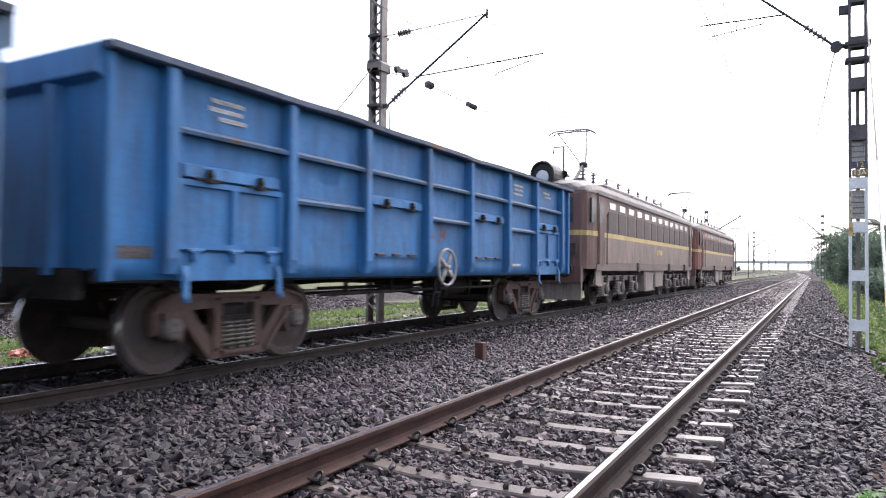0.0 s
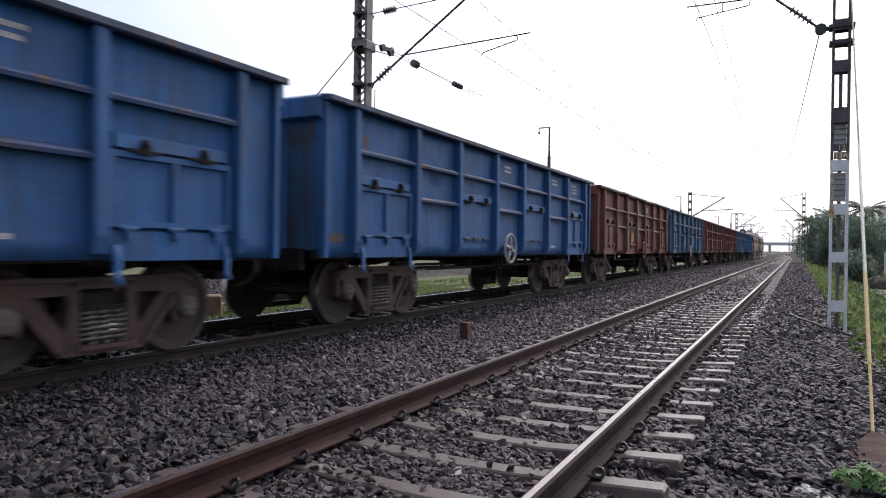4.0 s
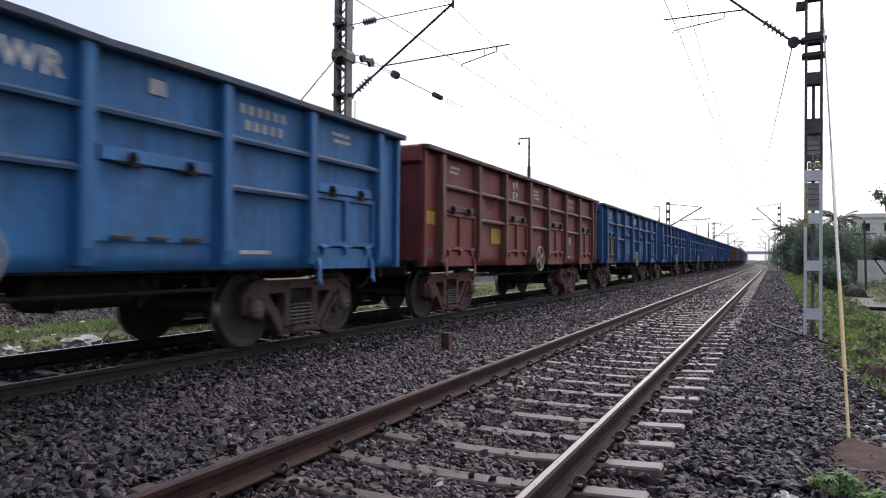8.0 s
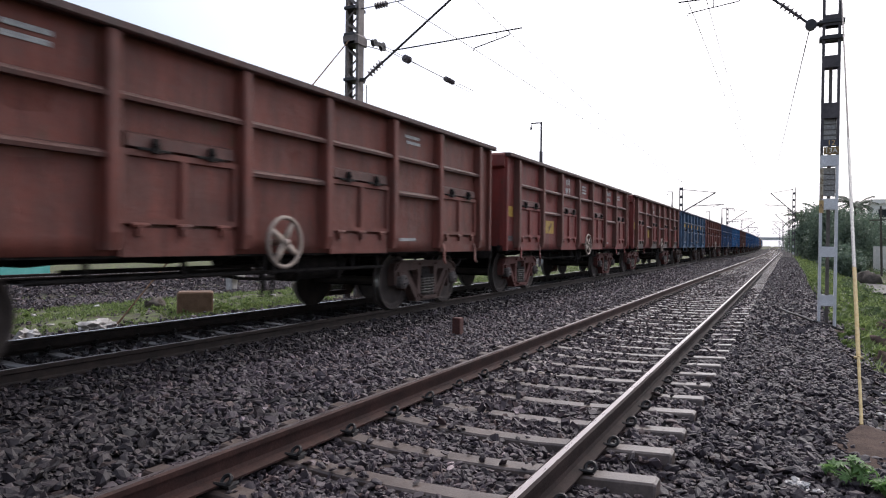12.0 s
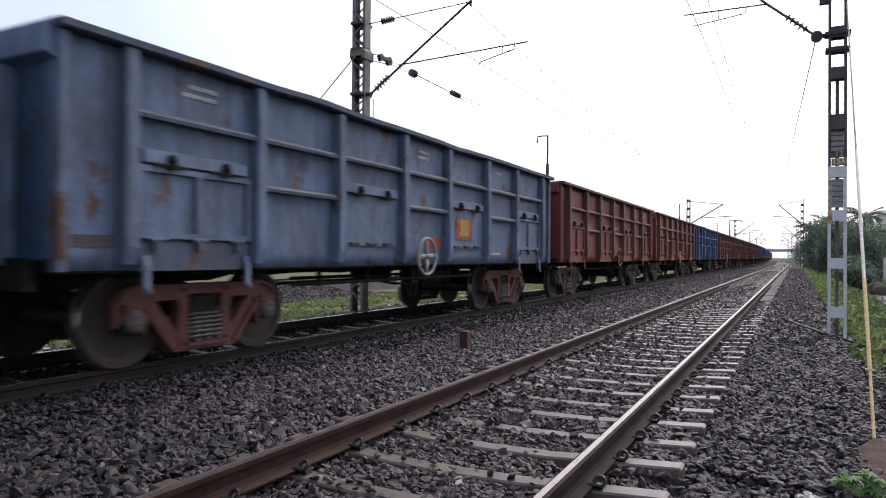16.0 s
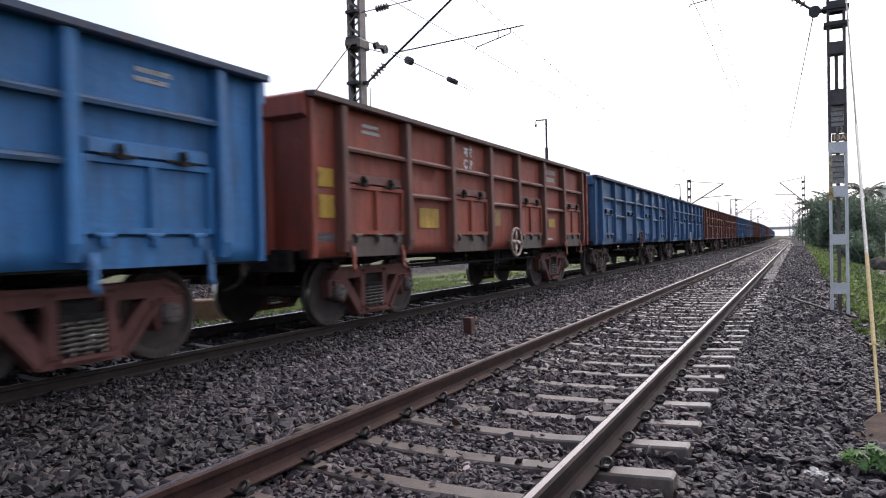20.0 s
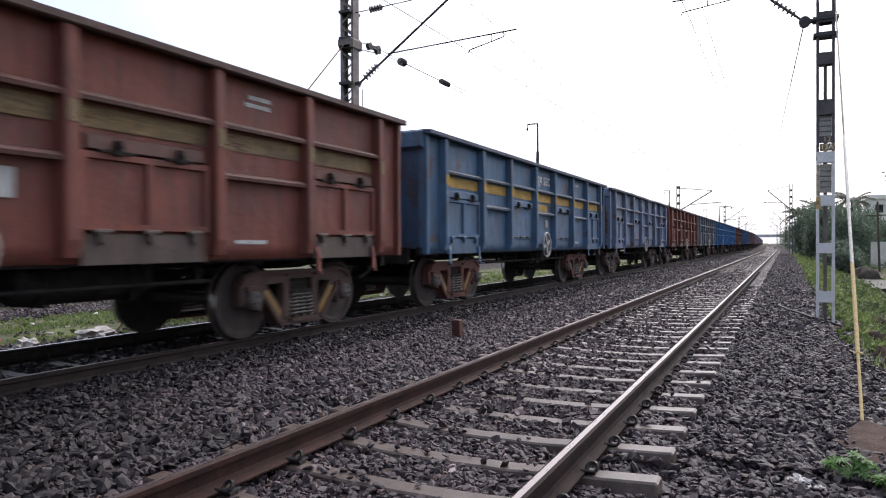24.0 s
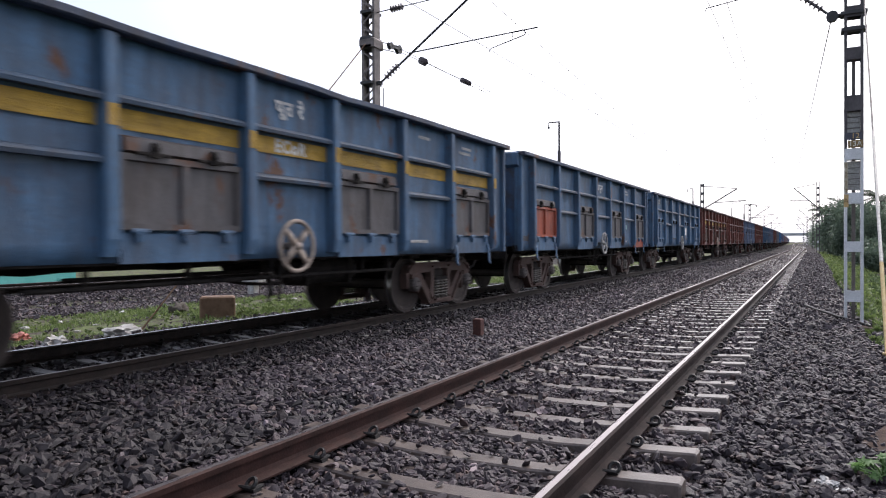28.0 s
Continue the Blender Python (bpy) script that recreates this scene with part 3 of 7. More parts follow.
    ob = soup(name, np.concatenate(allv), np.concatenate(allf), material or STONE)
    tagged(ob, label, "gravel", kind="stuff")


HPROFILE = ([x / 10 for x in range(-240, 80)], [ground_z(x / 10, 0) for x in range(-240, 80)])

stones("track_ballast", "loose dark grey crushed stone between and beside the rails", [
    (-1.55, 1.42, 2.2, 5.0, 880, 0.049, -0.022), (-1.55, 1.42, 5.0, 14, 880, 0.049, -0.012), (-1.55, 1.42, 14, 36, 520, 0.058, -0.022), (-1.55, 1.42, 36, 80, 220, 0.075, -0.04),
    (0.96, 1.42, 4.5, 9.0, 420, 0.055, 0.024), (0.96, 1.42, 9.0, 24, 420, 0.058, 0.032),
    ], 11, [(NEAR_X, 4.1, 0.61)])
stones("shoulder_ballast", "dark bluish crushed stone on the ballast shoulder", [
    (1.38, 2.75, 3.5, 5.3, 780, 0.056, 0.004), (1.38, 2.75, 5.0, 6.4, 740, 0.056, 0.042), (1.38, 2.75, 6.0, 8.0, 640, 0.055, 0.06), (1.38, 2.75, 7.6, 10.5, 560, 0.053, 0.08), (1.38, 2.75, 9.5, 13, 520, 0.054, 0.095),
    (1.38, 2.75, 12.6, 34, 480, 0.066, 0.105), (1.38, 2.85, 34, 95, 190, 0.085, 0.1), (2.75, 3.6, 4.0, 13, 190, 0.06, 0.0), (2.75, 4.6, 8.0, 30, 40, 0.07, 0.02)], 16, (), STONE_SHOULDER)
stones("middle_ballast", "oil-darkened crushed stone between the two running tracks", [
    (-4.15, -1.5, 4.0, 5.2, 280, 0.068, 0.0), (-4.15, -1.5, 5.2, 12, 580, 0.066, 0.0), (-4.15, -1.5, 12, 24, 560, 0.06, 0.0), (-4.15, -1.5, 24, 44, 280, 0.078, 0.0), (-4.15, -1.5, 44, 90, 170, 0.09, 0.0)], 13, (), STONE_DARK)
stones("stained_ballast", "near-black crushed stone beside the goods track", [(-4.15, -1.5, 1.0, 4.0, 540, 0.068, 0.0), (-4.15, -1.5, 4.0, 5.2, 270, 0.068, 0.0), (-4.32, -3.5, 1.0, 9.0, 330, 0.056, 0.04), (-4.32, -3.5, 9.0, 24.0, 300, 0.056, 0.04)], 15, (), STONE_BLACK)
stones("far_ballast", "dark stone ballast under and behind the loaded track", [
    (-7.9, -6.3, 1.0, 26, 240, 0.075, 0.0), (-8.6, -7.9, 3.0, 24, 60, 0.06, 0.0), (-13.6, -8.6, 4.0, 24, 7, 0.05, 0.0),
    (-18.0, -13.4, 5.0, 26, 90, 0.075, 0.0)], 12)
# these stones have the underside shade of the train in their colour
stones("oily_ballast", "stone between the rails under the goods train, blackened as shade", [(-6.3, -4.15, 0.5, 20, 230, 0.07, -0.034)], 14, [(TRAIN_X, 4.6, 0.635)], STONE_SHADE)


# ---------------------------------------------------------------- tracks
RAIL_PROFILE = [(-0.075, -0.172), (0.075, -0.172), (0.075, -0.161), (0.02, -0.142), (0.0085, -0.12), (0.0085, -0.052), (0.036, -0.04), (0.036, -0.01),
                (0.019, 0.0), (-0.019, 0.0), (-0.036, -0.01), (-0.036, -0.04), (-0.0085, -0.052), (-0.0085, -0.12), (-0.02, -0.142), (-0.075, -0.161)]
STATIONS = [-30, 0, 20, 50, 80, 110] + list(range(120, 200, 10)) + [220, 300, 450, 620]


def make_rail(parent, x, side, top):
    bm = bmesh.new()
    rings = []
    for y in STATIONS:
        c = bend(y)[0] + x
        rings.append([bm.verts.new((c + a, y, Z_RAIL + b)) for a, b in RAIL_PROFILE])
    n = len(RAIL_PROFILE)
    for a, b in zip(rings, rings[1:]):
        for i in range(n):
            bm.faces.new((a[i], a[(i + 1) % n], b[(i + 1) % n], b[i])).material_index = 1 if i == 8 else 0
    bm.faces.new(rings[0][::-1])
    bm.faces.new(rings[-1])
    part("rail", bm, [side, top], parent)


def sleeper_mesh():
    bm = bmesh.new()
    rings = []
    half = ((1.375, 0.032, 0.075), (1.36, 0.044, 0.078), (1.0, 0.024, 0.08), (0.72, 0.01, 0.08), (0.45, -0.006, 0.082), (0.0, -0.012, 0.082))
    for x, zt, wt in [(-x, z, w) for x, z, w in half] + [(x, z, w) for x, z, w in half[-2::-1]]:
        rings.append([bm.verts.new(p) for p in ((x, -0.125, -0.2), (x, -wt, zt - 0.012), (x, -wt + 0.012, zt), (x, wt - 0.012, zt), (x, wt, zt - 0.012), (x, 0.125, -0.2))])
    skin(bm, rings)
    return bm


def clip_bm(bm, x, y, s):
    """A bent spring-steel rail clip beside the rail foot at (x, y), opening towards s."""
    ring = []
    for k in range(11):
        a = radians(-60 + 33 * k)
        u, v = 0.04 * math.cos(a), 0.033 * math.sin(a)
        ring.append((x + s * (0.05 + 0.8 * u), y - 0.02 + 0.6 * v, 0.062 + 0.8 * v + 0.1 * u))
    bent(bm, [(x - s * 0.015, y - 0.05, 0.045)] + ring + [(x + s * 0.06, y + 0.06, 0.03)], 0.0125, 6)
    prism_y(bm, [(x - s * 0.03, 0.012), (x + s * 0.075, 0.005), (x + s * 0.07, 0.03), (x + s * 0.03, 0.04), (x - s * 0.03, 0.04)], y - 0.025, y + 0.035)


def make_track(name, label, x, rail_side, rail_top, concrete, first, singles, last, pitch, clip_to):
    track = thing(name, label, "track", kind="structure")
    for s in (-1, 1):
        make_rail(track, x + s * (HALF_GAUGE + 0.036), RAIL_GREY if s > 0 and rail_side is RAIL_SIDE else rail_side, RAIL_WORN if s > 0 and rail_top is RAIL_BRIGHT else rail_top)
    me = mesh_of("sleeper", sleeper_mesh(), [concrete])
    y, n = first, 0
    bm = bmesh.new()
    clips = bmesh.new()
    clip_me = {s: mesh_of("rail_clip", built(clip_bm, 0, 0, s), [CLIP]) for s in (-1, 1)}
    while y < last:
        c, turn = bend(y)
        m = pose(x + c, y, random.uniform(-0.006, 0.006), 0, 0, turn + random.uniform(-0.35, 0.35))
        if n < singles:
            place("sleeper", me, None, track, m)
        else:
            for dx0, dx1 in ((-1.375, -0.92), (-0.76, 0.76), (0.92, 1.375)):
                box(bm, x + c + dx0, x + c + dx1, y - 0.08, y + 0.08, -0.12, 0.005)
        for rx in (-1, 1):
            for s in (-1, 1):
                px = x + c + rx * (HALF_GAUGE + 0.036) + s * 0.06
                if 0.5 < y < clip_to:
                    place("rail_clip", clip_me[s], None, track, pose(px, y, 0.0))
                elif clip_to <= y < clip_to + 22:
                    clip_bm(clips, px, y, s)
        y += pitch
        n += 1
    if n > singles:
        tagged(part("distant_sleepers", bm, concrete, track), kind="stuff")
    else:
        bm.free()
    if len(clips.verts):
        tagged(part("distant_clips", clips, CLIP, track), kind="stuff")
    else:
        clips.free()
    return track


make_track("track_near", "broad gauge track with polished rails on pale concrete sleepers", NEAR_X, RAIL_SIDE, RAIL_TOP, CONCRETE, 4.1 - 24 * 0.61, 170, 260, 0.61, 13)
make_track("track_train", "broad gauge track with dark rails under the goods train", TRAIN_X, RAIL_DARK, RAIL_BRIGHT, DARKENED_CONCRETE, 4.6 - 20 * 0.635, 75, 180, 0.635, 11)
make_track("track_third", "rusty third track on ballast beyond the grass", THIRD_X, RAIL_DARK, RAIL_TOP, DARKENED_CONCRETE, 4.0, 45, 150, 0.6, 0)


# ---------------------------------------------------------------- overhead line masts
def disc_insulator(bm, p, q, r, n):
    """A rod with n porcelain sheds from p to q."""
    p, q = Vector(p), Vector(q)
    d = (q - p).normalized()
    u = d.orthogonal().normalized()
    w = d.cross(u)
    rings = []
    for i in range(n):
        for f, k in ((0.0, 0.35), (0.28, 0.4), (0.36, 1.0), (0.5, 0.92), (0.72, 0.4)):
            c = p + (q - p) * ((i + f) / n)
            rings.append([bm.verts.new(c + r * k * (math.cos(a) * u + math.sin(a) * w)) for a in [2 * math.pi * j / 12 for j in range(12)]])
    rings.append([bm.verts.new(q + r * 0.35 * (math.cos(a) * u + math.sin(a) * w)) for a in [2 * math.pi * j / 12 for j in range(12)]])
    skin(bm, rings)


def channel_bm(bm, x0, x1, y, face, z0, z1):
    """An upright steel channel, its web across y and its flanges turned by face."""
    prism = [(x0, y), (x1, y), (x1, y + face * 0.07), (x1 - 0.01, y + face * 0.07), (x1 - 0.01, y + face * 0.01), (x0 + 0.01, y + face * 0.01), (x0 + 0.01, y + face * 0.07), (x0, y + face * 0.07)]
    skin(bm, [[bm.verts.new((a, b, z)) for a, b in prism] for z in (z0, z1)])


def text_plate(name, words, size, m, material, parent, align="CENTER"):
    cu = bpy.data.curves.new(name, "FONT")
    cu.body, cu.size, cu.align_x, cu.align_y, cu.extrude = words, size, align, "CENTER", 0.002
    cu.materials.append(material)
    ob = new(name, cu)
    ob.parent = parent
    ob.matrix_basis = m
    return ob


def right_mast():
    """Two battened channels: dark above, aluminium paint below, number plate, ochre strip."""
    x, y = 2.70, 14.5
    mast = thing("overhead_line_mast", "battened steel mast, dark above and silver painted below, standing in ballast", "mast", "overhead masts", pose(x, y, 0.0))
    w = 0.15
    for s in (-1, 1):
        for z0, z1, mat in ((-0.1, 2.95, MAST_SILVER), (2.95, 8.6, MAST)):
            bm = bmesh.new()
            box(bm, s * w - (0.045 if s > 0 else 0), s * w + (0.045 if s < 0 else 0), -0.11, 0.11, z0, z1)
            part("channel", bm, mat, mast)
    for z, h, mat in ((0.42, 0.2, MAST_SILVER), (1.32, 0.19, MAST_SILVER), (2.2, 0.2, MAST_SILVER), (3.0, 0.2, MAST_SILVER), (3.92, 0.28, MAST), (4.82, 0.22, MAST), (5.26, 0.1, MAST),
                      (5.58, 0.2, MAST), (6.42, 0.22, MAST), (7.2, 0.22, MAST), (8.0, 0.22, MAST)):
        for yy in (-0.118, 0.11):
            part("batten_plate", built(box, -0.148, 0.148, yy, yy + 0.008, z - h / 2, z + h / 2), mat, mast)
    # earth rod and ladder-like sign backing seen between the channels
    part("down_rod", built(box, -0.03, 0.03, 0.05, 0.08, 0.0, 4.75), MAST_GREY, mast)
    part("sign_backing", built(box, -0.1, 0.1, 0.02, 0.03, 2.35, 2.88), STAY_STEEL, mast)
    part("sign_backing", built(box, -0.1, 0.1, 0.02, 0.03, 3.4, 3.78), STAY_STEEL, mast)
    for z in (2.45, 2.55, 2.65, 2.75, 3.48, 3.58, 3.68):
        part("rung", built(box, -0.1, 0.1, 0.004, 0.018, z, z + 0.012), MAST_GREY, mast)
    top = part("number_plate", built(box, -0.15, 0.13, -0.131, -0.123, 3.255, 3.385), SIGN_DARK, mast)
    low = part("number_plate", built(box, -0.10, 0.14, -0.131, -0.123, 3.11, 3.245), SIGN_OCHRE, mast)
    text_plate("lettering", "12", 0.135, pose(0.02, -0.134, 3.32, 90), SIGN_YELLOW, top)
    text_plate("lettering", "13A", 0.125, pose(0.02, -0.134, 3.178, 90), SIGN_PALE, low)
    strip = part("ochre_strip", built(box, -0.152, -0.095, -0.121, -0.113, 2.3, 2.86), SIGN_FADED, mast)
    part("ochre_strip", built(box, -0.16, -0.085, -0.121, -0.113, 2.04, 2.27), SIGN_YELLOW, mast)
    for z, ch in ((2.79, "1"), (2.62, "2"), (2.47, "1"), (2.32, "3"), (2.15, "A")):
        text_plate("lettering", ch, 0.13, pose(-0.124, -0.123, z, 90), SIGN_BROWN, strip)
    part("footing", built(bevel_box, -0.3, 0.3, -0.3, 0.3, -0.4, -0.13, 0.03), BLOCK, mast)
    # clamps
    for z, o in ((5.26, 0.05), (5.56, 0.06)):
        part("clamp", built(box, -0.15 - o, 0.15 + o, -0.15, 0.15, z - 0.03, z + 0.03), FITTING, mast)
    part("clamp", built(box, -0.3, -0.1, -0.06, 0.06, 6.15, 6.3), FITTING, mast)
    # bracket arm over the near track
    def arm(bm):
        tube(bm, (-0.34, 0, 5.56), (-0.16, 0, 5.56), 0.045)
        lathe(bm, [(0.02, -0.07), (0.1, -0.06), (0.1, 0.06), (0.02, 0.07)], "y", (-0.34, 0, 5.56), 12)
    part("hinge", built(arm), FITTING, mast)
    part("insulator", built(disc_insulator, (-0.5, 0, 5.71), (-0.86, 0, 6.03), 0.075, 5), PORCELAIN, mast)
    part("bracket_tube", built(tube, (-0.36, 0, 5.58), (-2.75, 0, 7.7), 0.024), FITTING, mast)
    part("tie_rod", built(tube, (-0.16, 0, 7.62), (-2.75, 0, 7.72), 0.016), FITTING, mast)
    part("register_tube", built(tube, (-1.18, 0, 6.31), (-2.72, 0, 6.33), 0.016), FITTING, mast)
    part("steady_arm", built(bent, [(-1.55, 0, 6.31), (-1.56, 0, 6.21), (-1.6, 0, 6.19), (-2.52, 0, 6.08), (-2.55, 0, 6.02)], 0.012), FITTING, mast)
    part("dropper", built(tube, (-2.05, 0, 6.32), (-2.05, 0, 6.15), 0.01), FITTING, mast)
    part("along_wire", built(bent, [(-0.34, 0.05, 5.6), (-1.16, 30.5, 6.8), (-2.6, 83.5, 8.4)], 0.012), WIRE, mast)
    # stay wire down to its block
    stay = thing("stay_wire", "galvanised stay wire with faded yellow sleeve, tied to a concrete block", "stay wire")
    a, b = Vector((2.585, 6.42, -0.02)), Vector((2.84, 14.42, 6.1))
    k1, k2, k3 = a.lerp(b, 0.075), a.lerp(b, 0.2), a.lerp(b, 0.46)
    part("rod", built(tube, a, k1, 0.013), STAY_SLEEVE, stay)
    part("turnbuckle", built(tube, k1 - Vector((0.035, 0, 0)), k1 + Vector((0.035, 0, 0)), 0.012), STAY_SLEEVE, stay)
    part("sleeve", built(tube, k1, k2, 0.018), STAY_SLEEVE, stay)
    part("sleeve", built(tube, k2, k3, 0.017), STAY_STEEL, stay, "bare grey upper sleeve")
    part("wire", built(tube, k3, b, 0.012), MAST_GREY, stay)


def left_mast():
    """Lattice mast beyond the goods train with its bracket arm, pulleys and guy."""
    x, y = -8.07, 14.75
    mast = thing("overhead_line_mast", "grey lattice steel mast with bracket arm beyond the goods train", "mast", "overhead masts", pose(x, y, 0.0))
    for s in (-1, 1):
        bm = bmesh.new()
        channel_bm(bm, -0.13, 0.13, s * 0.2, -s, -0.2, 9.2)
        part("channel", bm, MAST_GREY, mast).matrix_basis = pose(0, 0, 0, 0, 0, 90)
    z, s = 0.15, 1
    while z < 9.0:
        for xx in (-0.135, 0.127):
            part("lacing_bar", built(prism_x, [(-s * 0.19, z), (-s * 0.19, z + 0.06), (s * 0.19, z + 0.36), (s * 0.19, z + 0.30)], xx, xx + 0.008), MAST_GREY, mast).matrix_basis = pose(0, 0, 0, 0, 0, 90)
        z += 0.33
        s = -s
    part("footing", built(bevel_box, -0.35, 0.35, -0.35, 0.35, -0.4, -0.08, 0.03), BLOCK, mast)
    for z in (5.57, 6.5, 6.72, 7.4):
        part("clamp", built(box, -0.17, 0.17, -0.25, 0.25, z - 0.035, z + 0.035), FITTING, mast)
    part("collar", built(box, -0.2, 0.2, -0.24, 0.24, 6.53, 6.69), MAST_GREY, mast)
    part("hinge", built(box, 0.13, 0.33, -0.05, 0.05, 5.53, 5.61), FITTING, mast)
    part("insulator", built(disc_insulator, (0.46, 0, 5.68), (0.86, 0, 5.98), 0.095, 5), PORCELAIN, mast)
    part("bracket_tube", built(tube, (0.3, 0, 5.57), (3.15, 0, 7.52), 0.03), FITTING, mast)
    part("tie_insulator", built(disc_insulator, (0.62, 0, 7.41), (1.0, 0, 7.43), 0.09, 5), PORCELAIN, mast)
    part("tie_rod", built(tube, (0.17, 0, 7.4), (3.12, 0, 7.5), 0.014), FITTING, mast)
    part("register_tube", built(tube, (1.16, 0, 6.22), (4.6, 0, 6.34), 0.018), FITTING, mast)
    part("steady_arm", built(bent, [(4.28, 0, 6.33), (4.29, 0, 6.22), (4.22, 0, 6.2), (3.42, 0, 6.02), (3.38, 0, 5.95)], 0.015), FITTING, mast)
    part("dropper", built(tube, (3.98, 0, 6.33), (3.98, 0, 6.15), 0.01), FITTING, mast)
    part("clevis", built(tube, (3.15, 0, 7.4), (3.15, 0, 7.62), 0.03), FITTING, mast)
    # terminating wire with pulleys and strain insulators, along the line
    for yy, r in ((0.35, 0.1), (0.75, 0.12)):
        part("pulley", built(lathe, [(0.03, -0.05), (r, -0.045), (r * 0.8, 0), (r, 0.045), (0.03, 0.05)], "x", (0.38, yy, 6.6), 18), FITTING, mast)
    for dz in (0.09, -0.09):
        part("strain_wire", built(tube, (0.14, 0.05, 6.6 + dz), (0.38, 0.75, 6.6 + dz), 0.012), WIRE, mast)
    part("pulley_yoke", built(box, 0.33, 0.43, 0.25, 0.85, 6.57, 6.63), FITTING, mast)
    part("tension_drum", built(bevel_box, -0.19, 0.24, -0.25, 0.27, 6.47, 6.73, 0.05), MAST_GREY, mast)
    part("strain_insulator", built(disc_insulator, (0.42, 1.85, 6.57), (0.42, 2.15, 6.57), 0.11, 3), PORCELAIN, mast)
    part("strain_insulator", built(disc_insulator, (0.42, 4.4, 6.55), (0.42, 5.0, 6.55), 0.085, 7), PORCELAIN, mast)
    for dz in (0.05, -0.05):
        part("strain_wire", built(tube, (0.38, 0.75, 6.6 + dz), (0.42, 1.8, 6.57 + dz * 0.5), 0.008), WIRE, mast)
    part("strain_wire", built(tube, (0.42, 2.25, 6.57), (0.42, 4.4, 6.55), 0.014), WIRE, mast)
    for dx in (-0.09, 0.09):
        part("strain_wire", built(tube, (0.42 + dx, 5.2, 6.55), (0.42 + dx, 6.4, 6.55), 0.01), WIRE, mast)
    part("hanging_hook", built(bent, [(0.2, 0.28, 5.5), (0.2, 0.28, 5.0), (0.2, 0.33, 4.9), (0.2, 0.28, 4.85)], 0.012), WIRE, mast)
    guy = thing("guy_rod", "rusty guy rod slanting from the ground to the lattice mast", "guy rod")
    part("rod", built(tube, (-8.15, 7.75, -0.15), (-8.07, 14.5, 6.55), 0.016), BROWN_BLOCK, guy)


def small_mast(name, x, y, height, reach, label, category="mast", lattice=True, group="overhead masts", level=None):
    """A distant lineside mast with a bracket arm of the given reach (signed, across the line)."""
    c, turn = bend(y)
    mast = thing(name, label, category, group, pose(x + c, y, ground_z(x + c, y) - 0.1, 0, 0, turn))
    s = 1 if reach > 0 else -1
    if lattice:
        for k in (-1, 1):
            part("channel", built(box, k * 0.15 - 0.04, k * 0.15 + 0.04, -0.1, 0.1, 0, height), MAST, mast)
        z = 0.6
        while z < height - 0.2:
            part("batten_plate", built(box, -0.11, 0.11, -0.1, 0.1, z, z + 0.28), MAST_SILVER if z < 2.2 else MAST, mast)
            z += 0.85
    else:
        part("pole", built(tube, (0, 0, 0), (0, 0, height), 0.09, 8, 0.06), MAST, mast)
    if reach:
        part("bracket_tube", built(tube, (s * 0.15, 0, height * 0.66), (reach, 0, height * 0.92), 0.06), FITTING, mast)
        part("tie_rod", built(tube, (s * 0.15, 0, height * 0.97), (reach, 0, height * 0.92), 0.035), FITTING, mast)
        part("register_tube", built(tube, (reach * 0.35, 0, height * 0.74), (reach * 1.25, 0, height * 0.76), 0.04), FITTING, mast)
        part("steady_arm", built(tube, (reach * 1.15, 0, height * 0.755), (reach * 0.85, 0, height * 0.72), 0.02), FITTING, mast)
        part("insulator", built(disc_insulator, (s * 0.3, 0, height * 0.676), (s * 0.75, 0, height * 0.71), 0.1, 4), PORCELAIN, mast)
    return mast


def hook_mast(x, y, height, arm):
    """A slim steel post with a crooked arm at its top."""
    c = bend(y)[0]
    m = thing("hook_post", "slim dark steel post with a crooked top arm", "post", "hook posts", pose(x + c, y, ground_z(x + c, y) - 0.1))
    part("pole", built(tube, (0, 0, 0), (0, 0, height), 0.085, 8, 0.07), MAST, m)
    part("top_arm", built(bent, [(0, 0, height - 0.04), (arm, 0, height - 0.04), (arm, 0, height - 0.3)], 0.05), MAST, m)
    part("hook", built(lathe, [(0.03, 0), (0.09, -0.05), (0.06, -0.16), (0.02, -0.2)], "z", (arm, 0, height - 0.3), 8), FITTING, m)
    part("strain_insulator", built(disc_insulator, (arm * 0.4, 0, height * 0.72), (arm * 1.4, 0, height * 0.71), 0.1, 5), PORCELAIN, m)
    part("sleeve", built(tube, (0, 0, height * 0.68), (0, 0, height * 0.80), 0.12), MAST, m)


right_mast()
left_mast()
RL = "distant battened steel mast with bracket arm beside the near track"
LL = "distant steel mast with bracket arm beyond the goods train"
small_mast("overhead_line_mast", 2.72, 98, 9.2, -2.7, RL)
small_mast("overhead_line_mast", 2.72, 165, 9.2, -2.7, RL)
small_mast("overhead_line_mast", 2.72, 235, 9.2, -2.7, RL)
small_mast("overhead_line_mast", 2.72, 310, 9.2, -2.7, RL)
small_mast("overhead_line_mast", -8.1, 76, 7.7, 3.4, LL)
small_mast("overhead_line_mast", -8.1, 140, 8.8, 3.4, LL)
small_mast("overhead_line_mast", -8.1, 205, 8.8, 3.4, LL)
small_mast("overhead_line_mast", -8.1, 275, 8.8, 3.4, LL)
hook_mast(-13.4, 45.5, 10.2, -0.75)
hook_mast(-13.6, 107.5, 9.8, -0.75)
hook_mast(-13.6, 168, 9.6, -0.75)
hook_mast(-8.4, 131, 8.2, 2.0)
hook_mast(-13.6, 240, 9.6, 1.6)
hook_mast(3.6, 130, 7.4, -0.9)


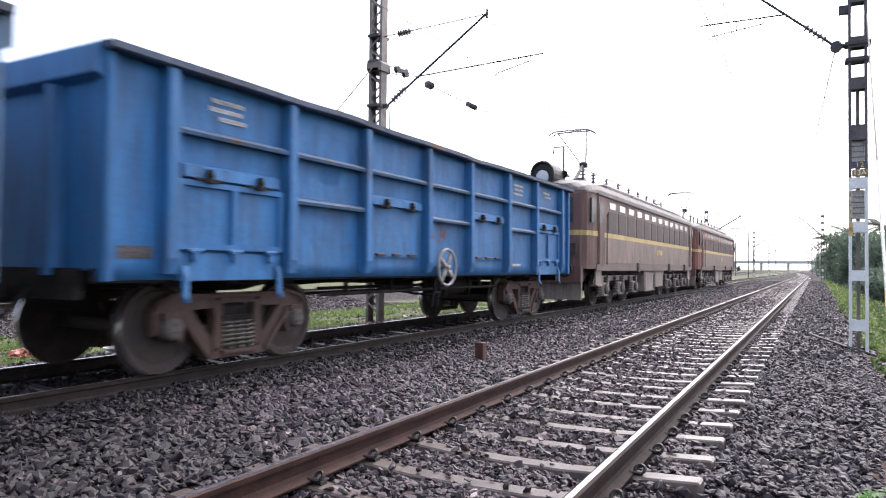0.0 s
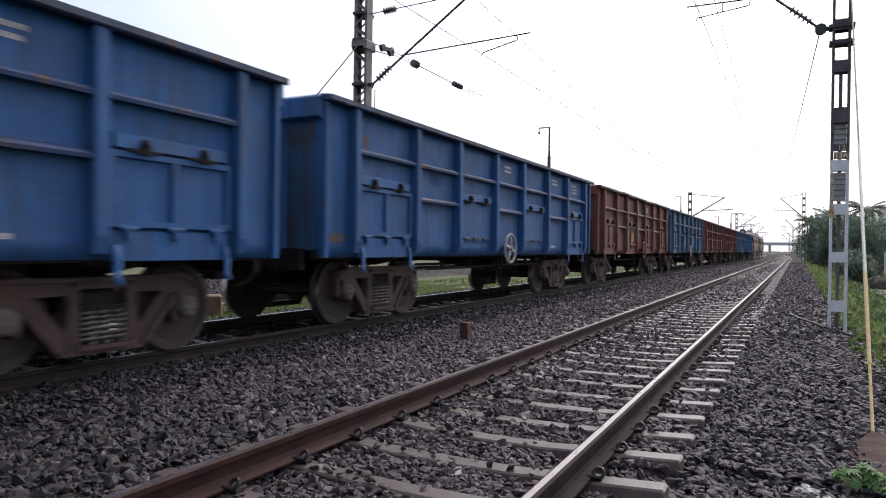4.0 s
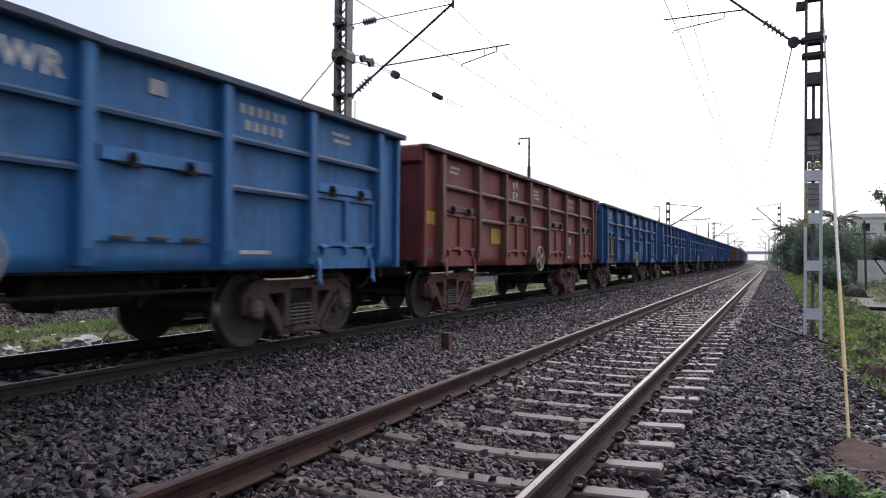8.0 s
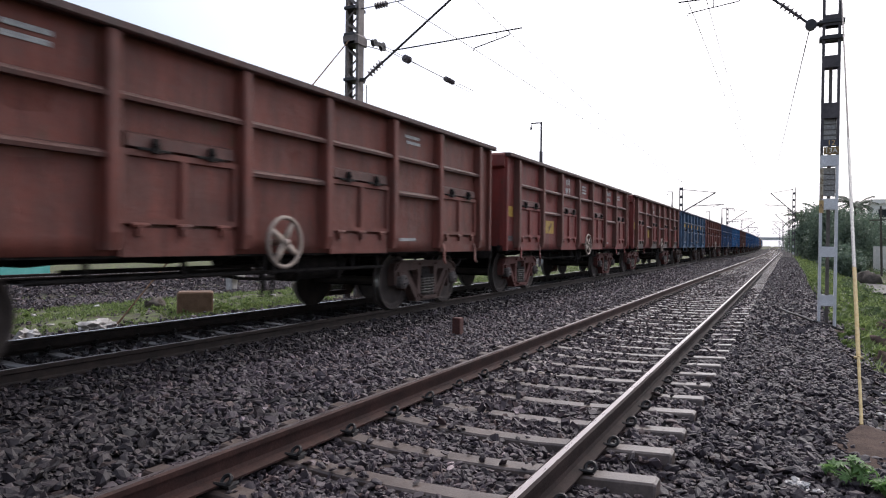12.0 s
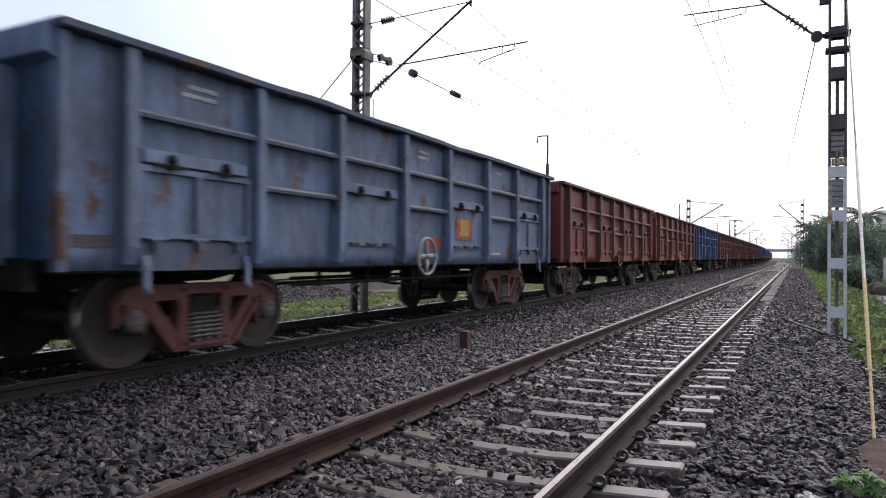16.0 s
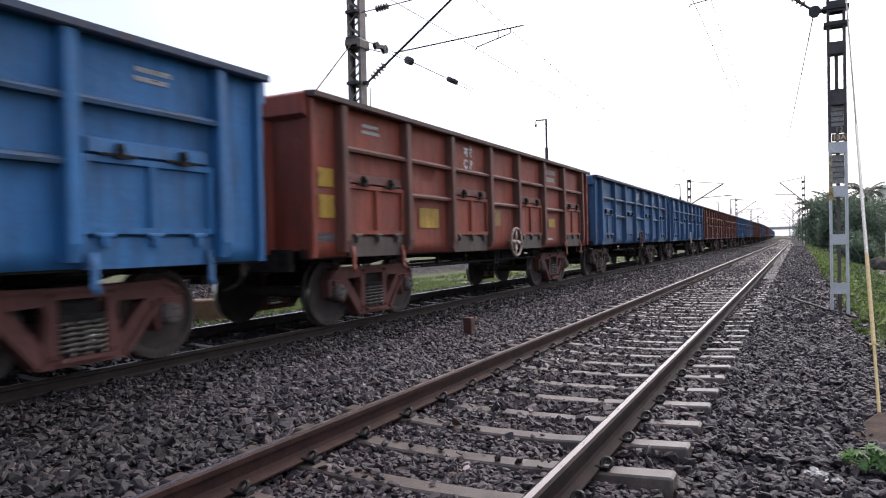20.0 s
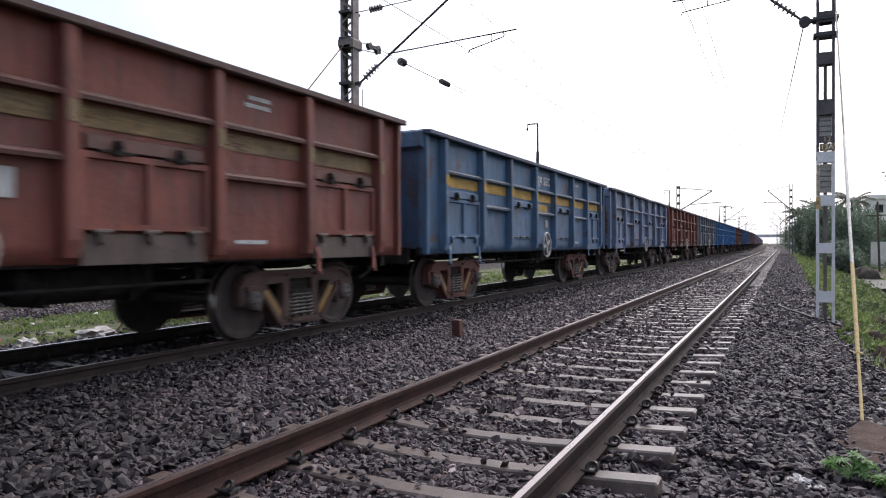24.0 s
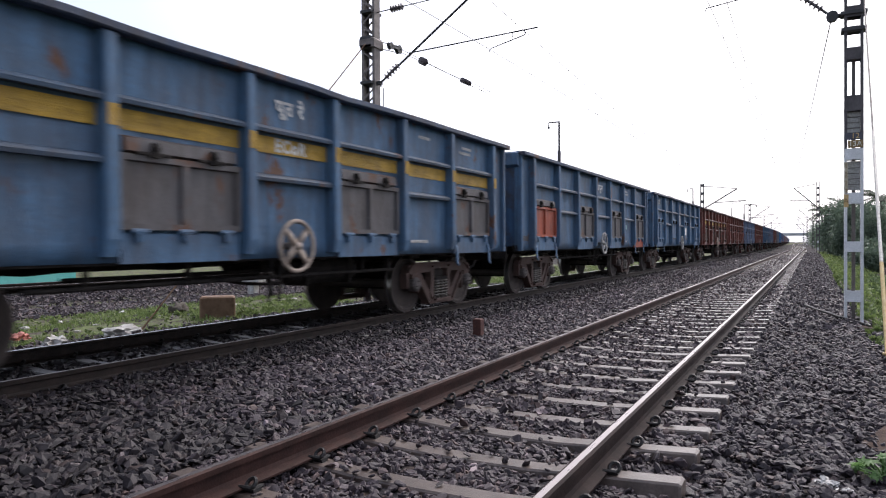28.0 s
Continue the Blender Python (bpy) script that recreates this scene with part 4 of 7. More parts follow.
# ---------------------------------------------------------------- wires
def make_wire(name, label, pts, r):
    w = thing(name, label, "wire", "overhead wires")
    part("strand", built(bent, pts, r, 5), WIRE, w)


for tx in (NEAR_X, TRAIN_X):
    pts = [(tx + bend(y)[0] + (0.18 if i % 2 else -0.18) + (0.5 if tx < -1 else 0.15), y, 5.9) for i, y in enumerate((-45, 14.6, 80, 145, 210, 280, 380))]
    make_wire("contact_wire", "thin grooved copper contact wire above the track", pts, 0.008)
    pts = []
    for y0, y1 in ((-45, 14.6), (14.6, 80), (80, 145), (145, 210), (210, 280)):
        for k in range(8):
            u = k / 8
            y = y0 + (y1 - y0) * u
            pts.append((tx + bend(y)[0] + 0.2, y, 7.5 - 1.1 * 4 * u * (1 - u)))
    make_wire("catenary_wire", "sagging carrier wire above the contact wire", pts, 0.009)


# ---------------------------------------------------------------- goods wagons
PITCH, SPEED = 14.295, 22.32
BODY = 6.69                       # half length of the body
TOP, SILL, HEM = 3.27, 1.14, 1.045   # above the rails; HEM: lower edge of the side sheet
SKIN = 1.455                      # half width to the side sheet
POSTS = [-5.99, -4.205, -2.58, -0.8, 0.8, 2.58, 4.205, 5.99]
BOGIE_Y = 4.6                     # bogie centres


def b_side(bm):
    """Side sheet with a rolled sill, on the +x side."""
    edges = [-BODY] + POSTS + [BODY]
    ys = []
    for a, b in zip(edges, edges[1:]):
        ys += [a + (b - a) * k / 6 for k in range(6)]
    ys.append(BODY)
    zs = [HEM + (TOP - 0.05 - HEM) * k / 12 for k in range(13)]
    outer, inner = {}, {}
    for i, y in enumerate(ys):
        bay = next((a, b) for a, b in zip(edges, edges[1:]) if a <= y <= b)
        u = (y - bay[0]) / (bay[1] - bay[0])
        for j, z in enumerate(zs):
            v = j / 12
            d = -abs(0.03 * math.sin(math.pi * u) * math.sin(math.pi * v) * noise.noise((bay[0] * 3, z * 2.1, 2.0))) - 0.018 * abs(noise.noise((y * 2.3, z * 1.7, 5.0)))
            outer[i, j] = bm.verts.new((SKIN + d * (0 < j < 12), y, z))
            inner[i, j] = bm.verts.new((SKIN - 0.02 + d * (0 < j < 12), y, z)) if j in (0, 12) or i in (0, len(ys) - 1) else None
    n = len(ys)
    for i in range(n - 1):
        for j in range(12):
            bm.faces.new((outer[i, j], outer[i + 1, j], outer[i + 1, j + 1], outer[i, j + 1]))
        bm.faces.new((outer[i, 0], inner[i, 0], inner[i + 1, 0], outer[i + 1, 0]))
        bm.faces.new((outer[i, 12], outer[i + 1, 12], inner[i + 1, 12], inner[i, 12]))
        bm.faces.new((inner[i, 0], inner[i, 12], inner[i + 1, 12], inner[i + 1, 0]))
    for i in (0, n - 1):
        for j in range(12):
            bm.faces.new((outer[i, j], outer[i, j + 1], inner[i, j + 1], inner[i, j]))


def b_coping(bm):
    prism_y(bm, [(SKIN - 0.05, TOP - 0.06), (SKIN + 0.15, TOP - 0.085), (SKIN + 0.168, TOP - 0.07), (SKIN + 0.168, TOP - 0.004), (SKIN - 0.03, TOP + 0.01), (SKIN - 0.05, TOP - 0.02)], -BODY - 0.03, BODY + 0.03)


def b_coping_bent(bm):
    """Top rail knocked out of line by careless loading."""
    rings = []
    for k in range(41):
        y = -BODY - 0.03 + (2 * BODY + 0.06) * k / 40
        dz = 0.012 * noise.noise((y * 0.8, 1.0, 0)) - (0.03 * math.exp(-((y - 0.9) / 0.5) ** 2)) + 0.018 * math.exp(-((y + 3.1) / 0.6) ** 2)
        dx = 0.015 * noise.noise((y * 0.7, 7.0, 0))
        prof = [(SKIN - 0.05, TOP - 0.075), (SKIN + 0.15, TOP - 0.085), (SKIN + 0.168, TOP - 0.07), (SKIN + 0.168, TOP - 0.004), (SKIN - 0.03, TOP + 0.01), (SKIN - 0.05, TOP - 0.02)]
        rings.append([bm.verts.new((x + dx, y, z + dz)) for x, z in prof])
    skin(bm, rings)


def b_sill(bm):
    prism_y(bm, [(SKIN - 0.16, SILL - 0.12), (SKIN - 0.03, SILL - 0.12), (SKIN - 0.03, SILL + 0.02), (SKIN - 0.16, SILL + 0.02)], -BODY, BODY)


def b_post(bm):
    """Pressed hat-section stanchion, deeper towards the floor, with a sloping foot."""
    rings = []
    for z, d, w in ((SILL - 0.035, 0.12, 0.075), (SILL + 0.13, 0.155, 0.078), (2.0, 0.15, 0.075), (TOP - 0.09, 0.135, 0.07)):
        rings.append([bm.verts.new(p) for p in ((SKIN - 0.005, -w - 0.01, z), (SKIN + d - 0.015, -w, z), (SKIN + d, -w + 0.02, z), (SKIN + d, w - 0.02, z), (SKIN + d - 0.015, w, z), (SKIN - 0.005, w + 0.01, z))])
    skin(bm, rings)


def b_corner(bm):
    rings = []
    for z in (SILL - 0.1, TOP - 0.09):
        rings.append([bm.verts.new(p) for p in ((SKIN - 0.1, -0.05, z), (SKIN + 0.06, -0.05, z), (SKIN + 0.075, -0.03, z), (SKIN + 0.075, 0.03, z), (SKIN + 0.01, 0.05, z), (SKIN - 0.1, 0.05, z))])
    skin(bm, rings)


def b_rail(bm):
    """Pressed horizontal stiffener between two stanchions."""
    prism_y(bm, [(SKIN - 0.005, -0.045), (SKIN + 0.115, -0.05), (SKIN + 0.122, -0.012), (SKIN + 0.09, 0.02), (SKIN - 0.005, 0.05)], -0.72, 0.72)


def b_door(bm):
    """Side flap: two sunk panels in a frame of flats."""
    x0, x1, x2 = SKIN + 0.003, SKIN + 0.075, SKIN + 0.03
    ys, zs = (-0.77, -0.71, -0.035, 0.035, 0.71, 0.77), (1.36, 1.42, 2.03, 2.09)
    g = {(i, j): bm.verts.new((x1, y, z)) for i, y in enumerate(ys) for j, z in enumerate(zs)}
    for i in range(5):
        for j in range(3):
            q = [g[i, j], g[i + 1, j], g[i + 1, j + 1], g[i, j + 1]]
            if j == 1 and i in (1, 3):
                inner = [bm.verts.new((x2, v.co.y + (0.012 if v.co.y == ys[i] else -0.012), v.co.z + (0.012 if v.co.z == zs[j] else -0.012))) for v in q]
                for k in range(4):
                    bm.faces.new((q[k], q[(k + 1) % 4], inner[(k + 1) % 4], inner[k]))
                bm.faces.new(inner)
            else:
                bm.faces.new(q)
    rim = [g[i, 0] for i in range(6)] + [g[5, j] for j in (1, 2, 3)] + [g[i, 3] for i in (4, 3, 2, 1, 0)] + [g[0, j] for j in (2, 1)]
    back = [bm.verts.new((x0, v.co.y, v.co.z)) for v in rim]
    for k in range(len(rim)):
        n = (k + 1) % len(rim)
        bm.faces.new((rim[k], back[k], back[n], rim[n]))


def b_flush(bm):
    """Flat side flap without a frame, standing a little proud of the sheet."""
    bevel_box(bm, SKIN - 0.002, SKIN + 0.022, -0.75, 0.75, 1.34, 2.1, 0.008)


def b_flat_hinge(bm):
    bevel_box(bm, SKIN + 0.018, SKIN + 0.06, -0.12, 0.12, 1.36, 1.4, 0.01)


def b_latch(bm):
    bevel_box(bm, SKIN + 0.06, SKIN + 0.1, -0.2, 0.2, 2.09, 2.12, 0.01)
    prism_x(bm, [(-0.05, 2.07), (0.05, 2.07), (0.045, 2.16), (0.015, 2.22), (-0.02, 2.215), (-0.03, 2.13)], SKIN + 0.07, SKIN + 0.125)
    tube(bm, (SKIN + 0.06, 0.0, 2.15), (SKIN + 0.15, 0.0, 2.15), 0.02, 6)


def b_hinge(bm):
    tube(bm, (SKIN + 0.075, -0.09, 1.345), (SKIN + 0.075, 0.09, 1.345), 0.028, 8)
    box(bm, SKIN + 0.05, SKIN + 0.1, -0.035, 0.035, 1.24, 1.36)


def b_lid(bm):
    """Raised stiff panel above the flap."""
    prism_y(bm, [(SKIN, 2.1), (SKIN + 0.07, 2.12), (SKIN + 0.06, 2.24), (SKIN, 2.27)], -0.71, 0.71)


def b_apron(bm):
    prism_y(bm, [(SKIN + 0.03, HEM - 0.012), (SKIN + 0.05, HEM - 0.012), (SKIN + 0.05, 1.325), (SKIN + 0.03, 1.325)], -0.76, 0.76)


def b_hook(bm):
    path = [(SKIN + 0.062, SILL + 0.05), (SKIN + 0.085, SILL - 0.08), (SKIN + 0.085, SILL - 0.26), (SKIN + 0.12, SILL - 0.33)]
    skin(bm, [[bm.verts.new((x + a, b, z)) for a, b in ((0, -0.04), (0.016, -0.04), (0.016, 0.04), (0, 0.04))] for x, z in path])


def b_end(bm):
    """End sheet on the -y end with a deep top beam, ribs and a step."""
    y = -BODY
    box(bm, -SKIN, SKIN, y + 0.02, y + 0.05, SILL, TOP - 0.05)


def b_end_beam(bm):
    prism_x(bm, [(-BODY + 0.02, TOP - 0.36), (-BODY - 0.1, TOP - 0.30), (-BODY - 0.1, TOP - 0.04), (-BODY - 0.04, TOP), (-BODY + 0.02, TOP)], -SKIN - 0.02, SKIN + 0.02)


def b_end_rib(bm):
    prism = [(-0.09, -BODY + 0.02), (0.09, -BODY + 0.02), (0.06, -BODY - 0.09), (-0.06, -BODY - 0.09)]
    skin(bm, [[bm.verts.new((a, b, z)) for a, b in prism] for z in (SILL - 0.05, TOP - 0.34)])


def b_headstock(bm):
    prism_x(bm, [(-BODY - 0.06, SILL - 0.28), (-BODY + 0.04, SILL - 0.28), (-BODY + 0.04, SILL + 0.02), (-BODY - 0.06, SILL + 0.02)], -SKIN + 0.3, SKIN - 0.3)


def b_coupler(bm):
    tube(bm, (0, -BODY + 0.1, 0.9), (0, -BODY - 0.36, 0.9), 0.1, 10)
    bevel_box(bm, -0.16, 0.16, -BODY - 0.48, -BODY - 0.3, 0.72, 1.06, 0.04)
    bent(bm, [(0.45, -BODY - 0.05, 0.95), (0.45, -BODY - 0.3, 0.7), (0.4, -BODY - 0.5, 0.62)], 0.03, 6)


def b_floor(bm):
    box(bm, -SKIN + 0.03, SKIN - 0.03, -BODY + 0.06, BODY - 0.06, SILL, SILL + 0.03)


def b_underframe(bm):
    slim = [(-0.22, SILL - 0.02), (-0.22, SILL - 0.14), (-0.22, 0.92), (0.22, 0.92), (0.22, SILL - 0.14), (0.22, SILL - 0.02)]
    wide = [(-SKIN + 0.1, SILL - 0.02), (-SKIN + 0.1, SILL - 0.14), (-0.25, 0.9), (0.25, 0.9), (SKIN - 0.1, SILL - 0.14), (SKIN - 0.1, SILL - 0.02)]
    rows = [(-BODY, slim)]
    for y in (-6.0, -BOGIE_Y, -2.6, -0.8, 0.8, 2.6, BOGIE_Y, 6.0):
        rows += [(y - 0.06, slim), (y - 0.05, wide), (y + 0.05, wide), (y + 0.06, slim)]
    rows.append((BODY, slim))
    skin(bm, [[bm.verts.new((x, y, z)) for x, z in prof] for y, prof in rows])
    for s in (-1, 1):                  # body bolster and the gear slung over each bogie
        prism_y(bm, [(-1.25, SILL - 0.02), (-1.25, 0.98), (-0.8, 0.885), (0.8, 0.885), (1.25, 0.98), (1.25, SILL - 0.02)], s * BOGIE_Y - 0.34, s * BOGIE_Y + 0.34)
        for k in (-0.95, 0.85):
            prism_y(bm, [(-1.1, SILL - 0.02), (-1.1, 0.95), (1.1, 0.95), (1.1, SILL - 0.02)], s * BOGIE_Y + k - 0.16, s * BOGIE_Y + k + 0.16)


def b_brake(bm):
    # air reservoir with its straps, brake cylinder, rods
    lathe(bm, [(0.03, 0.62), (0.17, 0.68), (0.2, 0.78), (0.2, 2.1), (0.17, 2.2), (0.03, 2.26)], "y", (0.72, 0, 0.83), 14)
    for y in (0.95, 1.95):
        box(bm, 0.5, 0.94, y - 0.03, y + 0.03, 0.62, SILL)
    tube(bm, (-0.6, 0.9, 0.92), (-0.6, 2.1, 0.92), 0.14, 14)
    tube(bm, (0.5, -2.4, 0.85), (0.5, 2.4, 0.85), 0.025, 6)
    tube(bm, (0.1, -3.3, 0.74), (0.45, 0.5, 0.8), 0.022, 6)
    tube(bm, (1.05, -0.15, SILL), (1.05, 0.1, 0.55), 0.03, 6)
    # train pipe slung below the floor, with its hangers
    tube(bm, (1.2, -3.2, 0.8), (1.2, 2.75, 0.8), 0.026, 6)
    tube(bm, (-1.15, -2.75, 0.9), (-1.15, 2.75, 0.9), 0.026, 6)
    for y in (-2.6, -1.4, 0.55, 1.9, 2.6):
        box(bm, 1.17, 1.23, y - 0.02, y + 0.02, 0.77, SILL - 0.05)
    # stand of the handbrake wheel
    for y in (-0.3, -0.12):
        tube(bm, (1.42, y, 1.1), (1.35, y, 0.5), 0.022, 6)
    tube(bm, (1.385, -0.3, 0.75), (1.385, -0.12, 0.75), 0.018, 6)
    bent(bm, [(1.2, 0.1, 1.2), (1.2, 0.05, 0.7), (1.0, -0.3, 0.72), (0.6, -0.9, 0.85)], 0.025, 6)


def b_handwheel(bm):
    n, r, x = 24, 0.31, SKIN + 0.19
    ring = [(x, r * math.cos(2 * math.pi * i / n), r * math.sin(2 * math.pi * i / n)) for i in range(n)]
    rings = []
    for p in ring:
        v = Vector((0, p[1], p[2])).normalized()
        rings.append([bm.verts.new(Vector(p) + 0.028 * (math.cos(a) * v + math.sin(a) * Vector((1, 0, 0)))) for a in (0, 1.05, 2.1, 3.14, 4.19, 5.24)])
    skin(bm, rings + rings[:1], caps=False)
    for k in range(4):
        a = radians(45 + 90 * k)
        v, w = Vector((0, math.cos(a), math.sin(a))), Vector((0, -math.sin(a), math.cos(a)))
        c = Vector((x - 0.03, 0, 0))
        q = [c + 0.03 * v - 0.045 * w, c + r * v - 0.03 * w, c + r * v + 0.03 * w, c + 0.03 * v + 0.045 * w]
        skin(bm, [[bm.verts.new(p) for p in q], [bm.verts.new(p + Vector((0.035, 0, 0))) for p in q]])
    tube(bm, (SKIN, 0, 0), (x + 0.05, 0, 0), 0.045, 8)


def b_side_frame(bm):
    """Cast bogie side frame on the +x side, centre of the bogie at y = 0: deep arched chord, two thick slanting legs, three-cornered windows."""
    x0, x1 = 0.95, 1.09
    top = [(-1.2, 0.43), (-1.21, 0.7), (-1.13, 0.82), (-0.95, 0.88), (-0.4, 0.865), (0.4, 0.865), (0.95, 0.88), (1.13, 0.82), (1.21, 0.7), (1.2, 0.43)]
    low = [(1.13, 0.46), (1.12, 0.63), (0.9, 0.64), (0.7, 0.69), (0.3, 0.7), (0.24, 0.75), (-0.24, 0.75), (-0.3, 0.7), (-0.7, 0.69), (-0.9, 0.64), (-1.12, 0.63), (-1.13, 0.46)]
    prism_x(bm, top + low, x0, x1)
    # rolled rim along the chord
    prism_x(bm, [(-1.19, 0.7), (-1.11, 0.81), (-0.94, 0.868), (-0.4, 0.853), (0.4, 0.853), (0.94, 0.868), (1.11, 0.81), (1.19, 0.7), (1.13, 0.72), (1.07, 0.785), (0.92, 0.835), (0.4, 0.82), (-0.4, 0.82), (-0.92, 0.835), (-1.07, 0.785), (-1.13, 0.72)], x1 - 0.01, x1 + 0.035)
    for s in (-1, 1):
        prism_x(bm, [(s * 0.86, 0.67), (s * 0.73, 0.7), (s * 0.66, 0.63), (s * 0.385, 0.32), (s * 0.36, 0.28), (s * 0.36, 0.11), (s * 0.45, 0.11), (s * 0.5, 0.18), (s * 0.83, 0.57)], x0 + 0.01, x1 - 0.006)
        prism_x(bm, [(s * 0.86, 0.64), (s * 0.82, 0.62), (s * 0.445, 0.19), (s * 0.45, 0.112), (s * 0.515, 0.18), (s * 0.845, 0.57)], x0, x1 + 0.03)
        # column beside the springs
        prism_x(bm, [(s * 0.255, 0.16), (s * 0.37, 0.16), (s * 0.4, 0.36), (s * 0.365, 0.6), (s * 0.4, 0.71), (s * 0.255, 0.74)], x0 + 0.015, x1 + 0.008)
        # jaws round the bearing
        prism_x(bm, [(s * 0.8, 0.66), (s * 0.82, 0.42), (s * 0.855, 0.33), (s * 0.895, 0.38), (s * 0.89, 0.66)], x0 - 0.02, x1 + 0.02)
        prism_x(bm, [(s * 0.88, 0.68), (s * 0.89, 0.6), (s * 1.11, 0.6), (s * 1.12, 0.68)], x0 - 0.02, x1 + 0.05)
        for z in (0.22, 0.8):
            tube(bm, (x1 - 0.02, s * 0.315, z), (x1 + 0.04, s * 0.315, z), 0.022, 6)
    # spring seat
    prism_x(bm, [(-0.46, 0.112), (0.46, 0.112), (0.38, 0.18), (-0.38, 0.18)], x0 - 0.03, x1 + 0.025)
    prism_x(bm, [(-0.3, 0.16), (0.3, 0.16), (0.29, 0.2), (-0.29, 0.2)], x0 - 0.03, x1 + 0.08)


def b_cap(bm):
    """Bearing end cap with its three bolts."""
    lathe(bm, [(0.125, -0.06), (0.125, 0.06), (0.09, 0.1), (0.03, 0.105)], "x", (1.1, 0, 0.5), 14)
    for k in range(3):
        a = radians(90 + 120 * k)
        tube(bm, (1.19, 0.055 * math.cos(a), 0.5 + 0.055 * math.sin(a)), (1.225, 0.055 * math.cos(a), 0.5 + 0.055 * math.sin(a)), 0.018, 6)


def b_leg_band(bm):
    """Yellow band painted on the slanting leg."""
    for s in (-1, 1):
        prism_x(bm, [(s * 0.79, 0.585), (s * 0.69, 0.62), (s * 0.42, 0.31), (s * 0.46, 0.215)], 1.08, 1.089)


def b_springs(bm):
    for y in (-0.16, 0.0, 0.16):
        pts = [(1.07 + 0.068 * math.cos(a), y + 0.068 * math.sin(a), 0.215 + 0.31 * a / (2 * math.pi * 6)) for a in [2 * math.pi * k / 8 for k in range(49)]]
        bent(bm, pts, 0.0165, 5)


def b_bolster(bm):
    bevel_box(bm, -1.12, 1.12, -0.255, 0.255, 0.53, 0.6, 0.02)
    bevel_box(bm, -1.04, 1.04, -0.24, 0.24, 0.6, 0.74, 0.04)
    bevel_box(bm, -0.3, 0.3, -0.3, 0.3, 0.7, 0.84, 0.04)
    for s in (-1, 1):
        tube(bm, (-0.9, s * 0.55, 0.42), (0.9, s * 0.55, 0.42), 0.05, 8)


def b_wheelset(bm):
    """Two flanged wheels on an axle, turning round the x axis."""
    prof = [(0.10, -0.09), (0.13, -0.02), (0.38, 0.0), (0.43, -0.03), (0.5, -0.03), (0.5, 0.09), (0.44, 0.09), (0.4, 0.05), (0.14, 0.08), (0.12, 0.10)]
    for s in (-1, 1):
        x = s * 0.86
        pr = [(r, s * a) for r, a in prof]
        lathe(bm, pr, "x", (x, 0, 0), 28, [0, 0, 0, 0, 1, 0, 0, 0, 0])
        lathe(bm, [(0.49, 0), (0.53, s * -0.012), (0.53, s * -0.03), (0.49, s * -0.036)], "x", (x - s * 0.0, 0, 0), 28)
    tube(bm, (-1.06, 0, 0), (1.06, 0, 0), 0.075, 12)


W = {}
for key, fn in dict(side_wall=b_side, coping=b_coping, coping_bent=b_coping_bent, side_sill=b_sill, stanchion=b_post, corner_post=b_corner, stiffener=b_rail, side_door=b_door, latch=b_latch, flush_door=b_flush, flat_hinge=b_flat_hinge, hinge=b_hinge,
                    door_lid=b_lid, apron_plate=b_apron, door_hook=b_hook, end_wall=b_end, end_beam=b_end_beam, end_rib=b_end_rib, headstock=b_headstock, coupler=b_coupler,
                    floor_plate=b_floor, underframe=b_underframe, brake_gear=b_brake, handwheel=b_handwheel, side_frame=b_side_frame, bearing_cap=b_cap, leg_band=b_leg_band, spring_nest=b_springs, bolster=b_bolster).items():
    W[key] = mesh_of(key, built(fn), smooth=key in ("side_wall", "handwheel", "spring_nest", "door_hook"))
W["wheelset"] = mesh_of("wheelset", built(b_wheelset), [WHEEL, TREAD])
W["panel_mark"] = mesh_of("panel_mark", built(box, SKIN + 0.002, SKIN + 0.006, -0.5, 0.5, -0.5, 0.5))
FLIP = pose(0, 0, 0, 0, 0, 180)
WHEELSETS = []


def mark(parent, y, z, w, h, material, lift=0.0):
    """A flat painted patch on the side sheet."""
    on_flap = 1.36 < z < 2.09 and any(abs(y - c) < 0.74 for c in (-5.1, -1.69, 1.69, 5.1))
    place("painted_patch", W["panel_mark"], material, parent, pose((0.031 if on_flap else 0) + lift, y, z) @ Matrix.Diagonal((1, w, h, 1)))


def bars(parent, y, z, rows, w, h, material=None):
    """Unreadable stencilled lines as plain bars."""
    for k in range(rows):
        mark(parent, y + random.uniform(-0.05, 0.05), z - k * h * 1.9, w * random.uniform(0.75, 1.0), h, material or WHITE)


COOL = (GRIMY_BLUE, BLUE, DIRTY_BLUE, MIDBLUE, ROYAL, FADED, LAVENDER, GREY)


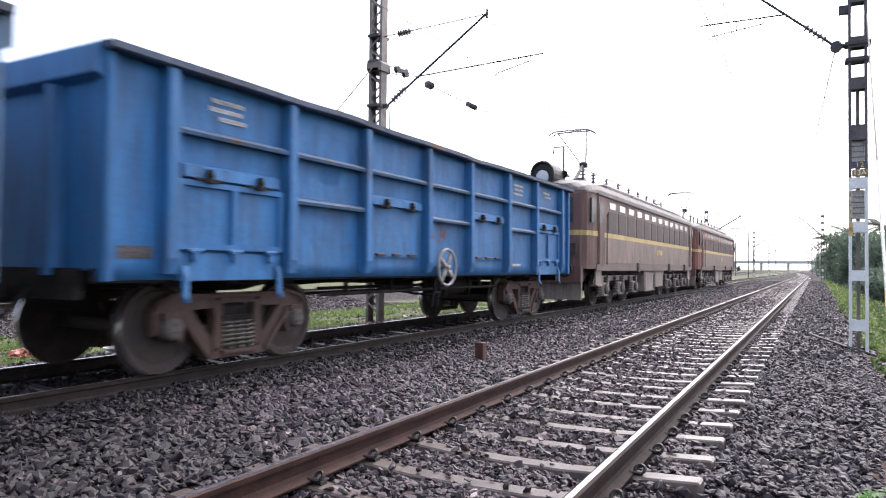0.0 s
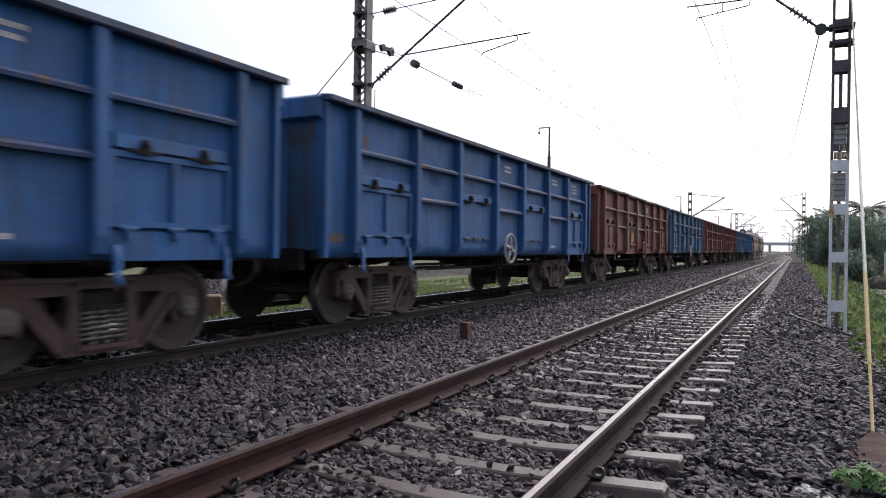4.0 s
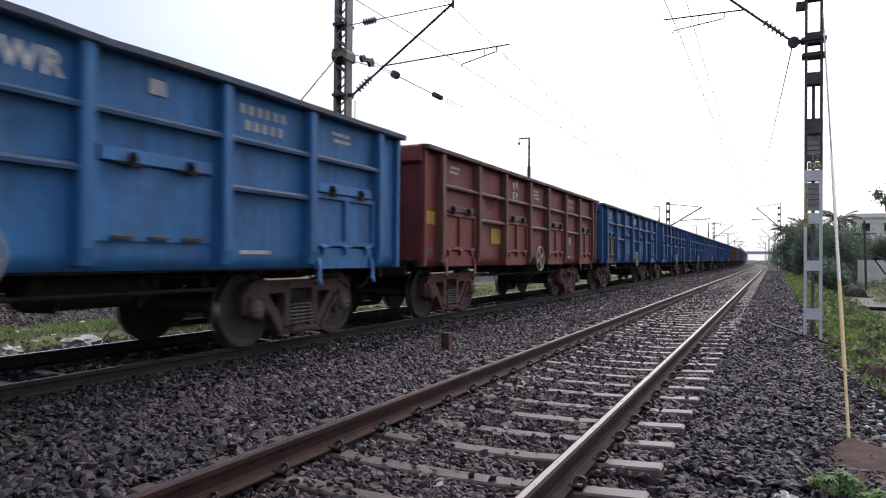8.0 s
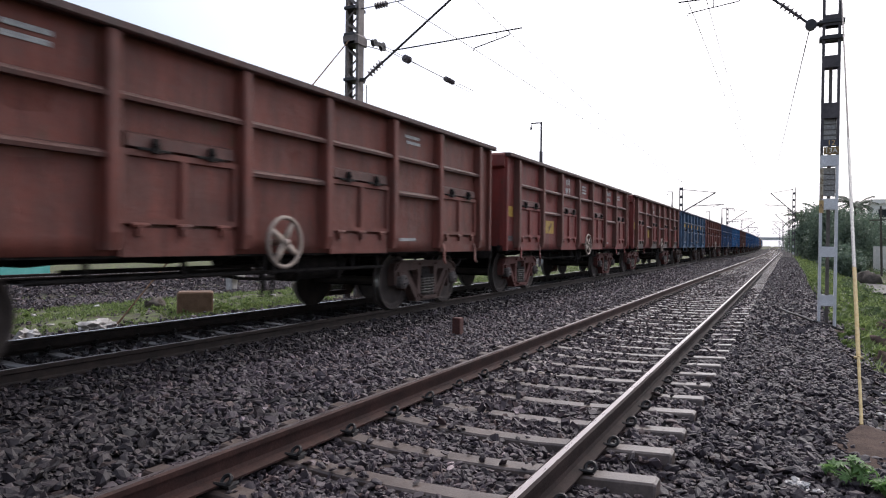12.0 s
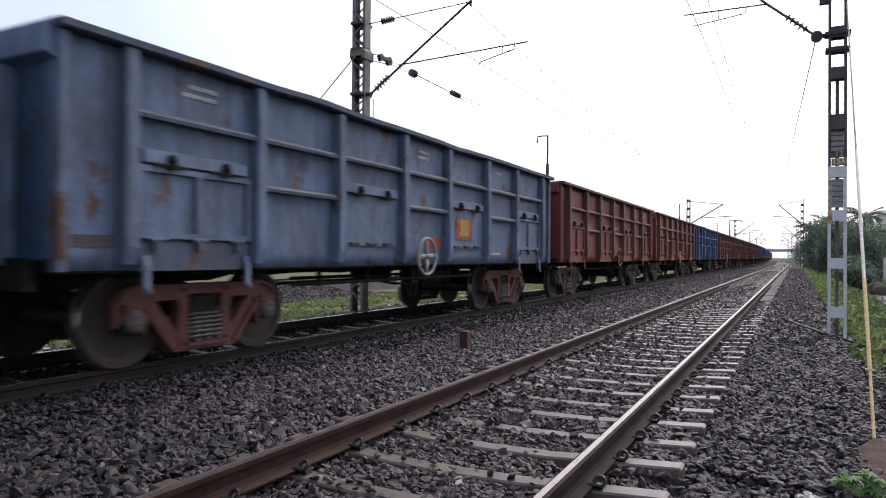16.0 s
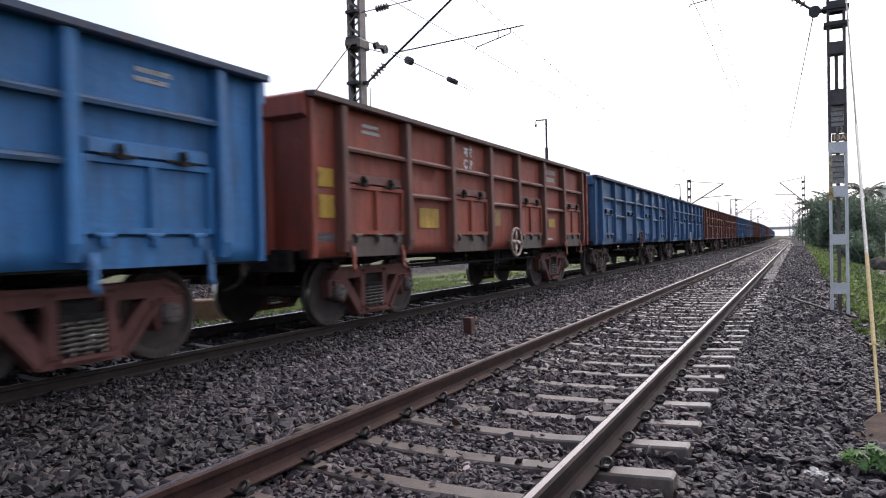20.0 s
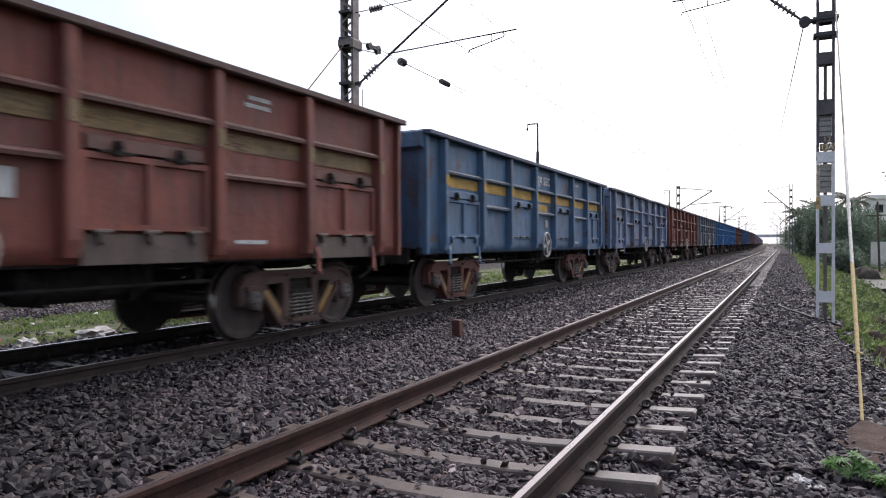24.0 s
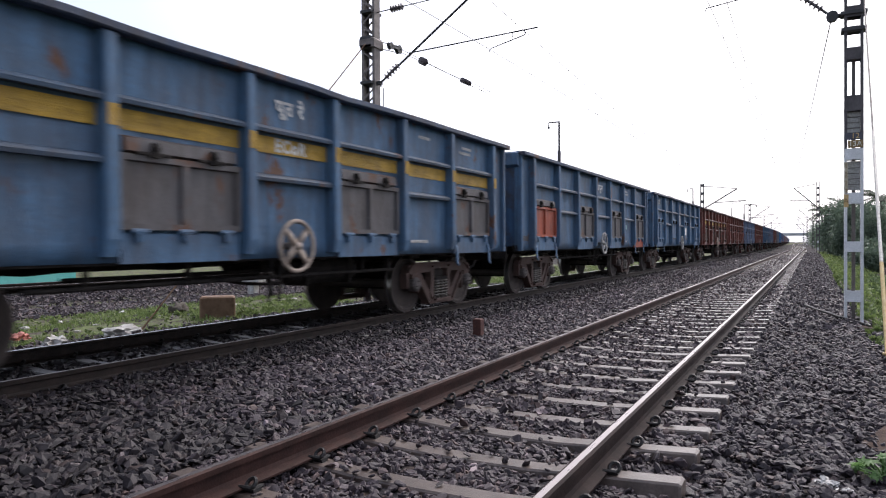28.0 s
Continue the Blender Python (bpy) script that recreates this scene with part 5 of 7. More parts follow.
def make_wagon(label, body, stripe=None, door=None, apron=None, bogie=None, wheel_y=0.1, odd_door=None, wheel_paint=None, bent_top=False, banded=False, posts=None, hooked=True, end_door=None):
    """An open high-sided bogie wagon with eight stanchions and four flaps a side."""
    root = thing("open_wagon", label, "goods wagon", "wagons of the goods train")
    apron = apron or body
    bogie = bogie or BOGIE_BROWN
    for side in (pose(0, 0, 0), FLIP):
        wall = place("side_wall", W["side_wall"], body, root, side)
        place("coping", W["coping_bent" if bent_top else "coping"], COPE_BLUE if body in COOL else COPE_RED, root, side)
        place("side_sill", W["side_sill"], UNDER, root, side)
        for s in (-1, 1):
            place("corner_post", W["corner_post"], body, root, side @ pose(0, s * (BODY - 0.05), 0))
        for y in POSTS:
            st = place("stanchion", W["stanchion"], posts or (DUSTY_POST if body in (BRICK, REDOX) else body), root, side @ pose(0, y, 0))
            if stripe and side is not FLIP:
                place("painted_patch", W["panel_mark"], stripe, st, pose(0.1455, 0, 2.42) @ Matrix.Diagonal((1, 0.11, 0.2, 1)))
        for k, (a, b) in enumerate(zip(POSTS, POSTS[1:])):
            y = (a + b) / 2
            reach = Matrix.Diagonal((1, (b - a - 0.16) / 1.44, 1, 1))
            place("stiffener", W["stiffener"], DARKER_TONE[body], root, side @ pose(0, y, 2.60) @ reach)
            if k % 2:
                place("stiffener", W["stiffener"], DARKER_TONE[body], root, side @ pose(0, y, 2.02) @ reach)
            else:
                paint_d = odd_door if odd_door and k == 0 else end_door if end_door and k == 6 else (door or body)
                flush = k in (2, 4) and body in COOL and not door
                d = place("side_door", W["flush_door" if flush else "side_door"], paint_d, root, side @ pose(0, y, 0))
                if flush and side is not FLIP:
                    place("door_lid", W["door_lid"], body, d)
                    for dy in (-0.38, 0.36):
                        place("latch", W["latch"], UNDER, d, pose(0, dy, 0))
                    for dy in (-0.45, 0.0, 0.45):
                        place("flat_hinge", W["flat_hinge"], DARK_APRON, d, pose(0, dy, 0))
                elif side is not FLIP:
                    place("door_lid", W["door_lid"], door or (body if body in COOL else DARKER_TONE[body]), d)
                    for dy in (-0.4, 0.35):
                        place("latch", W["latch"], UNDER, d, pose(0, dy, 0))
                    for dy in (-0.56, 0.0, 0.56):
                        place("hinge", W["hinge"], apron, d, pose(0, dy, 0))
                if not flush:
                    place("apron_plate", W["apron_plate"], DARK_APRON if odd_door in (body, SOOT_FLAP) and k == 0 else DOOR_RED if odd_door is DOOR_RED and k == 6 else apron if not door else body, root, side @ pose(0, y, 0))
                if side is not FLIP and not flush and k in (0, 6) and hooked:
                    for dy in (-0.69, 0.7):
                        place("door_hook", W["door_hook"], body, root, side @ pose(0, y + dy, 0))
            if stripe and side is not FLIP:
                mark(wall, y, 2.42, b - a - 0.15, 0.2, stripe)
    for end in (pose(0, 0, 0), FLIP):
        place("end_wall", W["end_wall"], DIRTY_BLUE if body in COOL and body is not BLUE else body, root, end)
        place("end_beam", W["end_beam"], body, root, end)
        place("headstock", W["headstock"], UNDER, root, end)
        place("coupler", W["coupler"], UNDER, root, end)
        for x in (-0.75, 0.75):
            place("end_rib", W["end_rib"], body, root, end @ pose(x, 0, 0))
        bg = place("bogie", W["bolster"], UNDER, root, pose(0, BOGIE_Y if end is FLIP else -BOGIE_Y, 0))
        for side in (pose(0, 0, 0), FLIP):
            sf = place("side_frame", W["side_frame"], bogie, bg, side)
            if side is not FLIP:
                for y in (-1.0, 1.0):
                    place("bearing_cap", W["bearing_cap"], CAP_PALE, sf, pose(0, y, 0))
                if banded:
                    place("painted_band", W["leg_band"], FADED_YELLOW, sf)
            place("spring_nest", W["spring_nest"], SPRING, bg, side)
        for y in (-1.0, 1.0):
            ws = place("wheelset", W["wheelset"], None, bg)
            ws.matrix_parent_inverse = pose(0, y, 0.5)
            WHEELSETS.append(ws)
    place("floor_plate", W["floor_plate"], UNDER, root)
    place("underframe", W["underframe"], UNDER, root)
    place("brake_gear", W["brake_gear"], UNDER, root)
    place("handwheel", W["handwheel"], wheel_paint or (WHEEL_WHITE if body in COOL else HANDWHEEL), root, pose(0, wheel_y * 1.05, 1.19, random.uniform(0, 90)))
    return root


def letters(parent, words, y, z, size):
    ob = text_plate("lettering", words, size, pose(SKIN + 0.006, y, z, 90, 0, 90), LETTER, parent)
    ob.data.offset = 0.009
    ob.data.space_character = 1.15
    return ob


# paint, stripe, door paint, odd door, yellow patches (y, z, w, h), lettering (words, y, z, size), number bars (y, rows)
WAGONS = [
    (BLUE, None, None, None, [], [], [(-4.9, 3), (3.2, 3), (4.9, 2)]),
    (FADED, None, RUSTY_BLUE_DOOR, None, [], [("दपूम", 0.0, 2.9, 0.28), ("SEC", 1.6, 2.88, 0.26)], [(3.2, 2), (4.9, 1)]),
    (BROWN, None, None, None, [(0.0, 1.75, 0.9, 0.26, FADED_YELLOW)], [("R", -1.3, 2.85, 0.34)], [(3.2, 3), (4.7, 1)]),
    (BRICK, None, None, None, [(-6.0, 2.1, 0.34, 0.22), (-6.0, 1.75, 0.34, 0.3), (-3.0, 1.7, 0.6, 0.3), (3.2, 1.65, 0.45, 0.22, FADED_YELLOW), (0.1, 1.72, 0.28, 0.26, WHITE)], [("SCR", -1.6, 2.78, 0.26)], [(0.0, 2), (3.2, 2)]),
    (FADED, None, None, None, [(1.6, 1.75, 0.36, 0.36), (3.2, 1.68, 0.24, 0.26, WHITE)], [("ECR", 1.6, 2.88, 0.26)], [(0.0, 2), (3.2, 2)]),
    (WORN_BROWN, None, None, None, [(-1.23, 1.67, 0.5, 0.34)], [("SEC", 1.6, 2.88, 0.26)], [(3.2, 2)]),
    (ROYAL, None, None, None, [], [], [(0.0, 2), (3.2, 2), (4.9, 3)]),
    (ROYAL, None, None, None, [], [], [(-3.0, 2), (3.2, 2)]),
    (MIDBLUE, None, None, None, [(-1.6, 1.7, 0.5, 0.3)], [], [(0.0, 2), (3.2, 3)]),
    (ROYAL, None, None, None, [(-1.4, 1.68, 0.6, 0.42)], [("पमरे", 0.0, 2.9, 0.32), ("WCR", 1.6, 2.88, 0.29)], [(3.2, 2), (0.3, 1)]),
    (ROYAL, None, None, None, [(1.6, 1.7, 0.4, 0.36)], [("पूतरे", 0.0, 2.9, 0.29), ("ECoR", 1.6, 2.88, 0.27)], [(3.2, 2)]),
    (ROYAL, None, None, SOOT_FLAP, [(3.2, 1.7, 0.3, 0.3, WHITE)], [("दपूमSEC", 0.0, 2.9, 0.31)], [(-4.7, 3), (3.3, 2)]),
    (REDOX, None, None, None, [(-6.0, 1.95, 0.35, 0.25), (-2.8, 1.7, 0.7, 0.34), (3.2, 1.75, 0.2, 0.22, WHITE)], [("द रे", -1.6, 2.98, 0.24), ("S R", -1.6, 2.74, 0.24)], [(0.0, 3), (3.2, 3), (-5.0, 2)]),
    (BLUE, None, None, None, [(1.6, 2.95, 0.22, 0.16, WHITE)], [("दपरेSWR", -0.05, 2.9, 0.33)], [(3.2, 2), (4.8, 2), (-4.8, 2)]),
    (GRIMY_BLUE, None, None, None, [(-1.6, 1.75, 0.36, 0.32), (1.35, 1.7, 0.34, 0.3, WHITE), (1.9, 1.72, 0.3, 0.26, FADED_YELLOW)], [("द पू म", 0.0, 2.9, 0.3), ("SEC", 1.6, 2.88, 0.29)], [(3.2, 2), (-3.2, 2)]),
    (BROWN, None, None, None, [(0.0, 1.62, 0.6, 0.16, FADED_YELLOW)], [("प रे", -1.6, 2.98, 0.24), ("W R", -1.6, 2.74, 0.24)], [(0.2, 3), (3.2, 2), (-4.8, 2)]),
    (FADED, YELLOW, RUSTY_BLUE_DOOR, None, [], [("SEC", 1.6, 2.88, 0.24), ("दपूम", 0.0, 2.9, 0.27)], [(3.2, 2)]),
    (REDOX, None, None, None, [(-5.9, 2.0, 0.3, 0.3), (-2.7, 1.7, 0.5, 0.34)], [("प रे", -1.6, 2.98, 0.24), ("W R", -1.6, 2.74, 0.24)], [(0.0, 3), (3.2, 3), (4.8, 2)]),
    (REDOX, None, None, None, [(-6.0, 1.95, 0.3, 0.24), (-3.2, 1.65, 0.7, 0.34)], [("प रे", -1.6, 2.98, 0.24), ("W R", -1.6, 2.74, 0.24)], [(0.1, 3), (3.2, 2), (4.8, 2)]),
    (BROWN, None, None, None, [], [], [(-3.2, 2), (3.2, 2)]),
    (REDOX, None, None, None, [], [], [(0.0, 2), (3.2, 2)]),
    (BRICK, YELLOW, None, None, [], [], [(0.0, 2), (3.2, 2)]),
    (DIRTY_BLUE, None, None, None, [], [("SECR", 0.0, 2.88, 0.29)], [(1.6, 2), (3.2, 2)]),
    (BRICK, None, None, None, [(0.0, 1.7, 0.35, 0.26, WHITE)], [("द रे", -1.6, 2.98, 0.26), ("S R", -1.6, 2.72, 0.26)], [(0.0, 3), (3.2, 3)]),
    (REDOX, None, None, None, [(0.0, 2.2, 0.7, 0.06, FADED_YELLOW)], [], [(2.9, 3), (4.8, 2)]),
    (LAVENDER, None, None, None, [(1.5, 1.72, 0.7, 0.42, DOOR_RED), (1.5, 1.75, 0.4, 0.32), (0.35, 1.42, 0.5, 0.2, DOOR_RED)], [], [(-4.8, 2), (0.0, 2), (3.2, 1)]),
    (GRIMY_BLUE, None, None, GRIMY_BLUE, [(-1.75, 1.68, 0.5, 0.4)], [("SEC", 1.6, 2.88, 0.29), ("द पू म", 0.0, 2.9, 0.29)], [(-4.8, 2), (-3.2, 2), (3.2, 2)]),
    (BROWN, None, None, None, [], [("SEC", 1.6, 2.88, 0.24), ("दपूम", 0.0, 2.9, 0.27)], [(3.2, 2)]),
    (BROWN, YELLOW, None, None, [(0.3, 1.72, 0.3, 0.3, WHITE)], [("SECR", -1.6, 2.9, 0.36), ("दपूमरे", 1.6, 2.88, 0.22)], [(3.2, 3)]),
    (MIDBLUE, None, None, None, [(0.2, 1.72, 0.24, 0.24, WHITE)], [("दपूमSEC", 1.6, 2.88, 0.31)], [(-4.8, 3), (3.2, 2)]),
    (MIDBLUE, None, None, None, [], [("दपूSE", 0.0, 2.9, 0.28)], [(3.2, 3), (4.8, 2)]),
    (BRICK, None, None, None, [(-6.0, 2.15, 0.34, 0.26), (-6.0, 1.75, 0.34, 0.32), (-3.2, 1.65, 0.7, 0.34), (-0.3, 1.72, 0.4, 0.34, FADED_YELLOW), (3.2, 1.66, 0.5, 0.22)], [("म रे", -1.6, 2.98, 0.24), ("C R", -1.6, 2.74, 0.24)], [(-4.9, 2), (3.2, 3)]),
    (BLUE, None, None, None, [], [("दपूमSEC", 0.0, 2.9, 0.31)], [(3.1, 3), (4.9, 2), (-4.8, 2)]),
    (BLUE, None, None, None, [], [("दपSEC", 0.0, 2.9, 0.32)], [(-4.8, 2), (3.2, 3), (4.9, 2)]),
    (GREY, None, GREY_DOOR, None, [], [("SECR", 0.0, 2.88, 0.32), ("दपूमरे", 1.6, 2.88, 0.25)], [(2.9, 2), (4.8, 2)]),
    (BROWN, None, None, None, [], [], [(0.0, 2), (3.2, 2)]),
    (LAVENDER, None, None, None, [], [], [(0.0, 2), (3.2, 2)]),
    (FADED, YELLOW, None, None, [(0.0, 2.13, 0.8, 0.24), (0.3, 1.75, 0.22, 0.2, WHITE)], [("दपूम SEC", 0.0, 2.88, 0.3)], [(3.2, 1)]),
    (BROWN, FADED_STRIPE, None, None, [(0.2, 1.75, 0.3, 0.26, WHITE)], [], [(-1.5, 2), (3.2, 2)]),
    (LAVENDER, None, RUSTY_DOOR, None, [], [("दपूमरे", 0.0, 2.9, 0.26)], [(-4.8, 3), (3.2, 2)]),
    (BROWN, None, None, None, [(3.2, 1.75, 0.12, 0.16, LITTER_TEAL), (0.4, 1.75, 0.2, 0.18, WHITE)], [("SEC", 0.0, 2.86, 0.22)], [(-3.2, 2), (3.2, 2)]),
    (WORN_BROWN, YELLOW, DARK_FLAP, None, [(0.1, 2.15, 0.6, 0.26), (-1.3, 1.19, 0.24, 0.19), (-1.42, 1.25, 0.18, 0.06), (1.28, 1.24, 0.13, 0.13), (1.86, 1.26, 0.17, 0.07)], [], [(3.2, 2), (4.8, 2)]),
    (FADED, None, None, None, [(0.0, 2.3, 0.75, 0.42, WHITE), (3.2, 2.3, 0.5, 0.36, WHITE), (3.2, 1.75, 0.14, 0.14, LITTER_TEAL), (1.6, 1.75, 0.5, 0.36, SIGN_PALE)], [], [(1.6, 3), (4.9, 2), (-4.8, 2)]),
    (FADED, None, DOOR_GREY, DOOR_RED, [(3.2, 1.75, 0.14, 0.14, LITTER_TEAL)], [("दपूम", 0.0, 2.9, 0.27)], [(3.2, 2)]),
    (FADED, YELLOW, DOOR_GREY, None, [], [("ECoR", 0.0, 2.42, 0.22), ("पूत रे", 0.0, 2.9, 0.24)], [(3.2, 1), (4.7, 2)]),
    (BLUE, None, None, None, [], [], [(0.0, 2), (3.2, 2)]),
]
RED_BOGIES = (3, 10, 12, 14, 17, 18, 21, 25, 26, 31, 32, 33, 37, 39)
BANDED = (14, 26, 37, 38, 40)
POSTS_OF = {26: MIDBLUE, 34: GREY_POST, 22: MIDBLUE}
BIG_NUMBERS = ((13, 3.2), (34, 2.9), (2, 3.2), (9, 3.2), (12, 3.2), (17, 3.2), (18, 3.2), (23, 3.2), (24, 2.9), (28, 3.2), (31, 3.2), (32, 3.1), (33, 3.2), (26, 3.2), (10, 3.2))
SOILED_APRONS = {1: APRON, 2: APRON, 3: APRON, 15: APRON, 17: APRON, 21: APRON, 27: APRON, 28: APRON, 31: APRON, 35: APRON, 38: APRON, 40: APRON, 41: DARK_APRON, 14: DARKER_TONE[GRIMY_BLUE], 25: DARKER_TONE[LAVENDER], 39: DARKER_TONE[LAVENDER], 30: DARKER_TONE[MIDBLUE], 8: DARKER_TONE[MIDBLUE], 22: APRON}
WHEEL_SPOTS = {0: -0.3, 1: -0.1, 5: 0.25, 13: -0.3, 18: 0.0, 27: -0.35, 31: 0.35, 39: 0.1, 44: -0.1}
NAMES = {WORN_BROWN: "scraped brown oxide", GRIMY_BLUE: "grime-streaked blue", DIRTY_BLUE: "soot-stained blue", MIDBLUE: "dusty mid blue", BLUE: "bright blue", ROYAL: "royal blue", FADED: "faded blue", LAVENDER: "chalky grey-blue", BROWN: "brown oxide", REDOX: "red oxide", BRICK: "bright red oxide", GREY: "weathered grey"}
STRETCH = 1.05                    # bay spacing over the lettering plan
TRAIN = []                        # (object, centre of the thing on the line at the start)


def make_train():
    for i, (body, stripe, door, odd, patches, words, numbers) in enumerate(WAGONS):
        label = NAMES[body] + " open wagon, ribbed sides" + (", yellow stripe" if stripe else "") + (", one red flap" if odd is DOOR_RED else ", one sooty apron" if odd else "") + (", grimy grey flaps" if door and not odd else "")
        w = make_wagon(label, body, stripe, door, SOILED_APRONS.get(i), BOGIE_RED if i in RED_BOGIES else BOGIE_BROWN, WHEEL_SPOTS.get(i, -0.2), odd, body if i in (3, 5, 16, 24, 27, 28, 40) else HANDWHEEL if i == 44 else BOGIE_BROWN if i == 30 else DIRTY_BLUE if i == 22 else None, i in (0, 5, 8, 13, 22, 25, 29, 36, 39, 41, 42, 44), i in BANDED, POSTS_OF.get(i), i == 14 or body not in (GRIMY_BLUE, MIDBLUE), WORN_BROWN if i == 41 else None)
        wall = next(c for c in w.children if c.name.startswith("side_wall"))
        for n, (y, z, pw, ph, *tint) in enumerate(patches):
            mark(wall, y * STRETCH, z, pw, ph, tint[0] if tint else YELLOW, 0.005 * n)
        for y, rows in numbers:
            if (i, y) in BIG_NUMBERS:
                for row, count in ((0, 6), (1, 5)):
                    for n in range(count):
                        mark(wall, y * STRETCH - 0.42 + 0.15 * n + 0.1 * row, 2.99 - 0.19 * row, random.uniform(0.07, 0.1), 0.12, WHITE)
            else:
                bars(wall, y * STRETCH, 3.0, rows, 0.5, 0.05)
        for tx, y, z, size in words:
            letters(wall, tx, y * STRETCH, z, size)
        mark(wall, 3.2, 1.25, 0.55, 0.05, WHITE)
        mark(wall, -6.32, 1.32, 0.4, 0.12, DOOR_GREY)
        TRAIN.append((w, 10.665 - i * PITCH))


# ---------------------------------------------------------------- locomotives
LOCO_MID, LOCO_PITCH = 28.8, 21.2     # middle of the rear locomotive at the start


LOCO_PLAN = [(-8.4, 0.72), (-8.34, 0.84), (-8.18, 0.94), (-7.9, 0.99), (-7.5, 1.0), (7.5, 1.0), (7.9, 0.99), (8.18, 0.94), (8.34, 0.84), (8.4, 0.72)]


def loco_slice(bm, outline, y0=-8.4, y1=8.4, droop=0.0):
    """One level of the body, its plan rounded at the cab corners; droop lowers the roof over the cabs."""
    rings = []
    for y, k in LOCO_PLAN:
        if y0 <= y <= y1:
            low = droop * (max(0.0, abs(y) - 7.2) / 1.2) ** 2
            rings.append([bm.verts.new((x * k, y, z - (low if z > 3.3 else 0))) for x, z in outline])
    skin(bm, rings)


def make_loco():
    root = thing("locomotive", "faded maroon and tan electric locomotive with yellow band, raised pantograph", "locomotive", "locomotives")
    part("lower_body", built(loco_slice, [(-1.48, 1.12), (-1.48, 2.05), (1.48, 2.05), (1.48, 1.12)]), LOCO_BROWN, root)
    part("band", built(loco_slice, [(-1.492, 2.05), (-1.492, 2.19), (1.492, 2.19), (1.492, 2.05)]), LOCO_BAND, root)
    part("upper_body", built(loco_slice, [(-1.48, 2.19), (-1.48, 3.3), (1.48, 3.3), (1.48, 2.19)]), LOCO_BROWN, root)
    part("roof", built(loco_slice, [(-1.5, 3.26), (-1.49, 3.4), (-1.38, 3.56), (-1.1, 3.68), (-0.5, 3.74), (0.5, 3.74), (1.1, 3.68), (1.38, 3.56), (1.49, 3.4), (1.5, 3.26)], -8.4, 8.4, 0.2), LOCO_ROOF, root)
    for s in (-1, 1):
        for x in (-0.66, 0.66):
            win = part("cab_window", built(box, x - 0.4, x + 0.4, s * 8.34 - 0.08, s * 8.34 + 0.08, 2.4, 3.1), DARK_OPENING, root)
            part("frame", built(box, x - 0.45, x + 0.45, s * 8.34 - 0.07, s * 8.34 + 0.07, 2.35, 2.4), LOCO_BROWN, win)
        for k in (-1, 1):
            part("cab_side_window", built(box, k * 1.46 - 0.03, k * 1.46 + 0.03, s * 7.86 - 0.18, s * 7.86 + 0.18, 2.42, 3.1), DARK_OPENING, root)
            door = part("cab_door", built(box, k * 1.49 - 0.015, k * 1.49 + 0.015, s * 7.2 - 0.3, s * 7.2 + 0.3, 1.2, 3.2), LOCO_BROWN, root)
            part("pane", built(box, k * 1.51 - 0.008, k * 1.51 + 0.008, s * 7.2 - 0.2, s * 7.2 + 0.2, 2.45, 3.0), DARK_OPENING, door)
            for dy in (-0.38, 0.38):
                part("handrail", built(tube, (k * 1.56, s * 7.2 + dy, 1.25), (k * 1.56, s * 7.2 + dy, 2.75), 0.018, 6), LOUVRE, root)
            part("step", built(box, k * 1.35 - 0.12, k * 1.35 + 0.12, s * 7.2 - 0.25, s * 7.2 + 0.25, 0.62, 0.66), LOCO_GEAR, root)
            part("step_hanger", built(box, k * 1.4 - 0.02, k * 1.4 + 0.02, s * 7.2 - 0.27, s * 7.2 + 0.27, 0.66, 1.15), LOCO_GEAR, root)
            part("buffer", built(lathe, [(0.08, 0), (0.08, s * 0.4), (0.22, s * 0.42), (0.22, s * 0.47)], "y", (k * 0.98, s * 8.4, 1.1), 14), UNDER, root)
            part("tail_lamp", built(bevel_box, k * 1.05 - 0.12, k * 1.05 + 0.12, s * 8.34 - 0.12, s * 8.34 + 0.12, 1.55, 1.85, 0.03), LOCO_SLAT, root)
        part("headstock", built(box, -1.3, 1.3, s * 8.33 - 0.1, s * 8.33 + 0.1, 0.75, 1.2), LOCO_BROWN, root)
        part("cowcatcher", built(box, -1.25, 1.25, s * 8.2 - 0.05, s * 8.2 + 0.05, 0.25, 0.75), LOCO_GEAR, root)
    for k in (-1, 1):
        part("tan_panel", built(box, k * 1.482 - 0.012, k * 1.482 + 0.012, -6.85, 6.85, 1.3, 2.05), LOCO_TAN, root)
        part("skirt", built(box, k * 1.482 - 0.016, k * 1.482 + 0.016, -7.6, 7.6, 1.06, 1.28), LOCO_SKIRT, root)
        part("cantrail", built(box, k * 1.5 - 0.03, k * 1.5 + 0.03, -7.6, 7.6, 3.24, 3.28), LOCO_SLAT, root)
        for n in range(12):
            y = -6.05 + n * 1.1
            part("louvre_window", built(box, k * 1.482 - 0.012, k * 1.482 + 0.012, y - 0.42, y + 0.42, 2.2, 2.84), LOUVRE, root)
            part("pane", built(box, k * 1.482 - 0.014, k * 1.482 + 0.014, y - 0.3, y + 0.3, 2.93, 3.12), GLASS, root)
        for n in range(4):
            part("painted_bar", built(box, k * 1.496 - 0.004, k * 1.496 + 0.004, 0.0 + 0.24 * n, 0.17 + 0.24 * n, 1.66, 1.86), LOCO_BAND, root)
        for y in (-3.0, 2.2, 5.6):
            part("sand_box", built(bevel_box, k * 1.48 - 0.08, k * 1.48 + 0.08, y - 0.13, y + 0.13, 1.02, 1.36, 0.04), LOCO_SLAT, root)
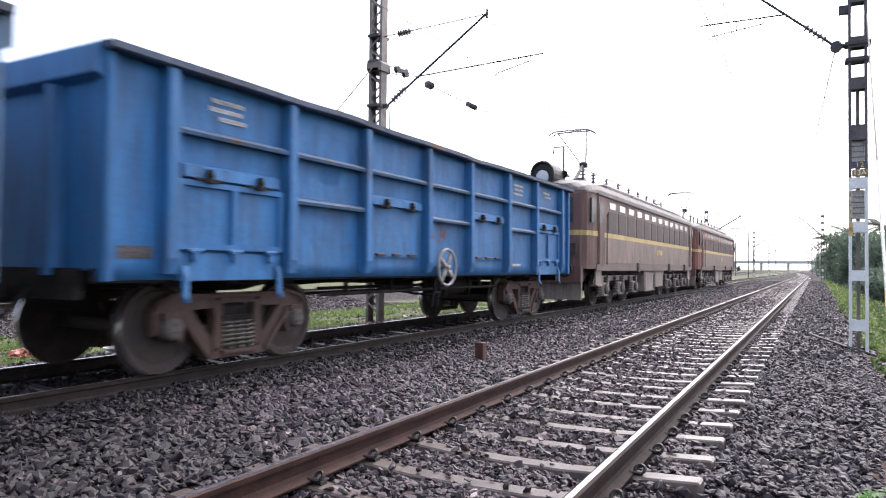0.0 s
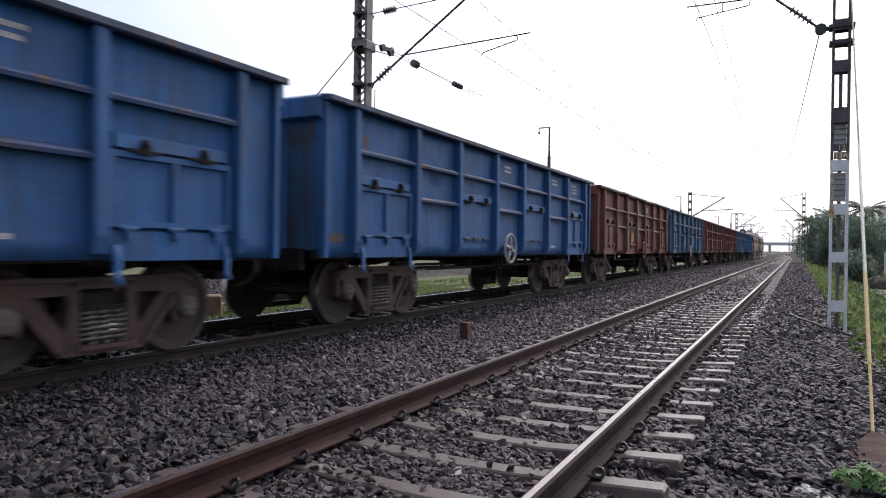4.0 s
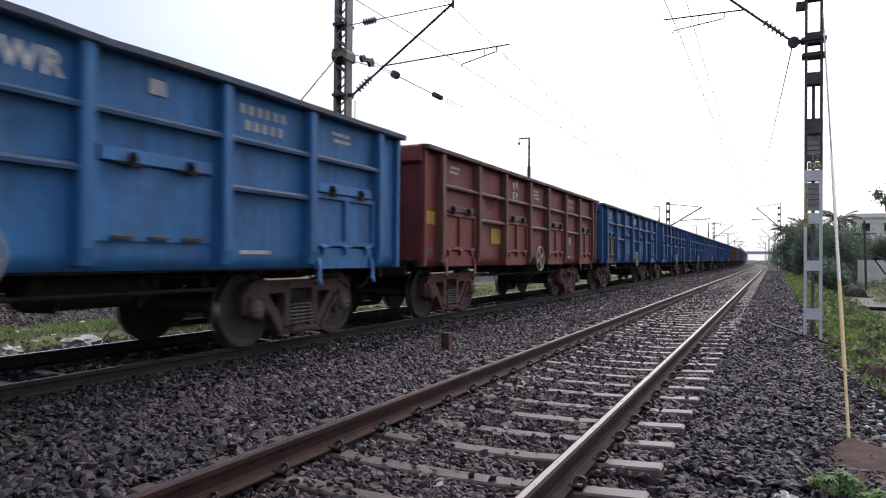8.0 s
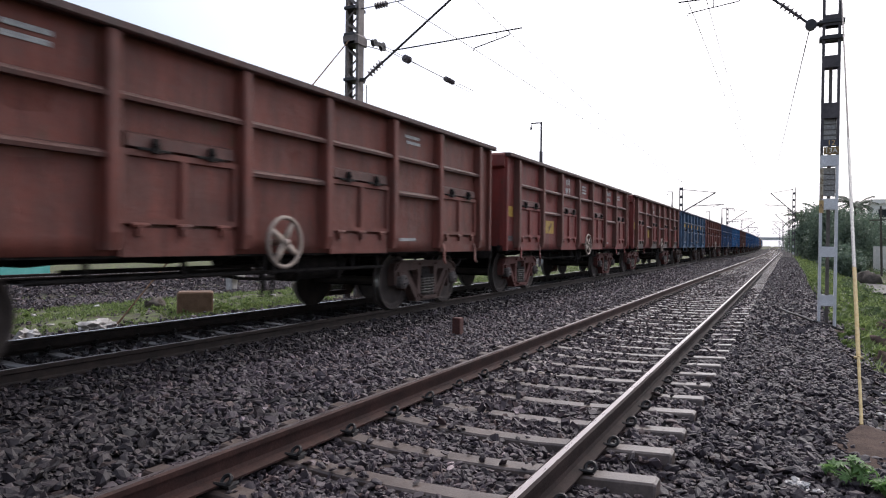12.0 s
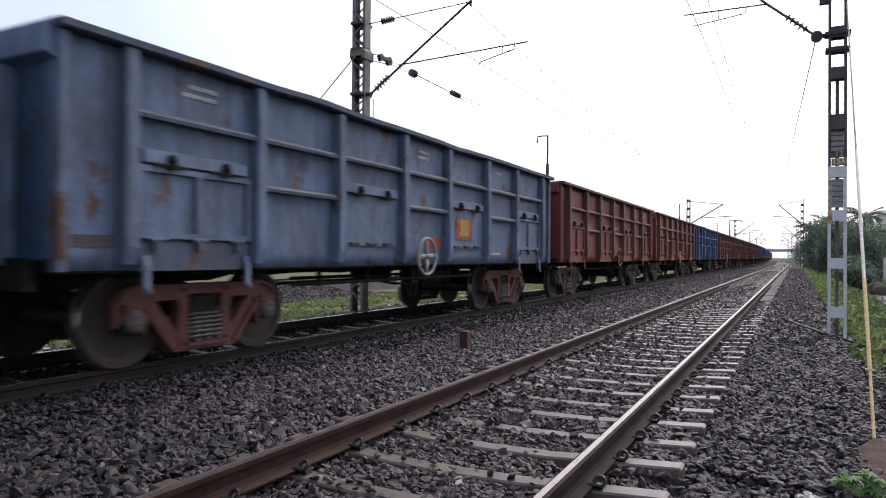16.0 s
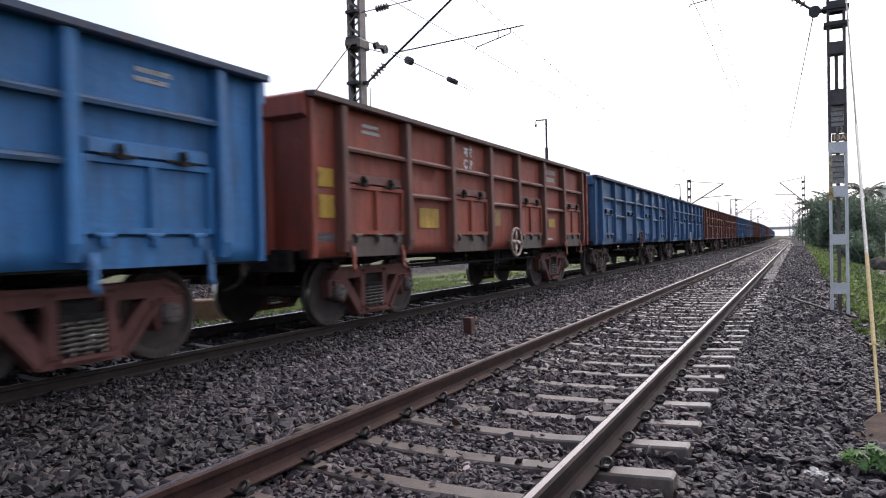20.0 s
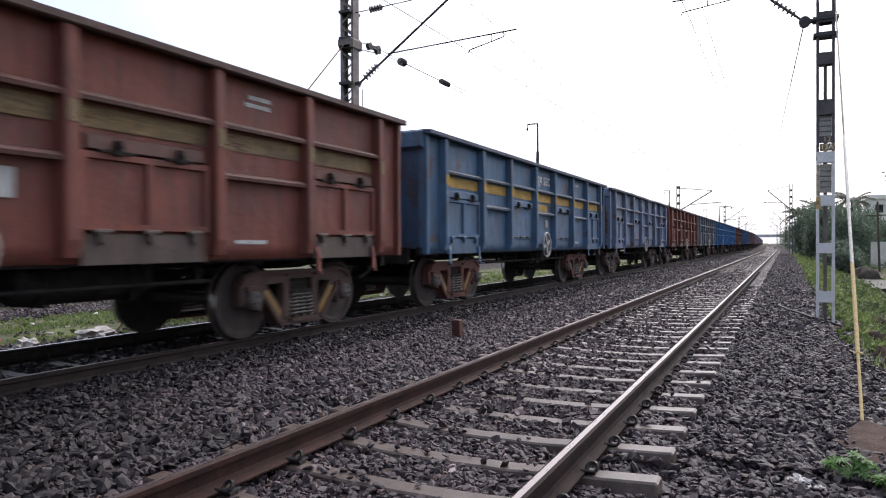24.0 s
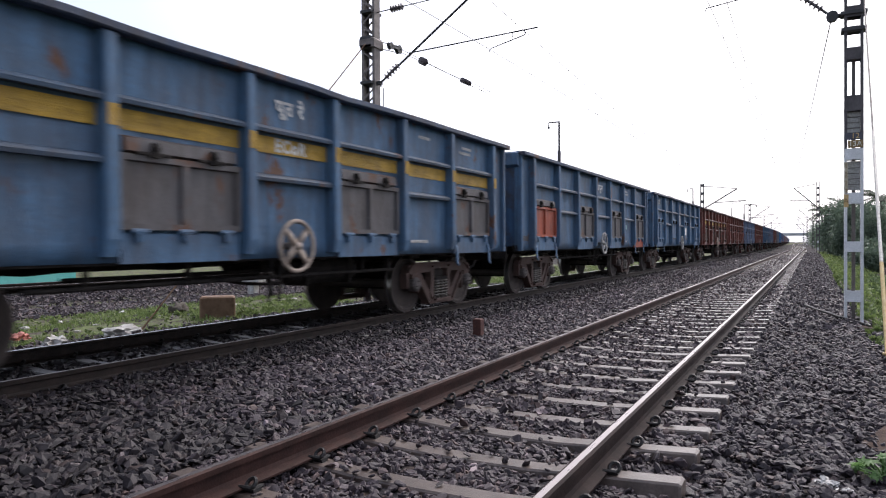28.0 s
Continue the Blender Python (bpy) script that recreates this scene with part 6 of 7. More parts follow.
        part("equipment_case", built(bevel_box, k * 1.1 - 0.3, k * 1.1 + 0.3, -1.5, -0.2, 0.3, 1.06, 0.05), LOCO_GEAR, root)
        part("equipment_case", built(bevel_box, k * 1.1 - 0.3, k * 1.1 + 0.3, 0.1, 1.5, 0.42, 1.06, 0.05), LOCO_GEAR, root)
        part("air_reservoir", built(tube, (k * 1.25, -1.6, 1.0), (k * 1.25, 1.7, 1.0), 0.14, 12), LOCO_GEAR, root)
    part("roof_dome", built(lathe, [(0.04, -0.1), (0.3, -0.12), (0.34, -0.2), (0.38, -0.18), (0.4, 0.0), (0.4, 0.5), (0.3, 0.62), (0.02, 0.66)], "y", (0.1, -8.25, 3.78), 20), CLIP, root, "black barrel headlamp hood")
    part("lamp_glass", built(lathe, [(0.2, 0.0), (0.14, -0.03), (0.02, -0.04)], "y", (0.1, -8.39, 3.7), 18), GLASS, root)
    part("horn", built(lathe, [(0.03, 0.3), (0.05, 0.1), (0.12, -0.1), (0.02, -0.08)], "y", (0.5, -7.6, 3.85), 12), CLIP, root)
    part("horn", built(lathe, [(0.03, 0.3), (0.05, 0.1), (0.14, -0.1), (0.02, -0.08)], "y", (0.2, -7.5, 3.9), 12), CLIP, root)
    for y0, y1 in ((-5.6, -2.6), (-2.5, 0.6), (0.7, 3.6), (3.7, 6.0)):
        part("roof_hatch", built(bevel_box, -1.15, 1.15, y0, y1, 3.6, 3.8, 0.06), LOCO_ROOF, root)
    for y in (-6.6, -5.6, -4.2, -2.8, -1.4, 0.0, 1.4, 2.8, 4.2):
        part("roof_insulator", built(disc_insulator, (0.7, y, 3.72), (0.7, y, 4.15), 0.1, 4), PORCELAIN, root)
    part("roof_busbar", built(tube, (0.7, -6.6, 4.16), (0.7, 4.2, 4.16), 0.018, 6), WIRE, root)
    # raised pantograph near the rear, folded one near the front
    pan = part("pantograph", built(box, -0.5, 0.5, -6.2, -5.3, 3.86, 3.92), FITTING, root)
    part("lower_arm", built(tube, (0, -5.5, 3.95), (0, -4.6, 4.62), 0.06, 8), FITTING, pan)
    for x in (-0.25, 0.25):
        part("upper_arm", built(tube, (x * 0.3, -4.6, 4.62), (x * 2.0, -5.7, 5.5), 0.02, 6), FITTING, pan)
    part("stay_rod", built(tube, (0.05, -4.55, 4.66), (0.35, -5.1, 5.3), 0.012, 6), FITTING, pan)
    part("knuckle", built(bevel_box, -0.14, 0.14, -4.7, -4.48, 4.52, 4.72, 0.05), CLIP, pan)
    part("spring_case", built(tube, (0.2, -5.6, 3.98), (0.2, -5.0, 4.02), 0.07, 8), CLIP, pan)
    for y in (-5.83, -5.57):
        part("contact_strip", built(bent, [(-0.8, y, 5.42), (-0.6, y, 5.53), (0, y, 5.55), (0.6, y, 5.53), (0.8, y, 5.42)], 0.025, 6), FITTING, pan)
    fold = part("folded_pantograph", built(box, -0.6, 0.6, 3.9, 5.9, 3.86, 3.92), FITTING, root)
    part("arm", built(tube, (0, 4.0, 3.98), (0, 5.9, 4.12), 0.04, 6), FITTING, fold)
    part("contact_strip", built(bent, [(-0.9, 5.0, 4.02), (-0.66, 5.0, 4.16), (0.66, 5.0, 4.16), (0.9, 5.0, 4.02)], 0.025, 6), FITTING, fold)
    part("underframe", built(box, -1.2, 1.2, -8.2, 8.2, 0.95, 1.2), UNDER, root)
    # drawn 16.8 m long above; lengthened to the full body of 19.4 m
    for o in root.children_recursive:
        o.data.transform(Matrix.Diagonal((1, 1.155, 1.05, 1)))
    for by in (-5.3, 5.3):
        bg = part("bogie", built(box, -0.9, 0.9, by - 2.5, by + 2.5, 0.5, 0.75), UNDER, root)
        for k in (-1, 1):
            part("bogie_frame", built(prism_x, [(by - 2.9, 0.72), (by - 2.7, 0.95), (by + 2.7, 0.95), (by + 2.9, 0.72), (by + 2.3, 0.66), (by + 1.5, 0.78), (by - 1.5, 0.78), (by - 2.3, 0.66)], k * 1.14 - 0.06, k * 1.14 + 0.06), LOCO_GEAR, bg)
            for y in (-2.0, 0.0, 2.0):
                part("axle_box", built(bevel_box, k * 1.22 - 0.14, k * 1.22 + 0.14, by + y - 0.24, by + y + 0.24, 0.32, 0.74, 0.06), LOCO_GEAR, bg)
                part("axle_cover", built(lathe, [(0.17, 0.0), (0.17, k * 0.06), (0.1, k * 0.1)], "x", (k * 1.36, by + y, 0.54), 14), CAP_PALE, bg)
                for dy in (-0.42, 0.42):
                    part("spring", built(disc_insulator, (k * 1.24, by + y + dy, 0.42), (k * 1.24, by + y + dy, 0.92), 0.12, 6), CAP_PALE, bg)
                part("brake_hanger", built(prism_x, [(by + y + 0.66, 0.3), (by + y + 0.76, 0.28), (by + y + 0.86, 0.95), (by + y + 0.74, 0.95)], k * 1.2 - 0.04, k * 1.2 + 0.04), LOCO_GEAR, bg)
        for y in (-2.0, 0.0, 2.0):
            ws = place("wheelset", W["wheelset"], None, bg)
            ws.matrix_parent_inverse = pose(0, by + y, 0.53) @ Matrix.Diagonal((1, 1.06, 1.06, 1))
            WHEELSETS.append(ws)
    return root


make_train()
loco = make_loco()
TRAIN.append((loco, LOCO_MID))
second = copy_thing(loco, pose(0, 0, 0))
tagged(second, "faded electric locomotive with red-brown ends and dull yellow band", "locomotive", "locomotives")
for o in second.children:
    if o.name.startswith(("upper_body", "lower_body")):
        o.material_slots[0].link = "OBJECT"
        o.material_slots[0].material = LOCO_RED
WHEELSETS.extend(o for o in second.children_recursive if o.name.startswith("wheelset"))
TRAIN.append((second, LOCO_MID + LOCO_PITCH))


# ---------------------------------------------------------------- plants
def leaf_cloud(g, n, centre, radii, size):
    """n small leaf cards of four corners, clumped in an uneven crown."""
    clumps = g.normal(0, 0.5, (max(4, n // 60), 3))
    clumps /= np.maximum(1, np.linalg.norm(clumps, axis=1) / 0.95)[:, None]
    c = clumps[g.integers(0, len(clumps), n)] + g.normal(0, 0.16, (n, 3))
    c = np.asarray(centre) + c * np.asarray(radii)
    u = g.normal(0, 1, (n, 3))
    u /= np.linalg.norm(u, axis=1)[:, None]
    w = np.cross(u, g.normal(0, 1, (n, 3)))
    w /= np.linalg.norm(w, axis=1)[:, None]
    s = size * g.uniform(0.6, 1.4, n)[:, None]
    v = np.stack([c - u * s, c + w * s * 0.45, c + u * s, c - w * s * 0.45], 1).reshape(-1, 3)
    return v, (np.arange(n)[:, None] * 4 + np.arange(4)[None])


def make_tree(x, y, height, spread, seed, label, mat=None, leaves=1500, size=0.3):
    g = np.random.default_rng(seed)
    z0 = ground_z(x, y) - 0.1
    tree = thing("tree", label, "tree", "lineside trees", pose(x, y, z0))
    bm = bmesh.new()
    lean = g.uniform(-0.4, 0.4, 2)
    tube(bm, (0, 0, 0), (lean[0], lean[1], height * 0.5), 0.03 * height, 8, 0.018 * height)
    for k in range(6):
        a = g.uniform(0, 6.28)
        p = Vector((lean[0], lean[1], height * 0.5)) * g.uniform(0.6, 1.0)
        tube(bm, p, p + Vector((math.cos(a) * spread * 0.6, math.sin(a) * spread * 0.6, height * g.uniform(0.12, 0.4))), 0.012 * height, 6, 0.004 * height)
    part("trunk", bm, BARK, tree)
    v, f = leaf_cloud(g, leaves, (0, 0, height * 0.5), (spread, spread, height * 0.5), size)
    crown = soup("crown", v, f, mat or LEAF)
    crown.parent = tree


def make_palm(x, y, height, seed):
    g = np.random.default_rng(seed)
    palm = thing("palm_tree", "tall coconut palm with drooping fronds", "palm tree", "lineside palms", pose(x, y, ground_z(x, y) - 0.1))
    part("trunk", built(bent, [(0, 0, 0), (0.2, 0, height * 0.4), (0.1, 0.1, height * 0.8), (0, 0, height)], 0.16, 8), BARK, palm)
    for k in range(24):
        a, up = g.uniform(0, 6.28), g.uniform(0.1, 1.1)
        L = g.uniform(1.7, 2.5)
        bm = bmesh.new()
        prev = None
        for i in range(8):
            u = i / 7
            r = L * u
            z = height + up * r - 0.42 * r * r * (0.6 if up > 0.6 else 1.0) * 0.8
            c = Vector((math.cos(a) * r, math.sin(a) * r, z))
            side = Vector((-math.sin(a), math.cos(a), 0))
            if prev is not None:
                mid_p = prev.lerp(c, 0.5)
                for s in (-1, 1):
                    for q in (0.05, 0.3, 0.55, 0.8):
                        b0 = prev.lerp(c, q)
                        tip = b0 + side * s * 0.75 * (1 - 0.6 * u) + (c - prev) * 0.7 - Vector((0, 0, 0.3))
                        vs = [bm.verts.new(b0), bm.verts.new(b0 + (c - prev) * 0.28), bm.verts.new(tip)]
                        bm.faces.new(vs)
            prev = c
        part("frond", bm, PALM, palm)


TREE_A = "dense dark green tree beside the line"
for k, (x, y, h, s) in enumerate([(7.2, 100, 6.8, 2.6), (8.8, 94, 7.2, 2.8), (10.2, 104, 7.8, 2.8), (7.0, 125, 8.0, 3.0), (9.6, 128, 8.6, 3.4), (6.6, 155, 8.4, 3.2),
                                  (8.6, 165, 9.0, 4.0), (6.2, 190, 8.4, 3.6), (5.6, 235, 9.0, 4.0), (5.0, 290, 9.5, 4.5), (4.5, 350, 10.0, 5.5), (7.2, 84, 3.0, 2.0), (6.8, 74, 2.2, 1.5),
                                  (13.2, 114, 6.3, 2.8), (18.3, 112, 9.4, 2.2), (16.0, 108, 5.4, 2.2), (5.0, 107, 7.6, 2.0), (6.3, 99, 7.6, 2.2)]):
    make_tree(x, y, h, s, 40 + k, TREE_A, LEAF, 9000, 0.16)
make_palm(3.7, 112, 6.0, 3)
make_palm(9.6, 100, 8.2, 4)
make_palm(6.2, 112, 7.8, 5)
make_tree(12.6, 66, 7.0, 1.5, 80, "sparse tree with thin crown near the ditch", LEAF, 500, 0.2)
bare = thing("tree", "half-bare tree with slanting limbs and one leafy tuft", "tree", "lineside trees", pose(11.6, 67, -1.4))
bm = bmesh.new()
for pts in ([(0, 0, 0), (-0.4, 0, 2.0), (-0.3, 0, 4.0), (-0.8, 0, 8.2)], [(-0.4, 0, 1.9), (-1.3, 0, 3.0), (-2.4, 0, 3.5)], [(-0.3, 0, 1.2), (-1.2, 0.1, 1.8), (-1.9, 0, 2.9)], [(-0.35, 0, 3.2), (0.6, 0, 4.6), (1.4, 0, 5.2)], [(-0.5, 0, 5.5), (-1.1, 0.2, 7.0), (-1.2, 0, 8.3)]):
    bent(bm, pts, 0.07, 6)
part("trunk", bm, BARK, bare)
v_leaf, f_leaf = leaf_cloud(np.random.default_rng(81), 700, (-0.9, 0, 8.3), (1.35, 1.2, 1.25), 0.15)
soup("crown", v_leaf, f_leaf, LEAF).parent = bare
for k in range(9):
    x = -78 + 5.5 * k + rng.uniform(-2, 2)
    make_tree(x, 330 + rng.uniform(-40, 90), 6 + rng.uniform(-1, 3), 5, 120 + k, "distant tree beyond the yard, leaf colour paled as haze", LEAF_FAR, 500, 0.8)


def strew(name, label, boxes, material, seed, h=0.16):
    """Grass blades in ragged tufts over rectangles (x0, x1, y0, y1, count)."""
    g = np.random.default_rng(seed)
    vs, n_all = [], 0
    for x0, x1, y0, y1, n in boxes:
        tx, ty = g.uniform(x0, x1, n // 9), g.uniform(y0, y1, n // 9)
        keep = np.array([noise.noise((a * 0.55, b * 0.4, 3.0)) > -0.12 for a, b in zip(tx, ty)])
        tx, ty = tx[keep], ty[keep]
        k = g.integers(0, len(tx), n)
        px, py = tx[k] + g.normal(0, 0.09, n), ty[k] + g.normal(0, 0.09, n)
        pz = np.array([ground_z(a, b) for a, b in zip(px, py)]) - 0.04
        a = g.uniform(0, 6.28, n)
        hh = h * g.uniform(0.35, 1.2, n)
        d = np.stack([np.cos(a), np.sin(a), 0 * a], 1) * 0.012
        base = np.stack([px, py, pz], 1)
        lean = np.stack([g.normal(0, 0.5, n) * hh, g.normal(0, 0.5, n) * hh, hh], 1)
        vs.append(np.stack([base - d, base + d, base + lean], 1).reshape(-1, 3))
        n_all += n
    ob = soup(name, np.concatenate(vs), np.arange(3 * n_all).reshape(-1, 3), material)
    tagged(ob, label, "grass", kind="stuff")


strew("grass_verge", "short green grass and weeds along the ballast edge", [(3.1, 5.5, 9, 22, 6500), (2.85, 7, 22, 60, 20000), (2.9, 9, 60, 120, 16000)], GRASS, 21, 0.2)
strew("grass_strip", "thin patchy grass between the tracks", [(-13.6, -8.1, 5, 26, 30000), (-14.5, -8.6, 26, 60, 12000)], GRASS, 22, 0.1)


def weeds(name, label, spots, material, seed, leaf):
    """Low leafy weed clumps along the verge, strewn over rectangles (x0, x1, y0, y1, clumps, height)."""
    g = np.random.default_rng(seed)
    vs, fs, base = [], [], 0
    for x0, x1, y0, y1, n, h in spots:
        for k in range(n):
            x, y = g.uniform(x0, x1), g.uniform(y0, y1)
            if noise.noise((x * 0.6, y * 0.3, 9.0)) < -0.15:
                continue
            s = g.uniform(0.5, 1.3)
            v, f = leaf_cloud(g, 34, (x, y, ground_z(x, y) + h * s * 0.4), (h * s * 1.4, h * s * 1.4, h * s * 0.6), leaf * s)
            vs.append(v)
            fs.append(f + base)
            base += len(v)
    ob = soup(name, np.concatenate(vs), np.concatenate(fs), material)
    tagged(ob, label, "weeds", kind="stuff")


def castor_leaf(bm, centre, a, tilt, size):
    """A lobed star-shaped leaf."""
    R = Euler((tilt, 0, a)).to_matrix()
    n = 14
    vs = []
    for k in range(n):
        r = size * (1.0 if k % 2 == 0 else 0.45)
        b = 2 * math.pi * k / n
        vs.append(bm.verts.new(Vector(centre) + R @ Vector((r * math.cos(b), r * math.sin(b), 0.18 * r * (1 if k % 2 else -1)))))
    c = bm.verts.new(Vector(centre) + R @ Vector((0, 0, 0.01)))
    for k in range(n):
        bm.faces.new((c, vs[k], vs[(k + 1) % n]))


def make_castor(x, y, seed, count, spread, tall):
    g = np.random.default_rng(seed)
    p = thing("castor_plant", "low bright green plant with lobed leaves growing from ballast", "plant", "low plants", pose(x, y, ground_z(x, y)))
    for k in range(count):
        a, r = g.uniform(0, 6.28), spread * math.sqrt(g.uniform(0.02, 1))
        c = (math.cos(a) * r, math.sin(a) * r * 0.8, 0.05 + tall * g.uniform(0.1, 1.0) * (1.15 - r / spread))
        part("stalk", built(bent, [(0, 0, -0.05), (c[0] * 0.4, c[1] * 0.4, c[2] * 0.65), c], 0.005, 5), LEAF_PLANT, p)
        bm = bmesh.new()
        castor_leaf(bm, c, g.uniform(0, 6.28), g.uniform(-0.9, 0.9), g.uniform(0.04, 0.075))
        part("leaf", bm, LEAF_PLANT, p)


weeds("verge_weeds", "leafy green weeds along the ballast edge and ditch bank", [(3.0, 5.5, 8.5, 20, 150, 0.12), (2.65, 3.5, 11.5, 24, 80, 0.075), (2.6, 3.4, 24, 48, 90, 0.1), (2.85, 6.5, 20, 50, 300, 0.18), (3.0, 9, 50, 100, 380, 0.32)], GRASS, 31, 0.07)
weeds("bank_weeds", "tall dark green weeds and shrubs on the ditch bank", [(3.9, 6.2, 11, 30, 150, 0.2), (4.2, 6.6, 30, 62, 150, 0.38), (9.8, 14.0, 44, 84, 170, 0.6), (6.2, 10.5, 74, 92, 120, 0.6)], WEED, 33, 0.075)
weeds("strip_weeds", "sparse weeds on the soil beyond the goods train", [(-13.4, -8.4, 6, 30, 420, 0.07)], GRASS, 32, 0.035)
make_castor(2.43, 5.12, 5, 27, 0.17, 0.24)
make_castor(2.6, 4.95, 6, 14, 0.1, 0.14)


# ---------------------------------------------------------------- clutter
def lump(name, label, x, y, size, material, seed, flat=0.6):
    """A crumpled bag or lump lying on the ground."""
    bm = bmesh.new()
    bmesh.ops.create_icosphere(bm, subdivisions=3, radius=1.0)
    for v in bm.verts:
        k = 1 + 0.5 * noise.noise(v.co * 1.7 + Vector((seed * 3.1, 0, 0))) + 0.5 * abs(noise.noise(v.co * 2.6 + Vector((0, seed * 2.3, 0)))) + 0.4 * noise.noise(v.co * 5.0 + Vector((0, 0, seed))) - 0.5 * abs(noise.noise(v.co * 9.0 + Vector((seed, 0, 0))))
        v.co = Vector((v.co.x * size * k, v.co.y * size * k * 0.8, max(-0.1, v.co.z) * size * flat * k))
    ob = new(name, mesh_of(name, bm, [material], smooth=name != "plastic_bag"))
    ob.matrix_basis = pose(x, y, ground_z(x, y) + 0.01, 0, 0, seed * 47)
    tagged(ob, label, "litter", "litter")


lump("plastic_bag", "large crumpled dirty white plastic sack on grass", -8.15, 7.45, 0.33, LITTER, 1, 0.4)
lump("plastic_bag", "crumpled dirty white plastic bag beside the track", -7.75, 6.05, 0.2, LITTER, 2, 0.65)
lump("plastic_bag", "crumpled white plastic bag on ballast", 2.11, 4.86, 0.07, LITTER, 3, 0.6)
lump("plastic_bag", "small white plastic scrap on ballast", 2.22, 4.78, 0.04, LITTER, 4, 0.6)
lump("plastic_bag", "faded red plastic scrap on grass", -9.6, 6.6, 0.16, LITTER_RED, 5, 0.6)
for k in range(26):
    lump("litter_scrap", "small pale scrap of litter on the grass", rng.uniform(-13.5, -8.3), rng.uniform(6, 24), rng.uniform(0.03, 0.09), LITTER, 10 + k, 0.4)
for k in range(14):
    lump("litter_scrap", "small plastic scrap among stones", rng.uniform(2.75, 3.3), rng.uniform(6.6, 8.6), rng.uniform(0.015, 0.04), LITTER_TEAL if k % 3 == 0 else LITTER, 50 + k, 0.5)
lump("earth_mound", "heap of dry weeds and rubbish", -11.4, 11.4, 0.24, BARK, 90, 0.7)
for k in range(16):
    lump("boulder", "rough dark boulder lying in the verge", rng.uniform(3.2, 6.0), rng.uniform(9, 20), rng.uniform(0.08, 0.24), BLOCK, 70 + k, 0.7)

lump("earth_mound", "dark heap of rubbish and mud beside the ditch", 7.6, 61, 1.0, BARK, 95, 1.0)
block = thing("stay_block", "weathered sloping concrete stay block with plants growing round", "concrete block", at=pose(2.6, 6.28, 0.0))
bm = bmesh.new()
crown_v = [bm.verts.new(p) for p in ((-0.025, 0.12, -0.012), (0.025, 0.12, -0.012))]
rim_v = [bm.verts.new(p) for p in ((-0.24, -0.35, -0.07), (0.0, -1.0, -0.1), (0.6, -0.75, -0.12), (0.5, 0.0, -0.12), (-0.05, 0.3, -0.1))]
foot_v = [bm.verts.new((v.co.x * 1.05, v.co.y * 1.05, -0.6)) for v in rim_v]
for f in ((crown_v[0], rim_v[0], rim_v[1]), (crown_v[0], rim_v[1], crown_v[1]), (crown_v[1], rim_v[1], rim_v[2]), (crown_v[1], rim_v[2], rim_v[3]),
          (crown_v[1], rim_v[3], rim_v[4], crown_v[0]), (crown_v[0], rim_v[4], rim_v[0])):
    bm.faces.new(f)
for k in range(5):
    bm.faces.new((rim_v[k], foot_v[k], foot_v[(k + 1) % 5], rim_v[(k + 1) % 5]))
part("block", bm, BLOCK, block)

stub = thing("marker_stub", "short rust-red steel marker stub in ballast", "marker", at=pose(-2.62, 9.75, -0.12))
part("post", built(bevel_box, -0.07, 0.07, -0.07, 0.07, 0, 0.34, 0.012), RUST_BLOCK, stub)

cubeb = thing("concrete_cube", "brown stained concrete block standing in grass", "concrete block", at=pose(-9.25, 10.6, -0.2, 0, 0, 44))
part("block", built(bevel_box, -0.36, 0.36, -0.22, 0.22, 0, 0.5, 0.03), BROWN_BLOCK, cubeb)

post = thing("white_post", "small white painted concrete post", "post", at=pose(-14.6, 17.2, -0.35))
part("shaft", built(bevel_box, -0.14, 0.14, -0.14, 0.14, 0, 0.5, 0.02), LITTER, post)
part("cap", built(bevel_box, -0.42, 0.42, -0.2, 0.2, 0.5, 0.62, 0.02), LITTER, post)

cable = thing("black_cable", "loose black cable lying over the ballast shoulder", "cable")
part("cable", built(bent, [(1.9, 16.6, 0.055), (2.1, 15.7, 0.05), (2.3, 15.0, 0.05), (2.5, 14.35, 0.03), (2.85, 14.1, -0.05), (2.95, 14.4, -0.1)], 0.026, 6), CLIP, cable)

teal = thing("turquoise_wall", "low turquoise painted wall beyond the third track", "wall", at=pose(-30, 18.5, -0.5))
part("panel", built(box, -0.1, 0.1, -2.4, 2.4, 0, 0.75), TEAL, teal)
part("coping", built(box, -0.16, 0.16, -2.45, 2.45, 0.75, 0.82), LITTER, teal)

water = new("ditch_water", mesh_of("ditch_water", built(box, 6.7, 8.9, 48, 66, -1.45, -1.33), [WATER]))
tagged(water, "still murky ditch water", "water", kind="structure")


